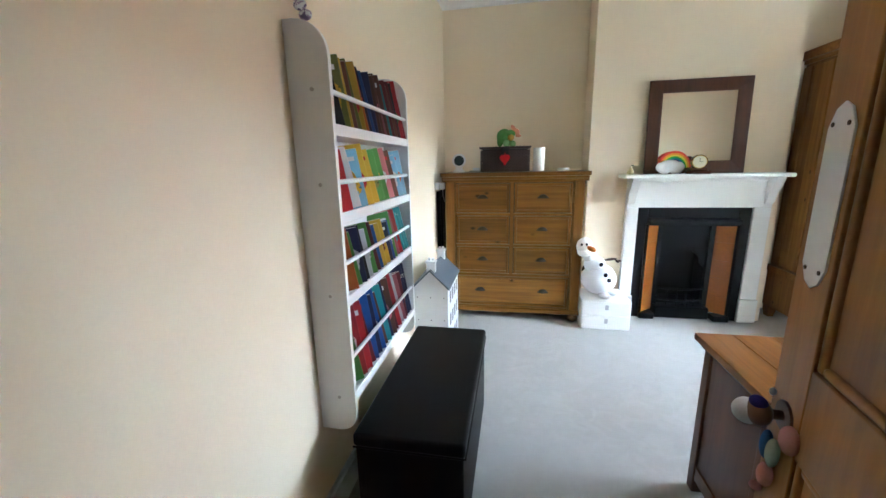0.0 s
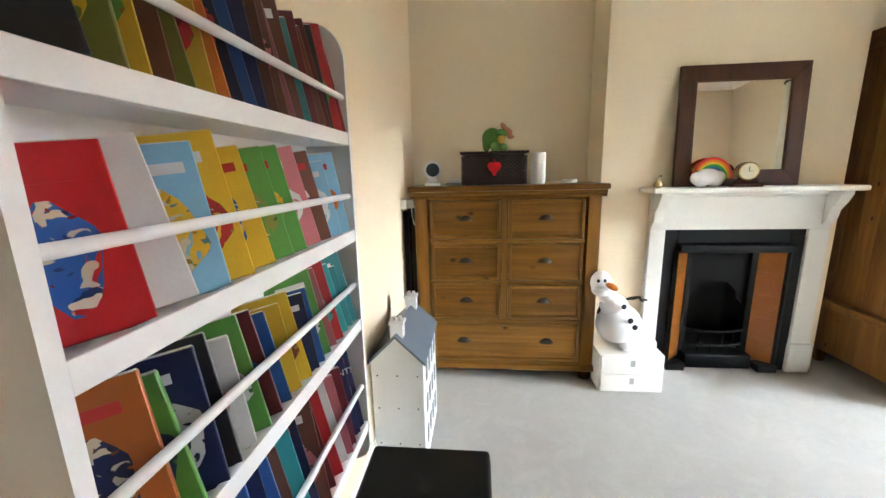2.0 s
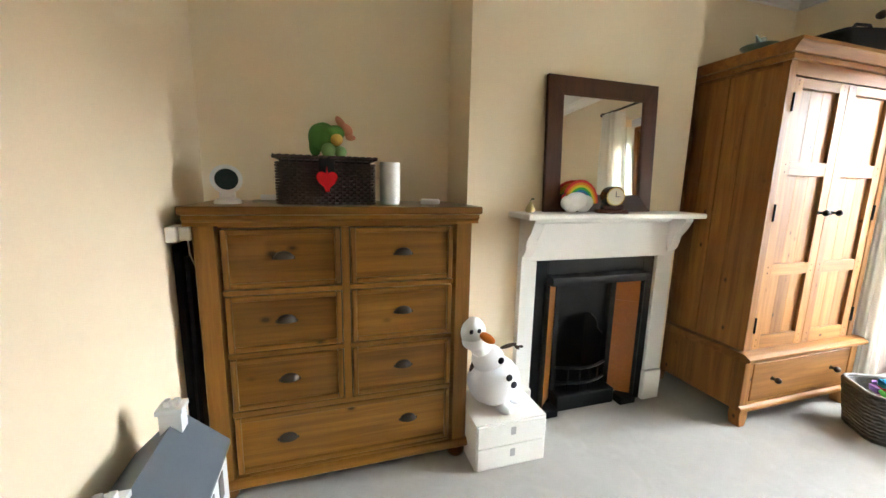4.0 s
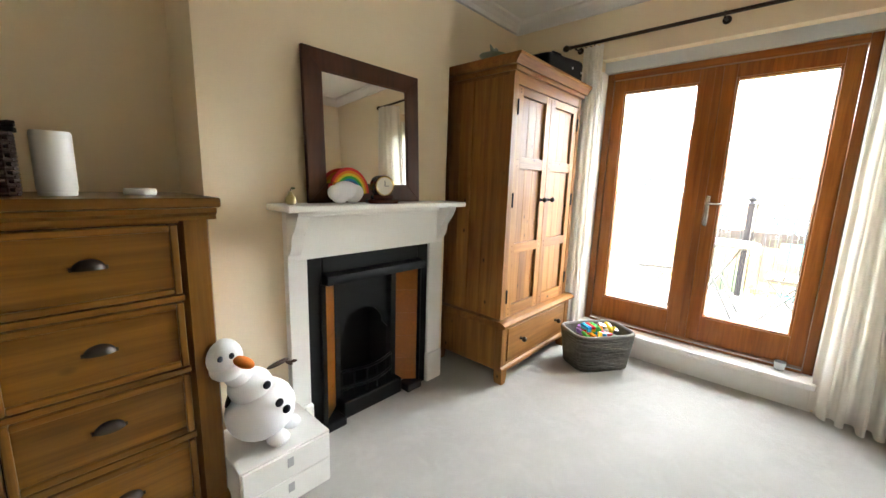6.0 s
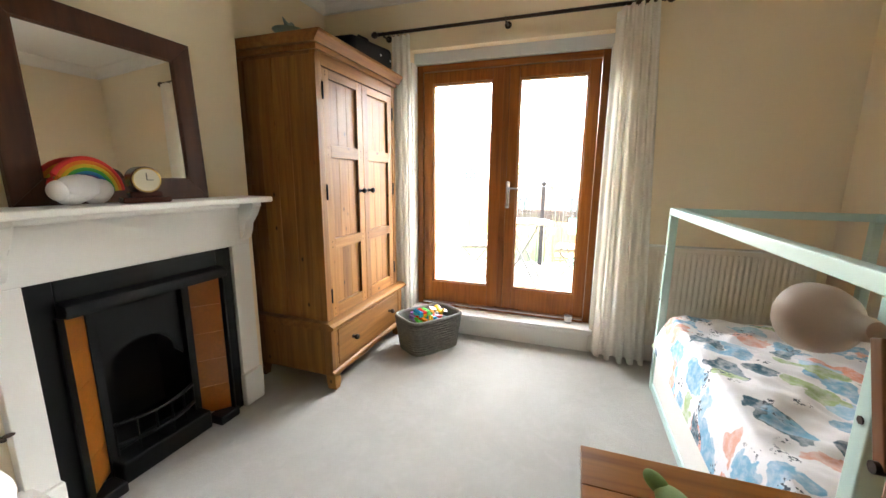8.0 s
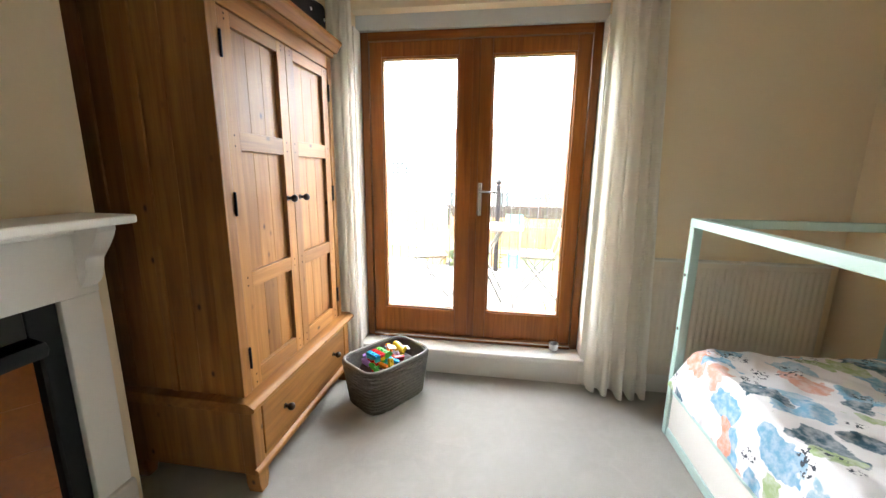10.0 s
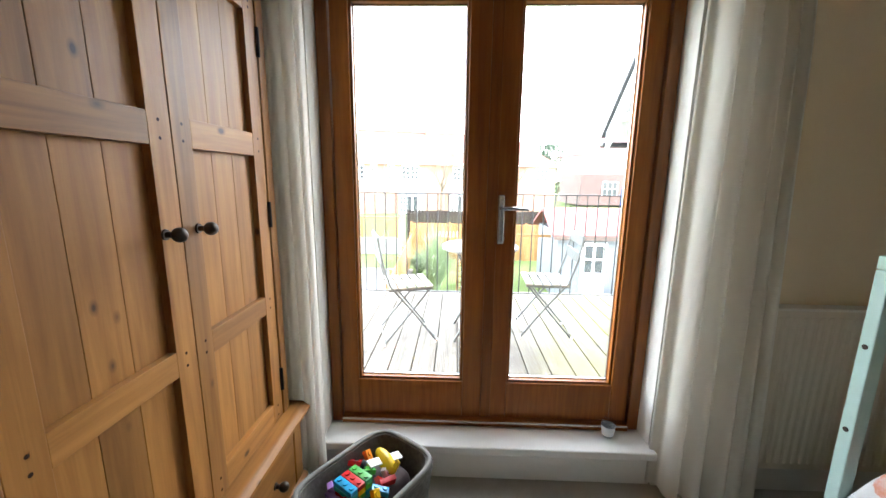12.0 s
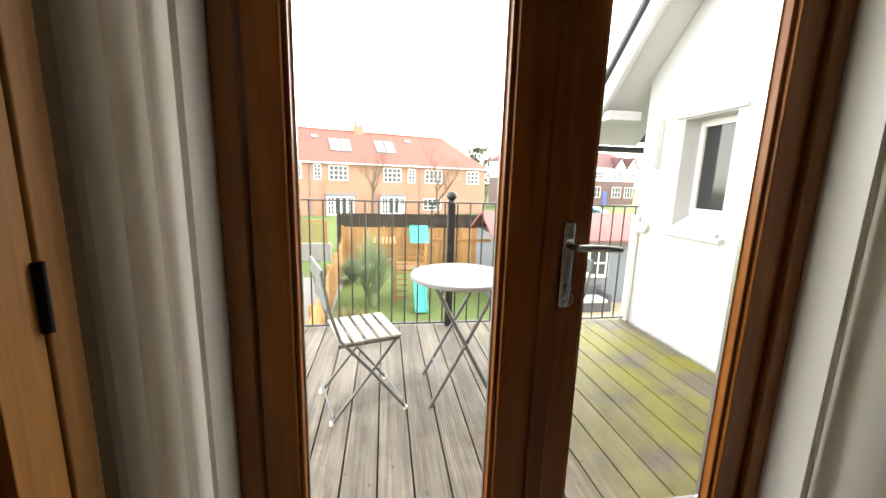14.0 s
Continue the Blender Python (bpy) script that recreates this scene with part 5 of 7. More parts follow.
def rainbow():
    r = thing("plush_rainbow", "plush rainbow on a white cloud leaning on the mirror", "plush toy", (2.045, 4.076, MT), 8)
    cols = [(0.62, 0.03, 0.02), (0.72, 0.2, 0.01), (0.7, 0.5, 0.03), (0.05, 0.35, 0.06), (0.02, 0.2, 0.42), (0.13, 0.08, 0.3)]
    for i, c in enumerate(cols):
        R = 0.122 - i * 0.0125
        arc = [(0.01 + R * math.cos(a), 0.004, 0.04 + R * 1.02 * math.sin(a)) for a in [math.pi * (0.02 + 0.9 * k / 18) for k in range(19)]]
        part("band", sweep(B(), arc, [0.0088] * 19, 8), cloth("rainbow_plush", c), r)
    bm = B()
    for c, q, sq in (((-0.095, -0.014, 0.052), 0.036, (1, 0.7, 1)), ((-0.03, -0.016, 0.06), 0.05, (1.6, 0.6, 0.95)), ((0.035, -0.014, 0.052), 0.042, (1.1, 0.7, 0.95)), ((-0.06, -0.012, 0.034), 0.034, (1.5, 0.8, 1)), ((0.02, -0.012, 0.034), 0.034, (1.5, 0.8, 1))):
        ball(bm, c, q, sq, 20, 12)
    part("cloud", bm, PW, r, "white plush cloud")


rainbow()
ck = thing("mantel_clock", "small dark mahogany mantel clock with a round white dial", "clock", (2.195, 4.0, MT), -14)
MAHO = timber("mahogany", (0.11, 0.03, 0.014), (0.05, 0.013, 0.007), (2, 14, 14), 3, 0.25, 0)
part("base", boxed(-0.08, 0.08, -0.03, 0.03, 0, 0.022, bevel=0.006), MAHO, ck)
part("plinth", boxed(-0.055, 0.055, -0.025, 0.025, 0.022, 0.045, bevel=0.008), MAHO, ck)
part("case", rod(B(), (0, -0.03, 0.088), (0, 0.035, 0.088), 0.052, seg=32), MAHO, ck)
dial = part("dial", rod(B(), (0, -0.0305, 0.088), (0, -0.034, 0.088), 0.043, seg=32), paint("cream_dial", (0.75, 0.7, 0.58), 0.4), ck, "round cream dial")
bm = boxed(-0.001, 0.022, -0.0365, -0.0345, 0.087, 0.0895)
box(bm, -0.002, 0.001, -0.0365, -0.0345, 0.088, 0.115)
part("hand", bm, MATTBLACK, dial)
part("bezel", sweep(B(), [(0.045 * math.cos(a), -0.033, 0.088 + 0.045 * math.sin(a)) for a in [2 * math.pi * k / 32 for k in range(33)]], 0.003, 6), paint("brass", (0.5, 0.34, 0.1), 0.3, 0.1, 20, 200, 0, 1.0), ck, "thin brass bezel")
pr = thing("pear_ornament", "small brass pear ornament with a leaf", "ornament", (1.735, 4.04, MT))
pr.scale = (0.85, 0.85, 0.85)
part("pear", lathe(B(), [(0.012, 0), (0.026, 0.006), (0.029, 0.02), (0.022, 0.038), (0.012, 0.052), (0.01, 0.062), (0.003, 0.068)], (0, 0, 0), 20), paint("pale_brass", (0.55, 0.45, 0.22), 0.35, 0.15, 20, 200, 0.05, 0.35), pr)
bm = sweep(B(), [(0, 0, 0.066), (0.002, 0, 0.078), (0.006, 0, 0.086)], 0.0022, 6)
ball(bm, (0.014, 0, 0.082), 0.012, (1, 0.25, 0.5), 10, 6)
part("stalk", bm, paint("green_enamel", (0.16, 0.2, 0.1), 0.35), pr, "green stalk and leaf")

# ---- on the wardrobe ----
WT = 2.0905
bag = thing("holdall", "black padded holdall with pale studs lying on the wardrobe", "bag", (3.70, 3.93, WT), 0)
bm = boxed(-0.31, 0.25, -0.16, 0.16, 0, 0.185, bevel=0.04, seg=5)
for v in bm.verts:
    v.co.z += 0.02 * noise.noise((v.co.x * 6, v.co.y * 6, 3)) * min(1, v.co.z * 12)
    v.co.z *= 1 - 0.3 * max(0, -v.co.x) / 0.27
part("body", bm, paint("black_nylon", (0.005, 0.005, 0.006), 0.7, 0.2, 8, 200, 0.3, spec=0.15), bag)
part("handle", sweep(B(), [(-0.1, -0.05, 0.15), (-0.06, -0.05, 0.195), (0.06, -0.05, 0.205), (0.1, -0.05, 0.17)], 0.009, 8), MATTBLACK, bag)
for x in (0.05, 0.2):
    part("stud", rod(B(), (x, -0.1605, 0.09), (x, -0.164, 0.09), 0.008, seg=10), PLASTIC, bag)
bd = thing("bird_ornament", "grey-green ceramic bird dish on the wardrobe", "ornament", (3.05, 3.97, WT), 20)
part("dish", lathe(B(), [(0.03, 0), (0.045, 0.006), (0.085, 0.03), (0.09, 0.036), (0.04, 0.014), (0.0, 0.012)], (0, 0, 0), 24), paint("celadon", (0.22, 0.30, 0.29), 0.3, 0.12, 15), bd)
bm = B()
ball(bm, (0.01, 0, 0.05), 0.032, (1.3, 0.8, 0.9), 16, 10)
ball(bm, (0.045, 0, 0.078), 0.018, (1, 0.9, 1), 12, 8)
rod(bm, (-0.03, 0, 0.055), (-0.085, 0, 0.075), 0.014, 0.003, 8)
part("bird", bm, paint("celadon_bird", (0.18, 0.25, 0.25), 0.35, 0.12, 15), bd)

# ---- basket of toys ----
ROPE = paint("grey_rope", (0.135, 0.125, 0.11), 0.9, 0.6, 26, 70, 1.0)


def toy_basket():
    b = thing("rope_basket", "grey woven rope basket full of toys", "basket", (3.805, 3.42, 0), -35)
    def ring(k, inset=0.0):
        s = 0.86 + 0.14 * k
        pts = []
        for i in range(48):
            a = 2 * math.pi * i / 48
            c, d = math.cos(a), math.sin(a)
            e = 0.42
            pts.append(((0.235 * s - inset) * abs(c) ** e * (1 if c > 0 else -1), (0.16 * s - inset) * abs(d) ** e * (1 if d > 0 else -1)))
        return pts
    bm = B()
    n = 17
    rings = []
    prof = [(k / n, 0.0) for k in range(n + 1)] + [(k / n, 0.012) for k in range(n, 0, -1)]
    for k, ins in prof:
        sag = 1 - 0.04 * math.sin(3 * k)
        rings.append([bm.verts.new((x * sag, y * sag, k * 0.265 + 0.002)) for x, y in ring(k, ins)])
    for p, q in zip(rings, rings[1:]):
        for i in range(48):
            bm.faces.new((p[i], p[(i + 1) % 48], q[(i + 1) % 48], q[i]))
    bm.faces.new(rings[0])
    bm.faces.new(rings[-1])
    part("liner", bm, ROPE, b)
    bm = B()
    for k in range(13):
        z = 0.011 + k * 0.0208
        pts = ring(k / 12)
        pts.append(pts[0])
        sweep(bm, [(x * 1.012, y * 1.012, z + 0.002 * math.sin(i * 2.1 + k)) for i, (x, y) in enumerate(pts)], [0.0105 + 0.0028 * ((i + k) % 2) for i in range(len(pts))], 6)
    c = part("rope_coil", bm, ROPE, b, "coiled grey rope")
    c["kind"] = "stuff"
    part("rim", sweep(B(), [(x * 1.0, y * 1.0, 0.272) for x, y in ring(1) + [ring(1)[0]]], 0.0095, 8), paint("pale_rope", (0.24, 0.23, 0.21), 0.85, 0.2, 30, 150, 0.6), b, "paler rope rim")
    part("base", boxed(-0.17, 0.17, -0.11, 0.11, 0.0, 0.01), ROPE, b)
    return b


tb2 = toy_basket()
TOYC = [paint("toy_plastic", c, 0.25, 0.05, 10, 100, 0) for c in ((0.6, 0.02, 0.02), (0.02, 0.3, 0.55), (0.08, 0.42, 0.06), (0.75, 0.5, 0.02), (0.7, 0.22, 0.02), (0.35, 0.2, 0.55), (0.05, 0.45, 0.5), (0.8, 0.78, 0.74))]
# filler block under the toys, coloured dark as the shade between them
solid("toy_shade_filler", boxed(-0.16, 0.16, -0.1, 0.1, 0.0, 0.225, bevel=0.05, seg=4), paint("mixed_toys_shade", (0.05, 0.03, 0.03), 0.8, 0.4, 20), "dark filler block under the toys, shade between them in its colour", "toys", (3.815, 3.42, 0.0105), -35)
rt = random.Random(11)
MB = Matrix.Translation((3.815, 3.42, 0)) @ Euler((0, 0, radians(-35))).to_matrix().to_4x4()


def toy_brick(x, y, z, n, m, ci, rot):
    bm = boxed(-0.016 * n, 0.016 * n, -0.016 * m, 0.016 * m, 0, 0.019, bevel=0.001, seg=1)
    for i in range(n):
        for j in range(m):
            rod(bm, (-0.016 * n + 0.016 + 0.032 * i, -0.016 * m + 0.016 + 0.032 * j, 0.019), (-0.016 * n + 0.016 + 0.032 * i, -0.016 * m + 0.016 + 0.032 * j, 0.024), 0.009, seg=10)
    ob = solid("toy_brick", bm, TOYC[ci], "bright plastic building brick in the rope basket", "toy brick", group="toys in the rope basket")
    ob.matrix_basis = MB @ Matrix.Translation((x, y, z)) @ Euler([radians(v) for v in rot]).to_matrix().to_4x4()


# a stack of bricks and loose ones
for k, row in enumerate(((2, 1, 6), (0, 2, 1), (6, 3, 2), (1, 0, 2))):
    for j, ci in enumerate(row):
        toy_brick(-0.075 + 0.034 * (j - 1), -0.01, 0.232 + 0.0195 * k, 1, 3, ci, (0, 0, 0))
for x, y, ci, r in ((-0.15, -0.06, 2, (20, 30, 10)), (-0.13, -0.03, 0, (80, 10, 30)), (-0.13, 0.05, 5, (70, 0, 60)), (-0.1, -0.08, 4, (10, 60, 20)), (-0.05, -0.09, 3, (60, 20, 0)), (-0.02, -0.085, 1, (15, 10, 40)), (0.0, -0.06, 0, (40, 50, 10)), (0.03, -0.08, 0, (10, 70, 80)), (0.05, -0.04, 7, (70, 0, 30)), (-0.15, 0.02, 5, (0, 80, 0)), (0.02, 0.03, 2, (20, 10, 70)), (0.07, 0.08, 4, (50, 20, 10)), (0.02, 0.09, 0, (10, 40, 50))):
    toy_brick(x, y, 0.24 + rt.uniform(0, 0.016), 1, 2, ci, r)
pl = thing("toy_plane", "yellow plastic toy aeroplane with white wings", "toy", (0, 0, 0))
pl.matrix_basis = MB @ Matrix.Translation((0.075, -0.015, 0.275)) @ Euler((radians(20), radians(-18), radians(80))).to_matrix().to_4x4()
bm = B()
ball(bm, (0, 0, 0.01), 0.028, (2.2, 1, 1), 18, 12)
part("fuselage", bm, TOYC[3], pl)
part("wing", boxed(-0.012, 0.022, -0.085, 0.085, 0.008, 0.016, bevel=0.003), TOYC[7], pl, "white wing")
part("tail_fin", boxed(-0.062, -0.04, -0.004, 0.004, 0.015, 0.06, bevel=0.003), TOYC[3], pl)
bm = B()
rod(bm, (-0.01, -0.008, 0), (-0.01, 0.008, 0), 0.022, seg=20)
wl = solid("toy_disc", bm, MATTBLACK, "black toy wheel with a yellow hub", "toy")
wl.matrix_basis = MB @ Matrix.Translation((0.02, 0.045, 0.275)) @ Euler((radians(20), 0, radians(30))).to_matrix().to_4x4()

# ---- cup on the sill ----
bm = lathe(B(), [(0.022, 0.0), (0.024, 0.001), (0.032, 0.075), (0.0325, 0.078), (0.031, 0.078), (0.0225, 0.004), (0.0, 0.004)], (0, 0, 0), 24)
cup = solid("plastic_cup", bm, CLEAR, "small clear plastic cup on the door sill", "cup", (4.185, 2.375, 0.191))
bm = lathe(B(), [(0.0258, 0.012), (0.0312, 0.058), (0.0316, 0.058), (0.0262, 0.012)], (0, 0, 0), 24)
part("paper_label", bm, PLASTIC, cup, "white paper label round the cup")

# ---- bedside lamp and leaf toy ----
lp = thing("desk_lamp", "desk lamp with a beige bell shade on a jointed wooden arm", "lamp", (1.85, 1.898, 0.6655))
SHADE = paint("beige_lamp_enamel", (0.52, 0.43, 0.36), 0.5, 0.04, 5, 100, 0.02)
LWOOD = timber("lamp_beech", (0.26, 0.11, 0.045), (0.16, 0.06, 0.022), (14, 14, 1.5), 3, 0.4, 0)
part("base", lathe(B(), [(0.07, 0), (0.072, 0.006), (0.066, 0.016), (0.012, 0.02)], (0, 0, 0), 28), SHADE, lp)
part("arm", boxed(-0.011, 0.011, -0.008, 0.008, 0.018, 0.24, bevel=0.003), LWOOD, lp)
up = part("arm", boxed(-0.013, 0.013, -0.009, 0.009, 0.0, 0.2, bevel=0.003), LWOOD, lp)
up.matrix_basis = Matrix.Translation((0, 0.018, 0.225)) @ Euler((0, radians(18), 0)).to_matrix().to_4x4()
part("pivot", rod(B(), (0, -0.02, 0.228), (0, 0.035, 0.228), 0.01, seg=14), PEWTER, lp)
bm = B()
lathe(bm, [(0.02, -0.075), (0.026, -0.06), (0.03, -0.03), (0.045, 0.0), (0.072, 0.03), (0.084, 0.065), (0.086, 0.1), (0.083, 0.101), (0.08, 0.065), (0.068, 0.034), (0.03, 0.0), (0.0, -0.01)], (0, 0, 0), 36)
sh = part("shade", bm, SHADE, lp, "beige enamelled bell shade")
sh.matrix_basis = Matrix.Translation((0.15, 0.018, 0.405)) @ Euler((0, radians(100), radians(10))).to_matrix().to_4x4() @ Matrix.Diagonal((0.8, 0.8, 0.8, 1))
part("flex", sweep(B(), [(0.0, 0.01, 0.21), (-0.03, 0.02, 0.14), (-0.05, 0.03, 0.08), (-0.04, 0.04, 0.02)], 0.003, 6), GREYPL, lp)
plush("green_leaf_toy", [((0, 0, 0.022), 0.03, (1.5, 1, 0.7), 0, (0, 0, 20)), ((0.04, 0.02, 0.03), 0.022, (1.4, 0.8, 0.8), 1, (0, -20, 40)), ((-0.045, -0.01, 0.02), 0.02, (1.5, 0.7, 0.8), 0, (0, 15, -30))], [cloth("sage_plush", (0.26, 0.36, 0.16)), cloth("leaf_green_plush", (0.2, 0.32, 0.12))], "small green soft toy lying on the bedside cabinet", "toy", (1.92, 2.16, 0.666), 10)

# ---- ribbon above the bookcase ----
bm = B()
for i in range(9):
    ball(bm, (0.02 + 0.012 * math.sin(i * 1.7), 0.008 * math.cos(i * 2.1), i * 0.028), 0.019, (1.1, 0.7, 0.8), 12, 8)
solid("hanging_garland", bm, patches("garland_cloth", (0.7, 0.68, 0.68), [(0.2, 0.15, 0.25), (0.4, 0.3, 0.4)], 40, 0.55), "white and mauve cloth garland hanging above the bookcase", "garland", (LW + 0.012, 1.965, 1.735))

# ---- balcony ----
def decking():
    m = timber("weathered_decking", (0.25, 0.222, 0.18), (0.1, 0.084, 0.066), (1.0, 22, 22), 3, 0.6, 0, 0.4)
    nt, b = m.node_tree, m.node_tree.nodes["Principled BSDF"]
    old = b.inputs["Base Color"].links[0].from_socket
    geo = nt.nodes.new("ShaderNodeNewGeometry")
    sep = nt.nodes.new("ShaderNodeSeparateXYZ")
    link(nt, geo.outputs["Position"], sep.inputs[0])
    mr = nt.nodes.new("ShaderNodeMapRange")
    mr.inputs["From Min"].default_value, mr.inputs["From Max"].default_value = 2.7, 1.7
    link(nt, sep.outputs[1], mr.inputs["Value"])
    n = noise_tex(nt, geo.outputs["Position"], 2.6, 5, 0.65)
    patch = ramp(nt, n, [(0.38, (0, 0, 0)), (0.58, (1, 1, 1))])
    mul = nt.nodes.new("ShaderNodeMath")
    mul.operation = "MULTIPLY"
    link(nt, mr.outputs[0], mul.inputs[0])
    link(nt, patch, mul.inputs[1])
    damp = ramp(nt, noise_tex(nt, geo.outputs["Position"], 1.9, 5, 0.7, 0.6), [(0.45, (0, 0, 0)), (0.62, (0.6, 0.6, 0.6))])
    old = mixed(nt, damp, old, (0.045, 0.036, 0.024))
    tan = ramp(nt, noise_tex(nt, geo.outputs["Position"], 6.0, 4, 0.6, 0.3), [(0.6, (0, 0, 0)), (0.72, (0.6, 0.6, 0.6))])
    old = mixed(nt, tan, old, (0.22, 0.17, 0.09))
    col = mixed(nt, mul.outputs[0], old, (0.21, 0.2, 0.035))
    spots = ramp(nt, noise_tex(nt, geo.outputs["Position"], 30, 3), [(0.66, (0, 0, 0)), (0.7, (0.6, 0.6, 0.6))])
    col = mixed(nt, spots, col, (0.05, 0.04, 0.03))
    link(nt, col, b.inputs["Base Color"])
    tc = nt.nodes.new("ShaderNodeTexCoord")
    across = nt.nodes.new("ShaderNodeSeparateXYZ")
    link(nt, tc.outputs["Object"], across.inputs[0])
    turns = nt.nodes.new("ShaderNodeMath")
    turns.operation = "MULTIPLY"
    turns.inputs[1].default_value = 2 * math.pi / 0.0122
    wave = nt.nodes.new("ShaderNodeMath")
    wave.operation = "SINE"
    link(nt, across.outputs[1], turns.inputs[0])
    link(nt, turns.outputs[0], wave.inputs[0])
    bump(nt, b, wave.outputs[0], 0.35, 0.0018)
    return m


DECKWOOD = decking()
RAILIRON = paint("black_railing_paint", (0.014, 0.014, 0.018), 0.45, 0.2, 8, 150, 0.1)
GREYMETAL = paint("grey_green_metal", (0.12, 0.13, 0.135), 0.45, 0.1, 8, 150, 0.05)
PALEWOOD = timber("pale_painted_slat", (0.42, 0.41, 0.37), (0.30, 0.29, 0.26), (1.2, 16, 16), 3, 0.6, 0)
RENDER = paint("white_roughcast", (0.56, 0.57, 0.58), 0.9, 0.05, 2.0, 26, 1.0)
for n in RENDER.node_tree.nodes:
    if n.type == "BUMP":
        n.inputs["Distance"].default_value = 0.02
SMOOTHW = paint("white_masonry_paint", (0.52, 0.53, 0.545), 0.85, 0.03, 2.0, 60, 0.15)
DZ = 0.13
deck = setting("balcony_deck", boxed(4.435, 6.6, 1.06, 5.4, DZ - 0.16, DZ - 0.033), MATTBLACK, "weathered timber balcony deck with green algae", "deck")
rail = thing("balcony_railing", "black painted iron balcony railing with ball finials", "railing", (6.53, 1.07, DZ))
part("top_rail", boxed(-0.02, 0.02, 0, 4.3, 1.075, 1.087, bevel=0.003), RAILIRON, rail)
part("bottom_rail", boxed(-0.015, 0.015, 0, 4.3, 0.02, 0.032, bevel=0.003), RAILIRON, rail)
bal = finish(rod(B(), (0, 0, 0.03), (0, 0, 1.077), 0.0065, seg=8), "baluster", RAILIRON)
for i in range(39):
    ob = new("baluster", bal)
    ob.parent, ob.location = rail, (0, 0.02 + i * 0.11, 0)
for y in (1.725, 4.28):
    bm = boxed(-0.03, 0.03, y - 0.03, y + 0.03, 0, 1.07, bevel=0.004)
    lathe(bm, [(0.03, 1.07), (0.042, 1.078), (0.03, 1.088), (0.022, 1.10), (0.043, 1.122), (0.046, 1.14), (0.036, 1.163), (0.01, 1.175)], (0, y, 0), 18)
    part("post", bm, RAILIRON, rail, "square iron post with a ball finial")
part("wall_post", boxed(-0.03, 0.03, -0.012, 0.03, 0.0, 1.0, bevel=0.004), PLASTIC, rail, "white post against the wall")


def folding_chair(at, turn):
    """A slatted metal bistro chair; it faces +x before the turn."""
    c = thing("bistro_chair", "folding metal bistro chair with pale slatted seat on the balcony", "chair", (at[0], at[1], DZ), turn, "bistro chairs on the balcony")
    S = 0.44
    for s in (-0.165, 0.165):
        part("seat_rail", boxed(-0.16, 0.17, s - 0.004, s + 0.004, S - 0.025, S - 0.004, bevel=0.002), GREYMETAL, c)
        k = 0.014 if s > 0 else -0.014
        part("back_leg", sweep(B(), [(0.2, s + k, 0.008), (0.02, s + k, 0.25), (-0.15, s + k, 0.46), (-0.2, s + k, 0.62), (-0.235, s + k, 0.82)], 0.0085, 8), GREYMETAL, c)
        part("front_leg", sweep(B(), [(-0.2, s, 0.008), (0.0, s, 0.24), (0.15, s, S - 0.015)], 0.0085, 8), GREYMETAL, c)
        for x, y in ((0.2, s + k), (-0.2, s)):
            part("foot", rod(B(), (x, y, 0), (x, y, 0.02), 0.012, seg=10), PLASTIC, c)
    for x, z in ((0.185, 0.03), (-0.19, 0.025)):
        part("stretcher", rod(B(), (x, -0.17, z + 0.02), (x, 0.17, z + 0.02), 0.006, seg=8), GREYMETAL, c)
    for i in range(5):
        x = -0.15 + i * 0.068
        part("seat_slat", boxed(x, x + 0.05, -0.185, 0.185, S - 0.004, S + 0.01, bevel=0.003), PALEWOOD, c)
    for z, x in ((0.79, -0.23), (0.66, -0.208)):
        part("back_slat", boxed(x - 0.006, x + 0.006, -0.185, 0.185, z - 0.045, z + 0.04, bevel=0.004), GREYMETAL, c)


folding_chair((5.42, 3.48), -72)
folding_chair((5.58, 2.37), 87)
tbl = thing("bistro_table", "round pale metal folding bistro table on the balcony", "table", (5.48, 2.91, DZ), 90)
part("tabletop", lathe(B(), [(0.0, 0.7), (0.28, 0.703), (0.294, 0.71), (0.296, 0.724), (0.29, 0.731), (0.276, 0.727), (0.0, 0.727)], (0, 0, 0), 48), paint("pale_grey_enamel", (0.24, 0.245, 0.26), 0.45, 0.08, 5, 120, 0.05), tbl)
for k in (-1, 1):
    part("leg", sweep(B(), [(-0.19, k * 0.205, 0.008), (0.0, k * 0.2, 0.37), (0.17, k * 0.19, 0.7)], 0.011, 8), GREYMETAL, tbl)
    part("leg", sweep(B(), [(0.19, k * 0.185, 0.008), (0.0, k * 0.18, 0.37), (-0.17, k * 0.17, 0.7)], 0.011, 8), GREYMETAL, tbl)
    part("rivet", rod(B(), (0, k * 0.165, 0.37), (0, k * 0.215, 0.37), 0.012, seg=10), GREYMETAL, tbl)
for x, z, w in ((-0.13, 0.122, 0.2), (0.13, 0.122, 0.18), (-0.16, 0.685, 0.17), (0.16, 0.685, 0.19)):
    part("crossbar", rod(B(), (x, -w, z), (x, w, z), 0.007, seg=8), GREYMETAL, tbl)


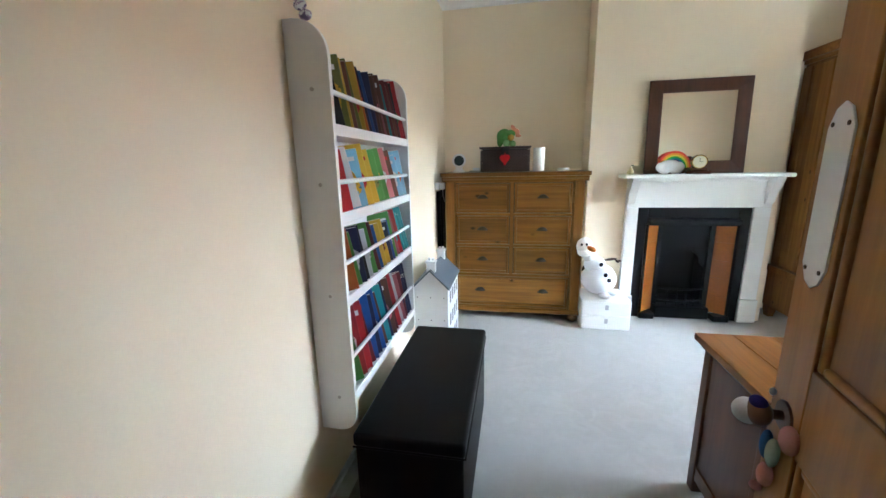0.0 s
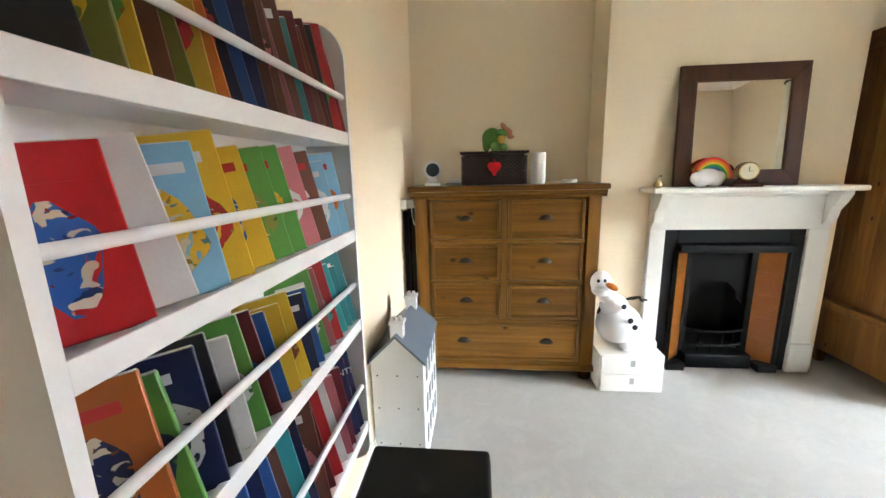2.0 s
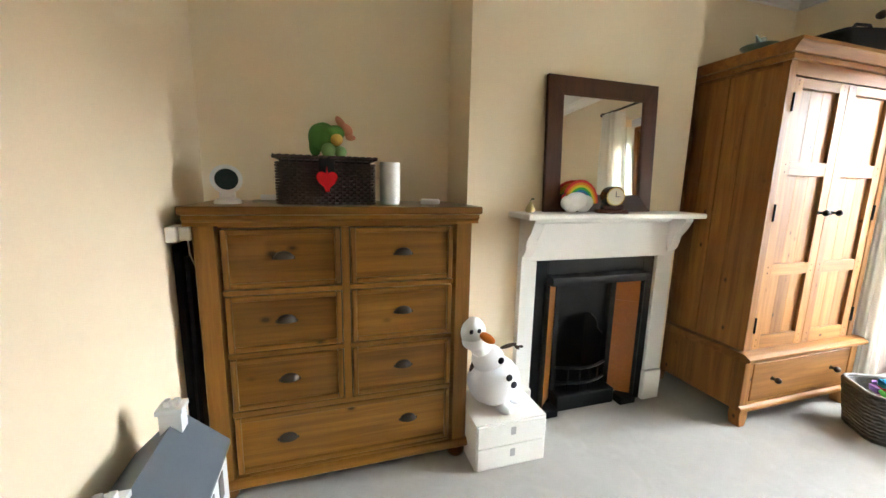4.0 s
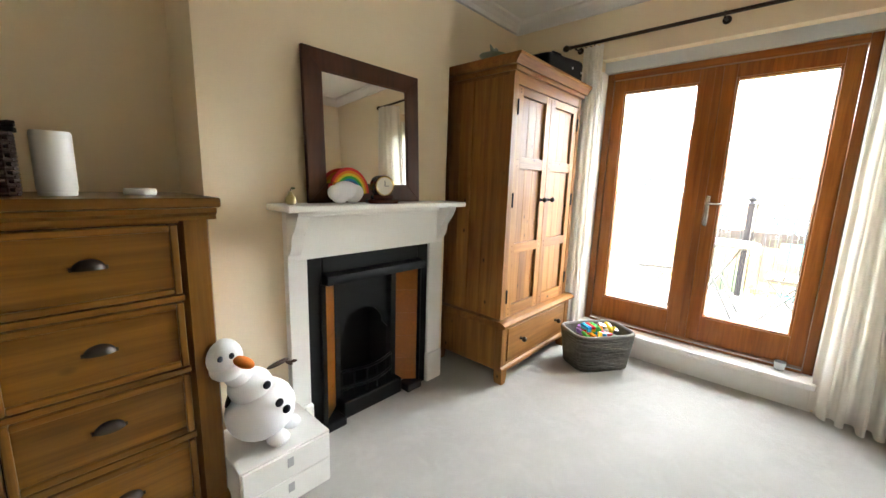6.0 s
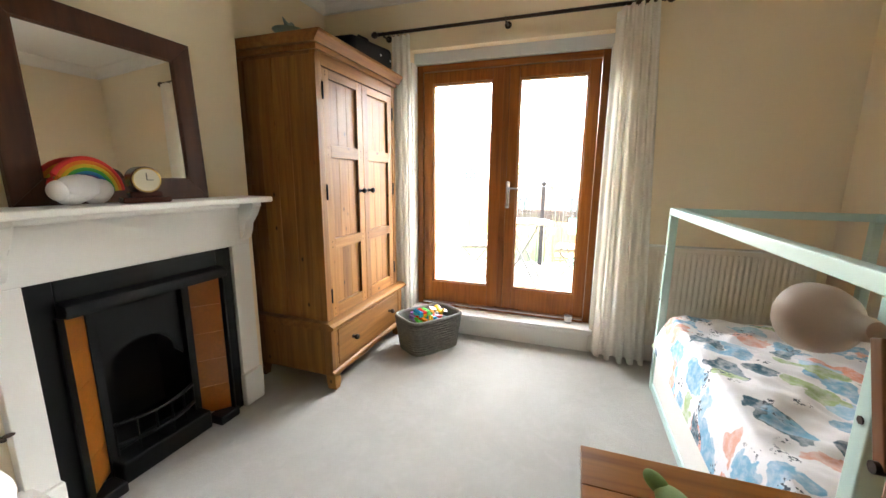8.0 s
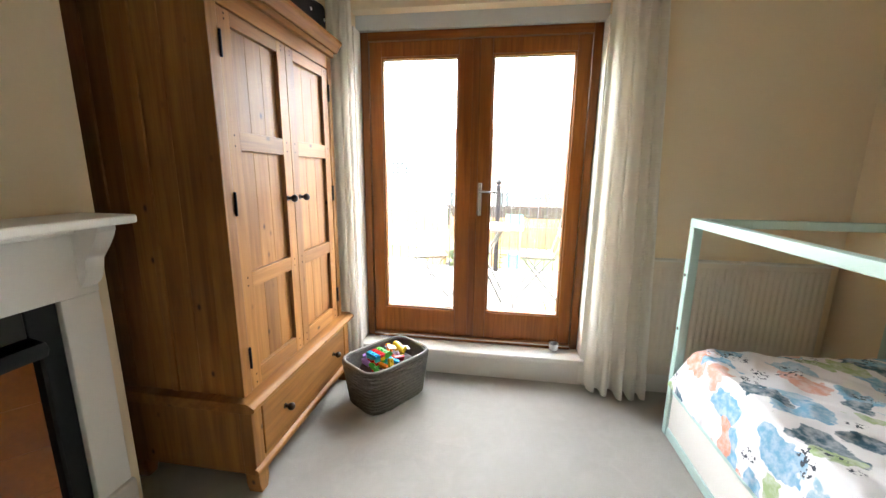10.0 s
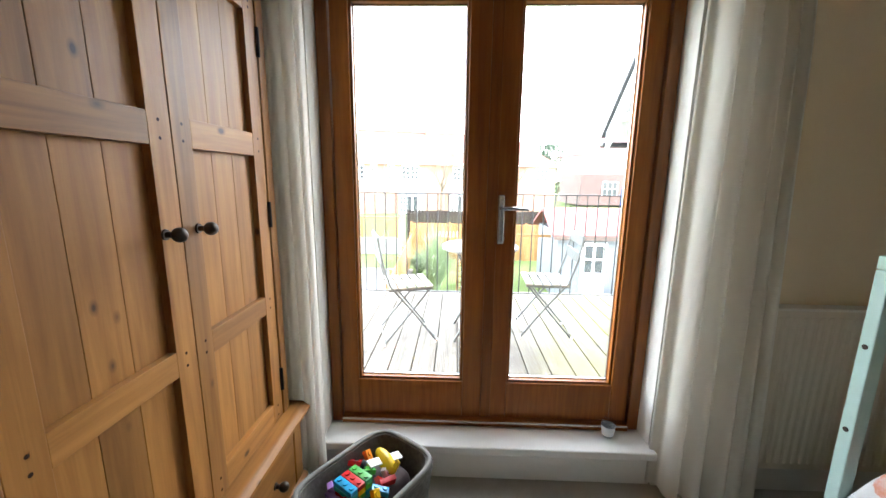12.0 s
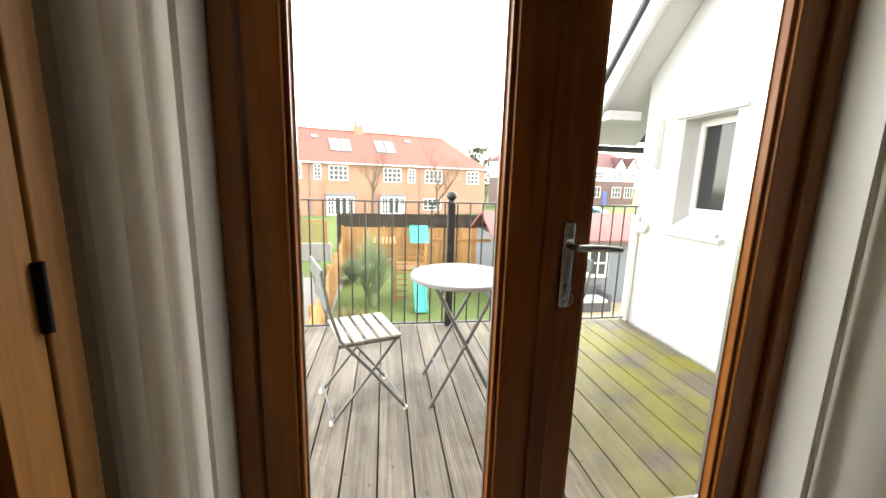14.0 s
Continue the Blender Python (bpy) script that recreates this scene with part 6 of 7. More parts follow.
# ---- neighbouring gable ----
def gable():
    g = thing("gabled_wing", "white roughcast gabled wing with a small recessed window", "building", (0, 0, 0))
    def roof(x):
        return 1.80 + (7.1 - x) * 0.956
    low = B()
    box(low, 4.44, 6.58, 0.75, 1.05, -2.7, 1.03)
    part("lower_wall", low, RENDER, g, "rough white render")
    up = B()
    prism(up, [(4.44, 1.03), (5.68, 1.03), (5.68, roof(5.68)), (4.44, roof(4.44))], "y", 0.75, 1.045)
    prism(up, [(6.13, 1.03), (6.58, 1.03), (6.58, roof(6.58)), (6.13, roof(6.13))], "y", 0.75, 1.045)
    prism(up, [(5.68, 1.91), (6.13, 1.91), (6.13, roof(6.13)), (5.68, roof(5.68))], "y", 0.75, 1.045)
    part("upper_wall", up, SMOOTHW, g)
    part("side_wall", boxed(6.3, 6.58, -6, 0.75, -2.7, 2.2), RENDER, g)
    bm = B()
    prism(bm, [(0.86, 1.03), (1.085, 1.03), (1.085, 1.06), (0.86, 1.2)], "x", 5.68, 6.13)
    box(bm, 5.62, 6.2, 1.046, 1.10, 1.015, 1.05, 0.006)
    part("sill", bm, SMOOTHW, g)
    part("hood_mould", boxed(5.6, 6.2, 1.046, 1.07, 1.92, 1.95, bevel=0.005), SMOOTHW, g)
    w = part("window", box(box(box(boxed(5.68, 5.72, 0.86, 0.9, 1.18, 1.91), 6.09, 6.13, 0.86, 0.9, 1.18, 1.91), 5.72, 6.09, 0.86, 0.9, 1.18, 1.23), 5.72, 6.09, 0.86, 0.9, 1.86, 1.91), PLASTIC, g, "white window frame")
    part("pane", boxed(5.72, 6.09, 0.872, 0.88, 1.23, 1.86), paint("dark_window_glass", (0.03, 0.033, 0.036), 0.08, 0.1, 3, 50, 0), w, "dark window glass", smooth=False)
    bm = B()
    prism(bm, [(7.12, 1.70), (7.12, 1.90), (4.44, roof(4.44) + 0.09), (4.44, roof(4.44) - 0.11)], "y", 1.36, 1.40)
    part("bargeboard", bm, SMOOTHW, g, "broad white bargeboard")
    bm = B()
    prism(bm, [(7.12, 1.80), (4.44, roof(4.44)), (4.44, roof(4.44) + 0.02), (7.12, 1.82)], "y", 0.75, 1.36)
    part("soffit", bm, SMOOTHW, g)
    for x in (6.75, 5.9):
        part("purlin_end", boxed(x - 0.09, x + 0.09, 1.05, 1.36, roof(x) - 0.16, roof(x) - 0.08, bevel=0.005), SMOOTHW, g)
    bm = B()
    prism(bm, [(7.2, 1.85), (7.2, 1.885), (4.44, roof(4.44) + 0.20), (4.44, roof(4.44) + 0.10)], "y", -6, 1.43)
    part("roof", bm, paint("dark_grey_slate", (0.06, 0.065, 0.075), 0.6, 0.15, 3, 40, 0.3), g)
    bm = boxed(7.14, 7.26, -6, 1.42, 1.74, 1.80, bevel=0.02)
    part("gutter", bm, RAILIRON, g)
    part("bracket", boxed(6.35, 6.40, 1.046, 1.10, 1.55, 1.95, bevel=0.005), SMOOTHW, g)
    bm = B()
    ball(bm, (6.42, 1.09, 1.03), 0.05, (1, 0.8, 1), 16, 10)
    part("wall_lamp", bm, PLASTIC, g, "round white wall lamp")


gable()


# ---- gardens ----
def grass():
    m, nt, b = nodes_of("garden_grass")
    v = coords(nt)
    a, c = noise_tex(nt, v, 0.35, 5, 0.6), noise_tex(nt, v, 14, 4, 0.7)
    col = mixed(nt, a, (0.055, 0.09, 0.018), (0.10, 0.145, 0.035))
    col = mixed(nt, ramp(nt, c, [(0.4, (0, 0, 0)), (0.7, (0.5, 0.5, 0.5))]), col, (0.13, 0.18, 0.05))
    link(nt, col, b.inputs["Base Color"])
    b.inputs["Roughness"].default_value = 1.0
    bump(nt, b, c, 0.8, 0.05)
    return m


GZ = -2.7
setting("ground", boxed(-150, 900, -600, 600, GZ - 0.3, GZ), grass(), "green lawns and gardens below the balcony", "ground")
FENCEW = timber("orange_fence_board", (0.34, 0.19, 0.075), (0.22, 0.11, 0.04), (14, 14, 1.4), 3, 0.8, 0)
FENCED = timber("dark_creosoted_board", (0.035, 0.024, 0.02), (0.02, 0.014, 0.012), (14, 14, 1.4), 3, 0.85, 0)
SLABS = paint("grey_paving", (0.22, 0.21, 0.20), 0.9, 0.2, 1.5, 20, 0.3)
setting("pavement", boxed(8.0, 19.0, 4.95, 13.5, GZ, GZ + 0.04), SLABS, "grey paved patio of the next garden", "pavement")
setting("road", boxed(46, 54, -70, -8, GZ, GZ + 0.03), paint("grey_asphalt", (0.09, 0.088, 0.085), 0.95, 0.2, 0.8, 10, 0.3), "grey asphalt road beyond the gardens", "road")
setting("patio", boxed(10.5, 15.15, -7.0, -0.9, GZ, GZ + 0.035), paint("sandy_paving", (0.3, 0.25, 0.16), 0.9, 0.2, 1.2, 14, 0.3), "sandy paved patio before the garden building", "pavement")


def fence(p, q, h, wood, label, step=0.15, posts=1.9):
    """A close-boarded fence from p to q."""
    p, q = Vector((*p, GZ)), Vector((*q, GZ))
    L = (q - p).length
    f = thing("garden_fence", label, "fence", p, math.degrees(math.atan2(q.y - p.y, q.x - p.x)), "garden fences")
    n = int(L / step)
    me = finish(boxed(0.004, step - 0.004, 0, 0.02, 0.03, h, bevel=0.003, seg=1), "fence_board", wood)
    for i in range(n):
        ob = new("fence_board", me)
        ob.parent, ob.location = f, (i * step, 0.004 * (i % 2), 0)
    mp = finish(boxed(-0.05, 0.05, 0.024, 0.12, 0, h + 0.06, bevel=0.004), "post", wood)
    for i in range(int(L / posts) + 1):
        ob = new("post", mp)
        ob.parent, ob.location = f, (min(L, i * posts), 0, 0)
    for z in (0.3, h - 0.25):
        part("arris_rail", boxed(0, L, 0.024, 0.07, z, z + 0.07), wood, f)
    return f


fence((21.2, 5.3), (21.2, -9), 1.85, FENCEW, "orange-brown close-boarded fence at the end of the lawn")
fence((25.5, 6.0), (26.5, -16), 2.1, FENCED, "dark creosoted timber fence behind the gardens", 0.2)
fence((9.5, 4.75), (21.0, 5.25), 1.35, FENCEW, "low orange-brown boundary fence beside the lawn")


def trellis():
    t = thing("trellis_fence", "orange timber trellis panels above a low wall", "trellis", (22.5, 6.2, GZ), 90)
    for i in range(3):
        x = i * 1.9
        part("post", boxed(x - 0.05, x + 0.05, -0.05, 0.05, 0, 2.0), FENCEW, t)
        bm = B()
        for k in range(-9, 19):
            a = x + k * 0.1
            for s in (1, -1):
                x0 = max(x + 0.05, min(x + 1.85, a))
                z0 = 0.9 + (x0 - a)
                x1 = max(x + 0.05, min(x + 1.85, a + 0.95))
                z1 = 0.9 + (x1 - a)
                if x1 - x0 > 0.05:
                    if s < 0:
                        z0, z1 = 2.75 - z0, 2.75 - z1
                    rod(bm, (x0, 0.01 * s, z0), (x1, 0.01 * s, z1), 0.012, seg=4)
        lat = part("lattice", bm, FENCEW, t)
        lat["kind"] = "stuff"
    part("low_wall", boxed(-0.2, 6.0, -0.15, 0.15, 0, 0.85), SLABS, t, "low grey block wall")
    part("cap_rail", boxed(-0.1, 5.8, -0.06, 0.06, 1.9, 2.0), FENCEW, t)


trellis()


def blades(name, label, at, n, h, spread, mat, seed, category="plant", width=0.02, droop=0.5):
    """A clump of long arching leaves."""
    r = random.Random(seed)
    bm = B()
    for i in range(n):
        a, s, hh = r.uniform(0, 6.283), r.uniform(0.15, 1), h * r.uniform(0.6, 1.1)
        dx, dy = math.cos(a), math.sin(a)
        prev = None
        for k in range(5):
            u = k / 4
            rad = spread * s * u ** 1.6
            z = hh * (u - droop * s * u ** 3)
            w = width * (1 - u * 0.9)
            c = Vector((dx * rad + 0.1 * dx, dy * rad + 0.1 * dy, max(0.0, z)))
            pair = (bm.verts.new(c + Vector((-dy * w, dx * w, 0))), bm.verts.new(c - Vector((-dy * w, dx * w, 0))))
            if prev:
                bm.faces.new((prev[0], prev[1], pair[1], pair[0]))
            prev = pair
    return solid(name, bm, mat, label, category, at, smooth=False)


PAMP = paint("pampas_leaf", (0.2, 0.26, 0.14), 0.8, 0.3, 3, 10, 0)
blades("pampas_grass", "large arching clump of pale green pampas grass", (15.4, 3.75, GZ), 900, 2.7, 1.0, PAMP, 5, "plant", 0.018)
SHRUB = paint("shrub_leaf", (0.06, 0.10, 0.03), 0.8, 0.35, 3, 10, 0)
BROWNSH = paint("winter_shrub", (0.16, 0.12, 0.06), 0.9, 0.3, 3, 10, 0)
blades("garden_shrub", "straggly brown winter border plants by the fence", (12.6, 4.2, GZ), 500, 1.0, 0.7, BROWNSH, 7, "plant", 0.02)
blades("garden_shrub", "straggly green border plants by the fence", (18.4, 4.6, GZ), 500, 1.1, 0.8, SHRUB, 9, "plant", 0.03)


def climbing_frame():
    c = thing("climbing_frame", "timber climbing frame with a teal roof and slide", "climbing frame", (16.2, 2.5, GZ), 0)
    TEAL_P = paint("teal_plastic", (0.02, 0.36, 0.30), 0.4, 0.08, 3, 40, 0)
    for x in (-0.55, 0.55):
        for y in (-0.5, 0.5):
            part("post", boxed(x - 0.045, x + 0.045, y - 0.045, y + 0.045, 0, 2.1, bevel=0.006), FENCEW, c)
    part("platform", boxed(-0.6, 0.6, -0.55, 0.55, 1.1, 1.16), FENCEW, c)
    for z in (1.3, 1.5, 1.7):
        part("guard_rail", boxed(-0.58, -0.55, -0.5, 0.5, z, z + 0.09), FENCEW, c)
        part("guard_rail", boxed(-0.5, 0.5, 0.52, 0.55, z, z + 0.09), FENCEW, c)
    for k in range(5):
        part("ladder_rung", boxed(-0.62, -0.58, 0.1, 0.5, 0.2 + 0.2 * k, 0.25 + 0.2 * k), FENCEW, c)
    bm = B()
    prism(bm, [(-0.62, 2.05), (0.0, 2.56), (0.03, 2.56), (-0.58, 2.05)], "y", -0.6, 0.02)
    prism(bm, [(0.62, 2.05), (0.0, 2.56), (-0.03, 2.56), (0.58, 2.05)], "y", -0.6, 0.02)
    part("roof", bm, TEAL_P, c, "teal canvas roof")
    bm = B()
    prism(bm, [(-0.6, 1.14), (-0.62, 1.12), (-1.5, 0.1), (-1.75, 0.06), (-1.75, 0.09), (-1.48, 0.15)], "y", -0.45, -0.1)
    for y in (-0.46, -0.1):
        prism(bm, [(-0.6, 1.25), (-0.62, 1.12), (-1.5, 0.1), (-1.75, 0.06), (-1.75, 0.18), (-1.46, 0.26)], "y", y - 0.02, y + 0.02)
    part("slide", bm, TEAL_P, c, "teal plastic slide")
    part("swing_beam", boxed(-0.05, 0.05, -3.0, -0.5, 2.0, 2.1), FENCEW, c)
    for s in (-0.45, 0.45):
        part("swing_leg", rod(B(), (s, -3.05, 0), (0, -2.9, 2.05), 0.045, seg=8), FENCEW, c)
    for i in range(6):
        part("roof_bar", boxed(-0.9, 0.5, 0.5 + i * 0.13, 0.56 + i * 0.13, 2.02, 2.08), FENCEW, c)


climbing_frame()


def far_window(parent, u0, u1, z0, z1, cols, rows, y=0.0, frame_w=0.09):
    bm = B()
    for a, b, c, d in ((u0, u0 + frame_w, z0, z1), (u1 - frame_w, u1, z0, z1), (u0 + frame_w, u1 - frame_w, z0, z0 + frame_w), (u0 + frame_w, u1 - frame_w, z1 - frame_w, z1)):
        box(bm, a, b, y - 0.06, y + 0.02, c, d)
    for i in range(1, cols):
        x = u0 + (u1 - u0) * i / cols
        box(bm, x - 0.04, x + 0.04, y - 0.04, y + 0.02, z0 + frame_w, z1 - frame_w)
    for j in range(1, rows):
        z = z0 + (z1 - z0) * j / rows
        box(bm, u0 + frame_w, u1 - frame_w, y - 0.035, y + 0.02, z - 0.03, z + 0.03)
    w = part("window", bm, PLASTIC, parent, "white small-paned window", smooth=False)
    part("pane", boxed(u0 + frame_w, u1 - frame_w, y - 0.02, y - 0.01, z0 + frame_w, z1 - frame_w), FARGLASS, w, smooth=False)
    return w


FARGLASS = paint("dark_far_glass", (0.05, 0.055, 0.06), 0.1, 0.3, 0.8, 5, 0)
REDBRICK = masonry("red_brick", (0.36, 0.165, 0.105), (0.29, 0.125, 0.08), (0.35, 0.27, 0.2), 1.0)
REDTILE = masonry("red_roof_tile", (0.30, 0.10, 0.075), (0.23, 0.075, 0.06), (0.13, 0.055, 0.045), 1.0, 0.2, 0.12, 0.012)
PURTILE = masonry("plum_roof_tile", (0.15, 0.06, 0.06), (0.11, 0.045, 0.045), (0.06, 0.03, 0.03), 1.0, 0.25, 0.15, 0.012)
PLUMBRICK = masonry("plum_brick", (0.13, 0.07, 0.06), (0.1, 0.052, 0.045), (0.16, 0.13, 0.12), 1.0)
LEADG = paint("lead_grey", (0.15, 0.17, 0.19), 0.6, 0.1, 2, 10, 0)


def terrace():
    h = thing("terraced_house", "long red brick terrace with a red tiled roof and skylights", "house", (45, 12.1, 0), -72.57)
    U0, U1, E = -12.0, 22.6, 3.0
    part("wall", boxed(U0, U1, 0, 8, GZ, E), REDBRICK, h, "red brick walls")
    bm = B()
    vs = [bm.verts.new(p) for p in ((U0, -0.4, E - 0.1), (U1 + 0.4, -0.4, E - 0.1), (U1 + 0.4, 8.4, E - 0.1), (U0, 8.4, E - 0.1), (U0, 4, 6.75), (18.3, 4, 6.75))]
    for f in ((0, 1, 5, 4), (1, 2, 5), (2, 3, 4, 5), (3, 0, 4), (0, 3, 2, 1)):
        bm.faces.new([vs[i] for i in f])
    rf = part("roof", bm, REDTILE, h, "hipped red tile roof", smooth=False)
    part("ridge", rod(B(), (U0, 4, 6.76), (18.3, 4, 6.76), 0.12, seg=8), REDTILE, h)
    part("gutter", boxed(U0, U1 + 0.4, -0.5, -0.38, E - 0.16, E - 0.04), PLASTIC, h)
    def slope(y):
        return E - 0.1 + (y + 0.4) * (6.75 - E + 0.1) / 4.4
    for u0, u1, y0, y1, n in ((3.4, 5.8, 1.1, 2.75, 2), (8.6, 11.0, 1.2, 2.85, 2), (12.6, 13.4, 2.9, 3.35, 1), (1.6, 2.4, 2.7, 3.1, 1)):
        for k in range(n):
            a, b = u0 + (u1 - u0) * k / n, u0 + (u1 - u0) * (k + 1) / n - 0.06
            bm = B()
            prism(bm, [(y0, slope(y0)), (y1, slope(y1)), (y1 - 0.06, slope(y1) + 0.08), (y0 - 0.06, slope(y0) + 0.08)], "x", a, b)
            s = part("skylight", bm, LEADG, h, "roof skylight")
            bm = B()
            prism(bm, [(y0 + 0.05, slope(y0 + 0.05) + 0.1), (y1 - 0.15, slope(y1 - 0.15) + 0.1), (y1 - 0.15, slope(y1 - 0.15) + 0.085), (y0 + 0.05, slope(y0 + 0.05) + 0.085)], "x", a + 0.08, b - 0.08)
            # pale base colour paints the sky's reflection into the glass
            part("pane", bm, paint("skylight_glass_sky_reflection", (0.6, 0.65, 0.7), 0.05, 0.05, 2, 5, 0), s, smooth=False)
    for u0, u1, z0, z1, c, r in ((-9.5, -7.5, 1.1, 2.65, 3, 3), (-5.5, -4.7, 1.1, 2.7, 2, 4), (-3.2, -1.2, 1.1, 2.65, 4, 3), (-0.5, 0.2, 1.2, 2.75, 2, 4), (1.38, 2.15, 1.14, 2.75, 2, 4), (2.95, 4.98, 1.10, 2.66, 4, 3), (8.98, 11.09, 1.03, 2.62, 4, 3), (11.98, 12.87, 1.0, 2.6, 2, 4), (14.14, 16.38, 1.0, 2.6, 4, 3), (19.86, 21.6, 1.04, 2.62, 3, 3), (13.96, 16.35, -2.2, -0.8, 4, 3)):
        far_window(h, u0, u1, z0, z1, c, r)
    for u0, u1 in ((2.61, 5.5), (8.64, 11.49)):
        part("bay_roof", boxed(u0 - 0.15, u1 + 0.15, -0.6, -0.001, -0.62, -0.35), LEADG, h, "grey bay roof")
        part("bay", boxed(u0, u1, -0.45, -0.001, GZ, -0.62), PLASTIC, h)
        for a, b in ((u0 + 0.05, u0 + 0.75), (u0 + 0.8, u0 + 1.45), (u0 + 1.5, u0 + 2.1), (u0 + 2.15, u1 - 0.05)):
            far_window(h, a, b, GZ + 0.15, -0.68, 1 if 0.7 < a - u0 < 2.0 else 2, 1 if 0.7 < a - u0 < 2.0 else 4, -0.47, 0.07)
    for u in (7.1, -6.0):
        ch = part("chimney", boxed(u - 0.55, u + 0.55, 3.6, 4.4, 6.2, 7.4), REDBRICK, h, "brick chimney stack")
        for k in (-0.28, 0.25):
            part("chimney_pot", lathe(B(), [(0.14, 7.4), (0.16, 7.45), (0.12, 7.95), (0.15, 8.05), (0.11, 8.05)], (u + k, 4, 0), 12), paint("terracotta", (0.36, 0.13, 0.07), 0.8), ch)
    for u in (1.0, 7.9, 13.5):
        part("downpipe", rod(B(), (u, -0.08, GZ), (u, -0.08, E - 0.1), 0.05, seg=8), LEADG, h)


terrace()


def villa(at, turn, label):
    h = thing("semi_detached_house", label, "house", at, turn)
    WREN = paint("white_far_render", (0.72, 0.70, 0.68), 0.9, 0.05, 1, 8, 0)
    part("lower_wall", boxed(0, 14, 0, 8, -3.0, 1.6), PLUMBRICK, h)
    part("upper_wall", boxed(-0.02, 14.02, -0.02, 8, 1.6, 4.4), WREN, h)
    bm = B()
    vs = [bm.verts.new(p) for p in ((-0.5, -0.5, 4.3), (14.5, -0.5, 4.3), (14.5, 8.5, 4.3), (-0.5, 8.5, 4.3), (3.5, 4, 7.4), (10.5, 4, 7.4))]
    for f in ((0, 1, 5, 4), (1, 2, 5), (2, 3, 4, 5), (3, 0, 4), (0, 3, 2, 1)):
        bm.faces.new([vs[i] for i in f])
    part("roof", bm, PURTILE, h, smooth=False)
    for x in (8.2, 11.2):
        bm = B()
        prism(bm, [(x, 4.2), (x + 2.6, 4.2), (x + 1.3, 6.0)], "y", -0.6, 3)
        part("gable", bm, WREN, h)
        bm = B()
        prism(bm, [(x - 0.2, 4.1), (x + 1.3, 6.2), (x + 2.8, 4.1), (x + 2.8, 4.3), (x + 1.3, 6.4), (x - 0.2, 4.3)], "y", -0.8, 3.5)
        part("gable_roof", bm, PURTILE, h)
    for u0, u1, z0, z1 in ((4.0, 5.8, 2.0, 3.4), (8.6, 10.4, 2.0, 3.4), (11.6, 13.4, 2.0, 3.4), (3.2, 5.6, -1.6, 0.5), (8.4, 10.6, -1.6, 0.5), (11.5, 13.6, -1.6, 0.5)):
        far_window(h, u0, u1, z0, z1, 3, 2, -0.06)
    part("front_door", boxed(6.3, 7.3, -0.06, 0.02, -3, -0.4), paint("blue_far_door", (0.04, 0.08, 0.35), 0.5), h)


villa((60, -15.5, 0.6), -83, "white rendered semi-detached house with a plum tiled roof")
villa((72, -33, 0.6), -80, "white rendered semi-detached house farther down the road")


def garden_shed():
    s = thing("garden_room", "blue-grey garden building with a red roof and white windows", "shed", (15.2, -0.35, GZ), -90)
    BLUE_G = paint("blue_grey_cladding", (0.15, 0.165, 0.185), 0.7, 0.08, 2, 15, 0.1)
    part("wall", boxed(0, 6.5, 0, 3, 0, 2.3), BLUE_G, s)
    for k in range(11):
        part("cladding_board", boxed(-0.012, 6.512, -0.014, -0.001, 0.02 + k * 0.205, 0.21 + k * 0.205, bevel=0.004), BLUE_G, s)
    bm = B()
    prism(bm, [(-0.25, 2.2), (1.5, 2.95), (3.25, 2.2), (3.25, 2.27), (1.5, 3.05), (-0.25, 2.27)], "x", -0.25, 6.75)
    part("roof", bm, paint("red_felt_roof", (0.24, 0.075, 0.07), 0.85, 0.15, 2, 20, 0.2), s)
    part("fascia", boxed(-0.2, 6.7, -0.27, -0.24, 2.1, 2.24), paint("brown_fascia", (0.10, 0.07, 0.06), 0.7), s)
    far_window(s, 0.8, 1.62, 0.86, 2.0, 2, 2, -0.03, 0.1)
    far_window(s, 3.15, 3.95, 0.95, 1.95, 2, 2, -0.03, 0.1)
    part("door", boxed(0.8, 1.62, -0.05, -0.015, 0.05, 0.855, bevel=0.01), PLASTIC, s, "white half-glazed door")


garden_shed()


def garden_sofa(at, turn):
    g = thing("garden_sofa", "grey rattan garden sofa with pale cushions on the patio", "sofa", (at[0], at[1], GZ + 0.036), turn)
    RATTAN = paint("grey_rattan", (0.07, 0.07, 0.075), 0.8, 0.3, 12, 60, 0.4)
    PALE = cloth("pale_grey_cushion", (0.4, 0.4, 0.4))
    part("base", boxed(-0.75, 0.75, -0.38, 0.38, 0, 0.3, bevel=0.03), RATTAN, g)
    part("backrest", boxed(-0.75, 0.75, 0.24, 0.38, 0.3, 0.72, bevel=0.04), RATTAN, g)
    for x in (-0.75, 0.61):
        part("arm", boxed(x, x + 0.14, -0.38, 0.24, 0.3, 0.56, bevel=0.03), RATTAN, g)
    for x in (-0.6, 0.005):
        part("seat_cushion", boxed(x, x + 0.595, -0.4, 0.22, 0.301, 0.42, bevel=0.03, seg=3), PALE, g, "pale grey cushion")


garden_sofa((14.55, -3.2), -90)


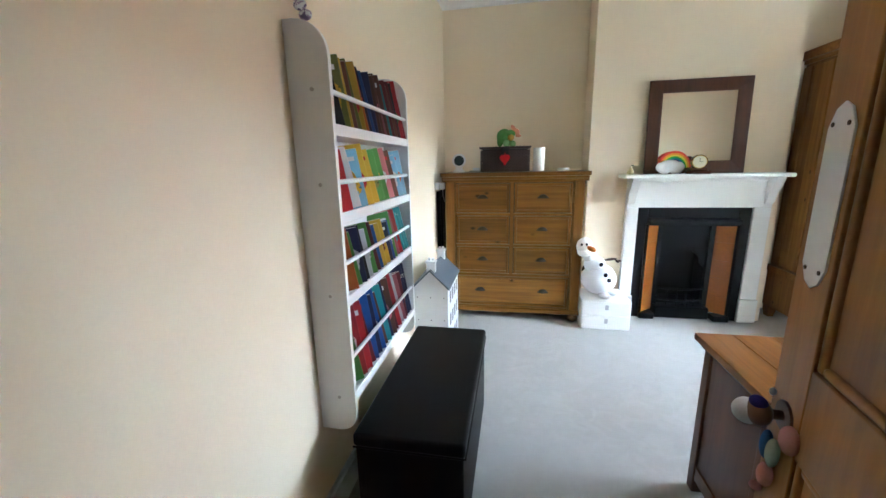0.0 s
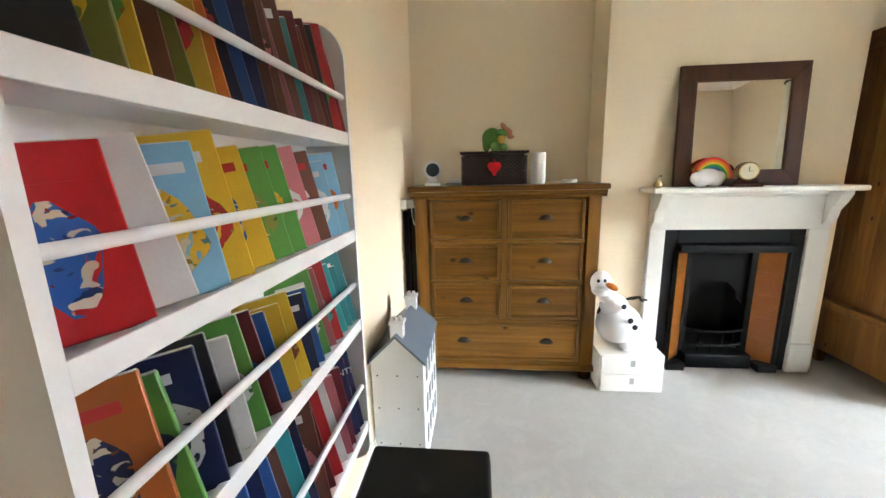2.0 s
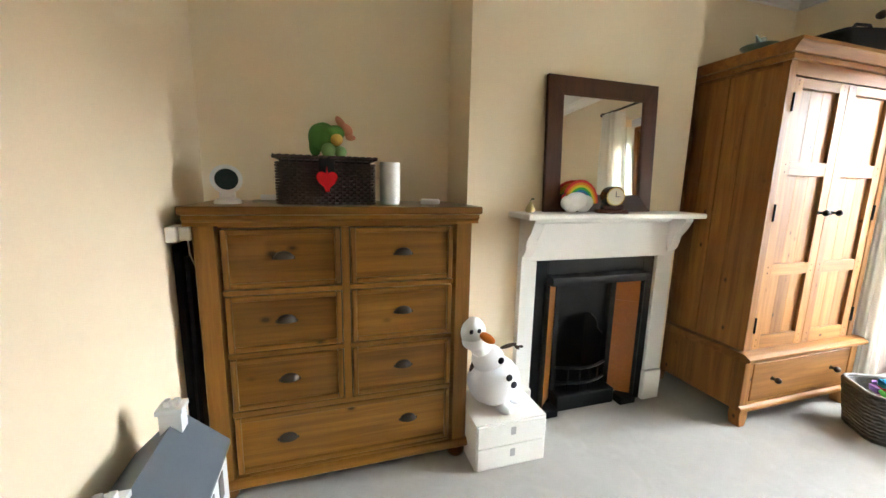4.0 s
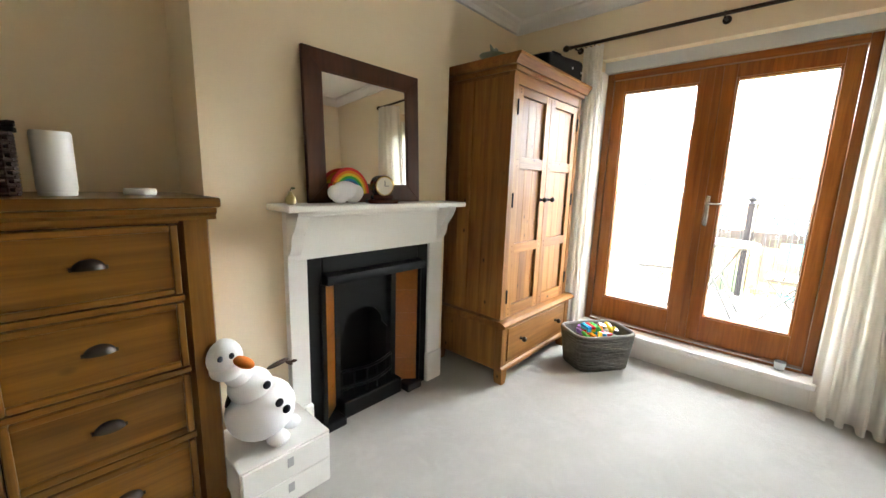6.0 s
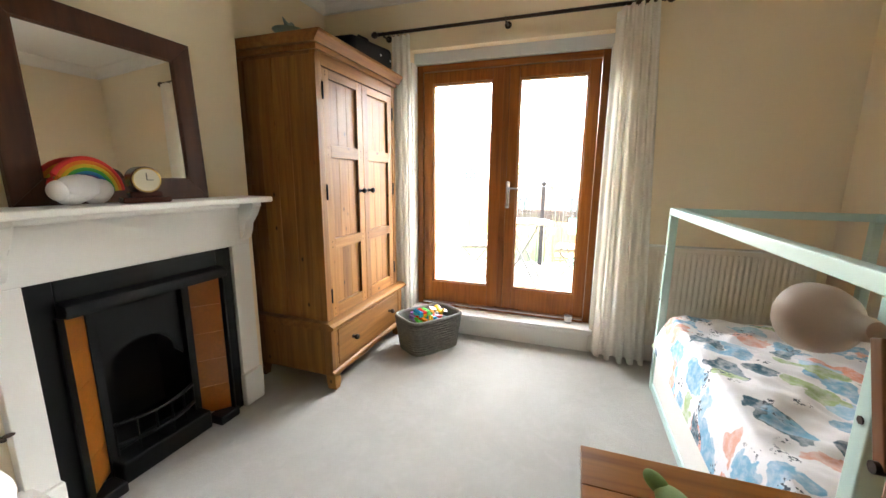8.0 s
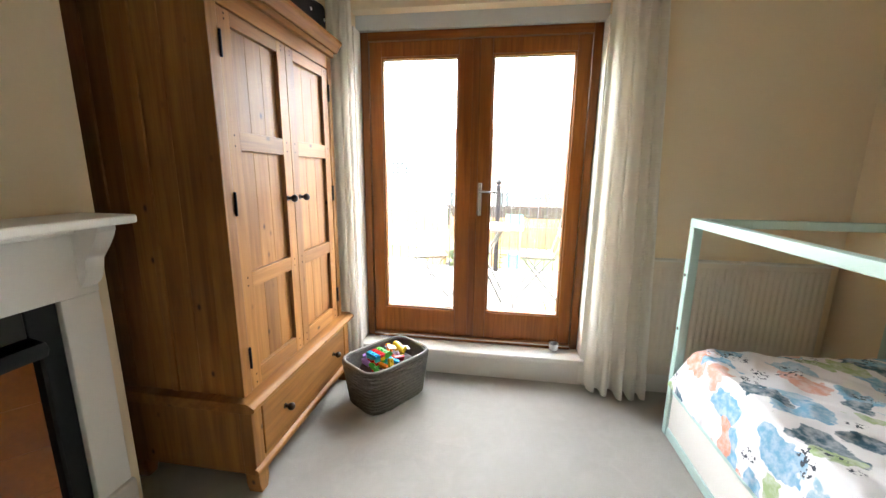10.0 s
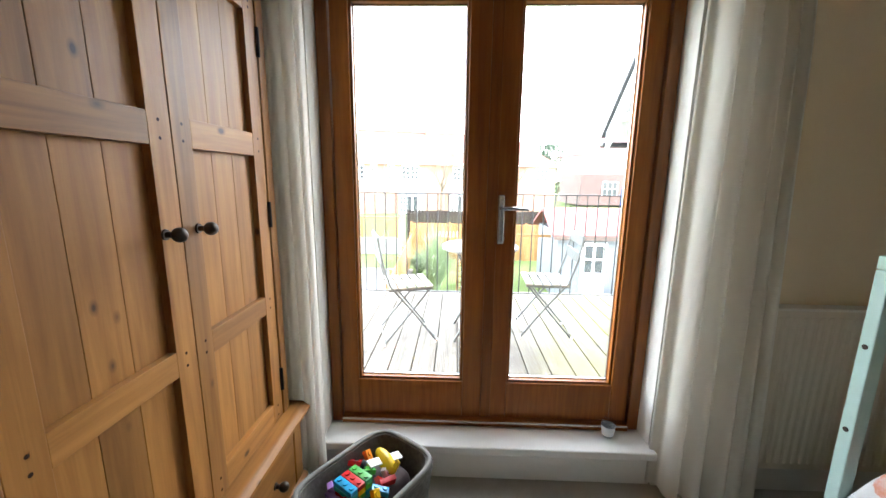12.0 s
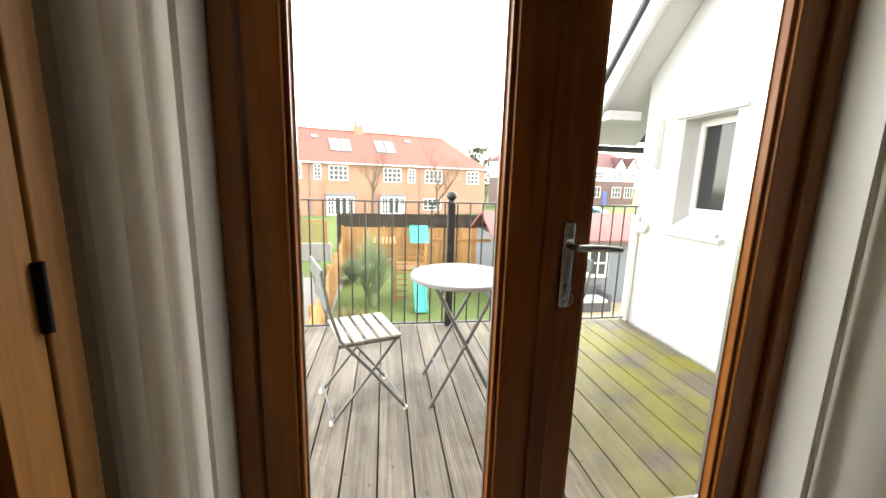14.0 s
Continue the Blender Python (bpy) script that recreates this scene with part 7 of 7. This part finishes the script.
def parked_car(at, turn):
    c = thing("parked_car", "teal blue hatchback car parked by the road", "car", at, turn)
    PAINTC = paint("teal_car_paint", (0.02, 0.16, 0.24), 0.25, 0.05, 2, 20, 0)
    bm = B()
    prism(bm, [(-1.95, 0.3), (1.95, 0.3), (2.0, 0.62), (1.85, 0.85), (0.95, 0.95), (-1.75, 0.98), (-2.0, 0.85), (-2.02, 0.5)], "y", -0.83, 0.83, 0.05)
    part("body", bm, PAINTC, c)
    bm = B()
    prism(bm, [(0.95, 0.95), (0.3, 1.42), (-1.3, 1.45), (-1.78, 0.98)], "y", -0.74, 0.74, 0.05)
    cab = part("cabin", bm, PAINTC, c)
    for y in (-0.745, 0.735):
        bm = B()
        prism(bm, [(0.72, 1.0), (0.25, 1.36), (-1.2, 1.38), (-1.5, 1.02)], "y", y, y + 0.01)
        part("side_window", bm, FARGLASS, cab, "dark car window")
    for x in (-1.25, 1.25):
        for y in (-0.85, 0.67):
            w = part("wheel", rod(B(), (x, y, 0.31), (x, y + 0.18, 0.31), 0.31, seg=24), MATTBLACK, c)
            part("rim", rod(B(), (x, y - 0.006, 0.31), (x, y + 0.186, 0.31), 0.2, seg=20), STEEL, w)
    for y in (-0.72, 0.5):
        part("headlight", boxed(1.9, 1.99, y, y + 0.22, 0.62, 0.76, bevel=0.03), PLASTIC, c, "clear headlight")


parked_car((51, -24.3, GZ + 0.031), 205)


def hedge(x, y0, y1, h, seed):
    r = random.Random(seed)
    bm = B()
    for i in range(1400):
        c = Vector((x + r.uniform(-0.45, 0.45), r.uniform(y0, y1), r.uniform(0.05, h) * (0.9 + 0.2 * noise.noise((x, i * 0.01, seed)))))
        e = Euler((r.uniform(0, 3), r.uniform(0, 3), r.uniform(0, 3))).to_matrix()
        bm.faces.new([bm.verts.new(c + e @ Vector(p) * r.uniform(0.12, 0.22)) for p in ((-1, -0.4, 0), (0, -0.7, 0.2), (1, 0.1, 0), (0.1, 0.7, -0.2))])
    solid("hedge", bm, SHRUB, "clipped dark green hedge along the road", "hedge", (0, 0, GZ), kind="stuff", smooth=False)


hedge(45.0, -21.5, -9, 1.1, 4)


# ---- trees ----
BARK = paint("winter_bark", (0.11, 0.085, 0.06), 0.9, 0.25, 6, 30, 0.4)
EVER = paint("evergreen_leaf", (0.03, 0.055, 0.03), 0.8, 0.4, 1.5, 5, 0)


def bare_tree(at, h, seed, label, levels=4):
    r = random.Random(seed)
    t = thing("bare_tree", label, "tree", at)
    trunk, twigs = B(), B()

    def grow(p, d, L, rad, lvl):
        pts, rr = [p], [rad]
        n = 4
        for k in range(n):
            d = (d + Vector((r.uniform(-0.16, 0.16), r.uniform(-0.16, 0.16), 0.06))).normalized()
            pts.append(pts[-1] + d * L / n)
            rr.append(rad * (1 - 0.55 * (k + 1) / n))
        sweep(trunk if lvl < 2 else twigs, pts, rr, 7 if lvl < 2 else 4)
        if lvl < levels:
            for k in range(4 if lvl else 6):
                i = r.randint(1 if lvl else 2, n)
                a = r.uniform(0, 6.283)
                out = Vector((math.cos(a), math.sin(a), r.uniform(0.5, 1.2))).normalized()
                grow(pts[i], (d * 0.5 + out).normalized(), L * r.uniform(0.5, 0.72), rr[i] * 0.62, lvl + 1)

    grow(Vector((0, 0, 0)), Vector((0, 0, 1)), h * 0.42, h * 0.016, 0)
    part("trunk", trunk, BARK, t)
    c = part("crown", twigs, BARK, t, "bare winter twigs")
    c["kind"] = "stuff"


bare_tree((37.5, 4.4, GZ), 9.0, 3, "leafless young garden tree before the terrace")
bare_tree((39.5, -1.9, GZ), 9.8, 8, "tall leafless garden tree before the terrace")
bare_tree((66, -26, GZ), 9.0, 12, "leafless street tree by the white houses")
bare_tree((70, -14.5, GZ), 12.0, 15, "leafless tree beyond the terrace")


def evergreen(at, h, w, seed):
    r = random.Random(seed)
    t = thing("evergreen_tree", "dense dark evergreen tree beyond the gardens", "tree", at)
    part("trunk", sweep(B(), [(0, 0, 0), (0.1, 0, h * 0.4), (0, 0.1, h * 0.8)], [0.25, 0.18, 0.06], 8), BARK, t)
    bm = B()
    for i in range(1500):
        a, u = r.uniform(0, 6.283), r.random()
        rad = w * math.sqrt(r.random()) * (1 - 0.75 * abs(u - 0.35) ** 1.2) * (0.8 + 0.3 * noise.noise((math.cos(a) * 2, math.sin(a) * 2, u * 4 + seed)))
        c = Vector((rad * math.cos(a), rad * math.sin(a), h * (0.12 + 0.88 * u)))
        s = r.uniform(0.16, 0.4)
        e = Euler((r.uniform(0, 3), r.uniform(0, 3), r.uniform(0, 3))).to_matrix()
        q = [bm.verts.new(c + e @ Vector(p) * s) for p in ((-1, -0.4, 0), (0, -0.7, 0.2), (1, 0.1, 0), (0.1, 0.7, -0.2))]
        bm.faces.new(q)
    c = part("crown", bm, EVER, t, smooth=False)
    c["kind"] = "stuff"


for i, (x, y, h, w) in enumerate(((76, -21, 9.5, 4), (82, -16, 11, 5), (88, -11, 10, 5), (95, -30, 10, 6), (100, -42, 11, 6), (90, -52, 10, 6))):
    evergreen((x, y, GZ), h, w, i)

# ---- deck boards ----
board = finish(boxed(0, 2.16, 0.0035, 0.1495, -0.032, 0, bevel=0.003, seg=1), "deck_board", DECKWOOD)
for i in range(28):
    ob = new("deck_board", board)
    ob.parent, ob.location = deck, (4.437, 1.085 + i * 0.153, DZ)
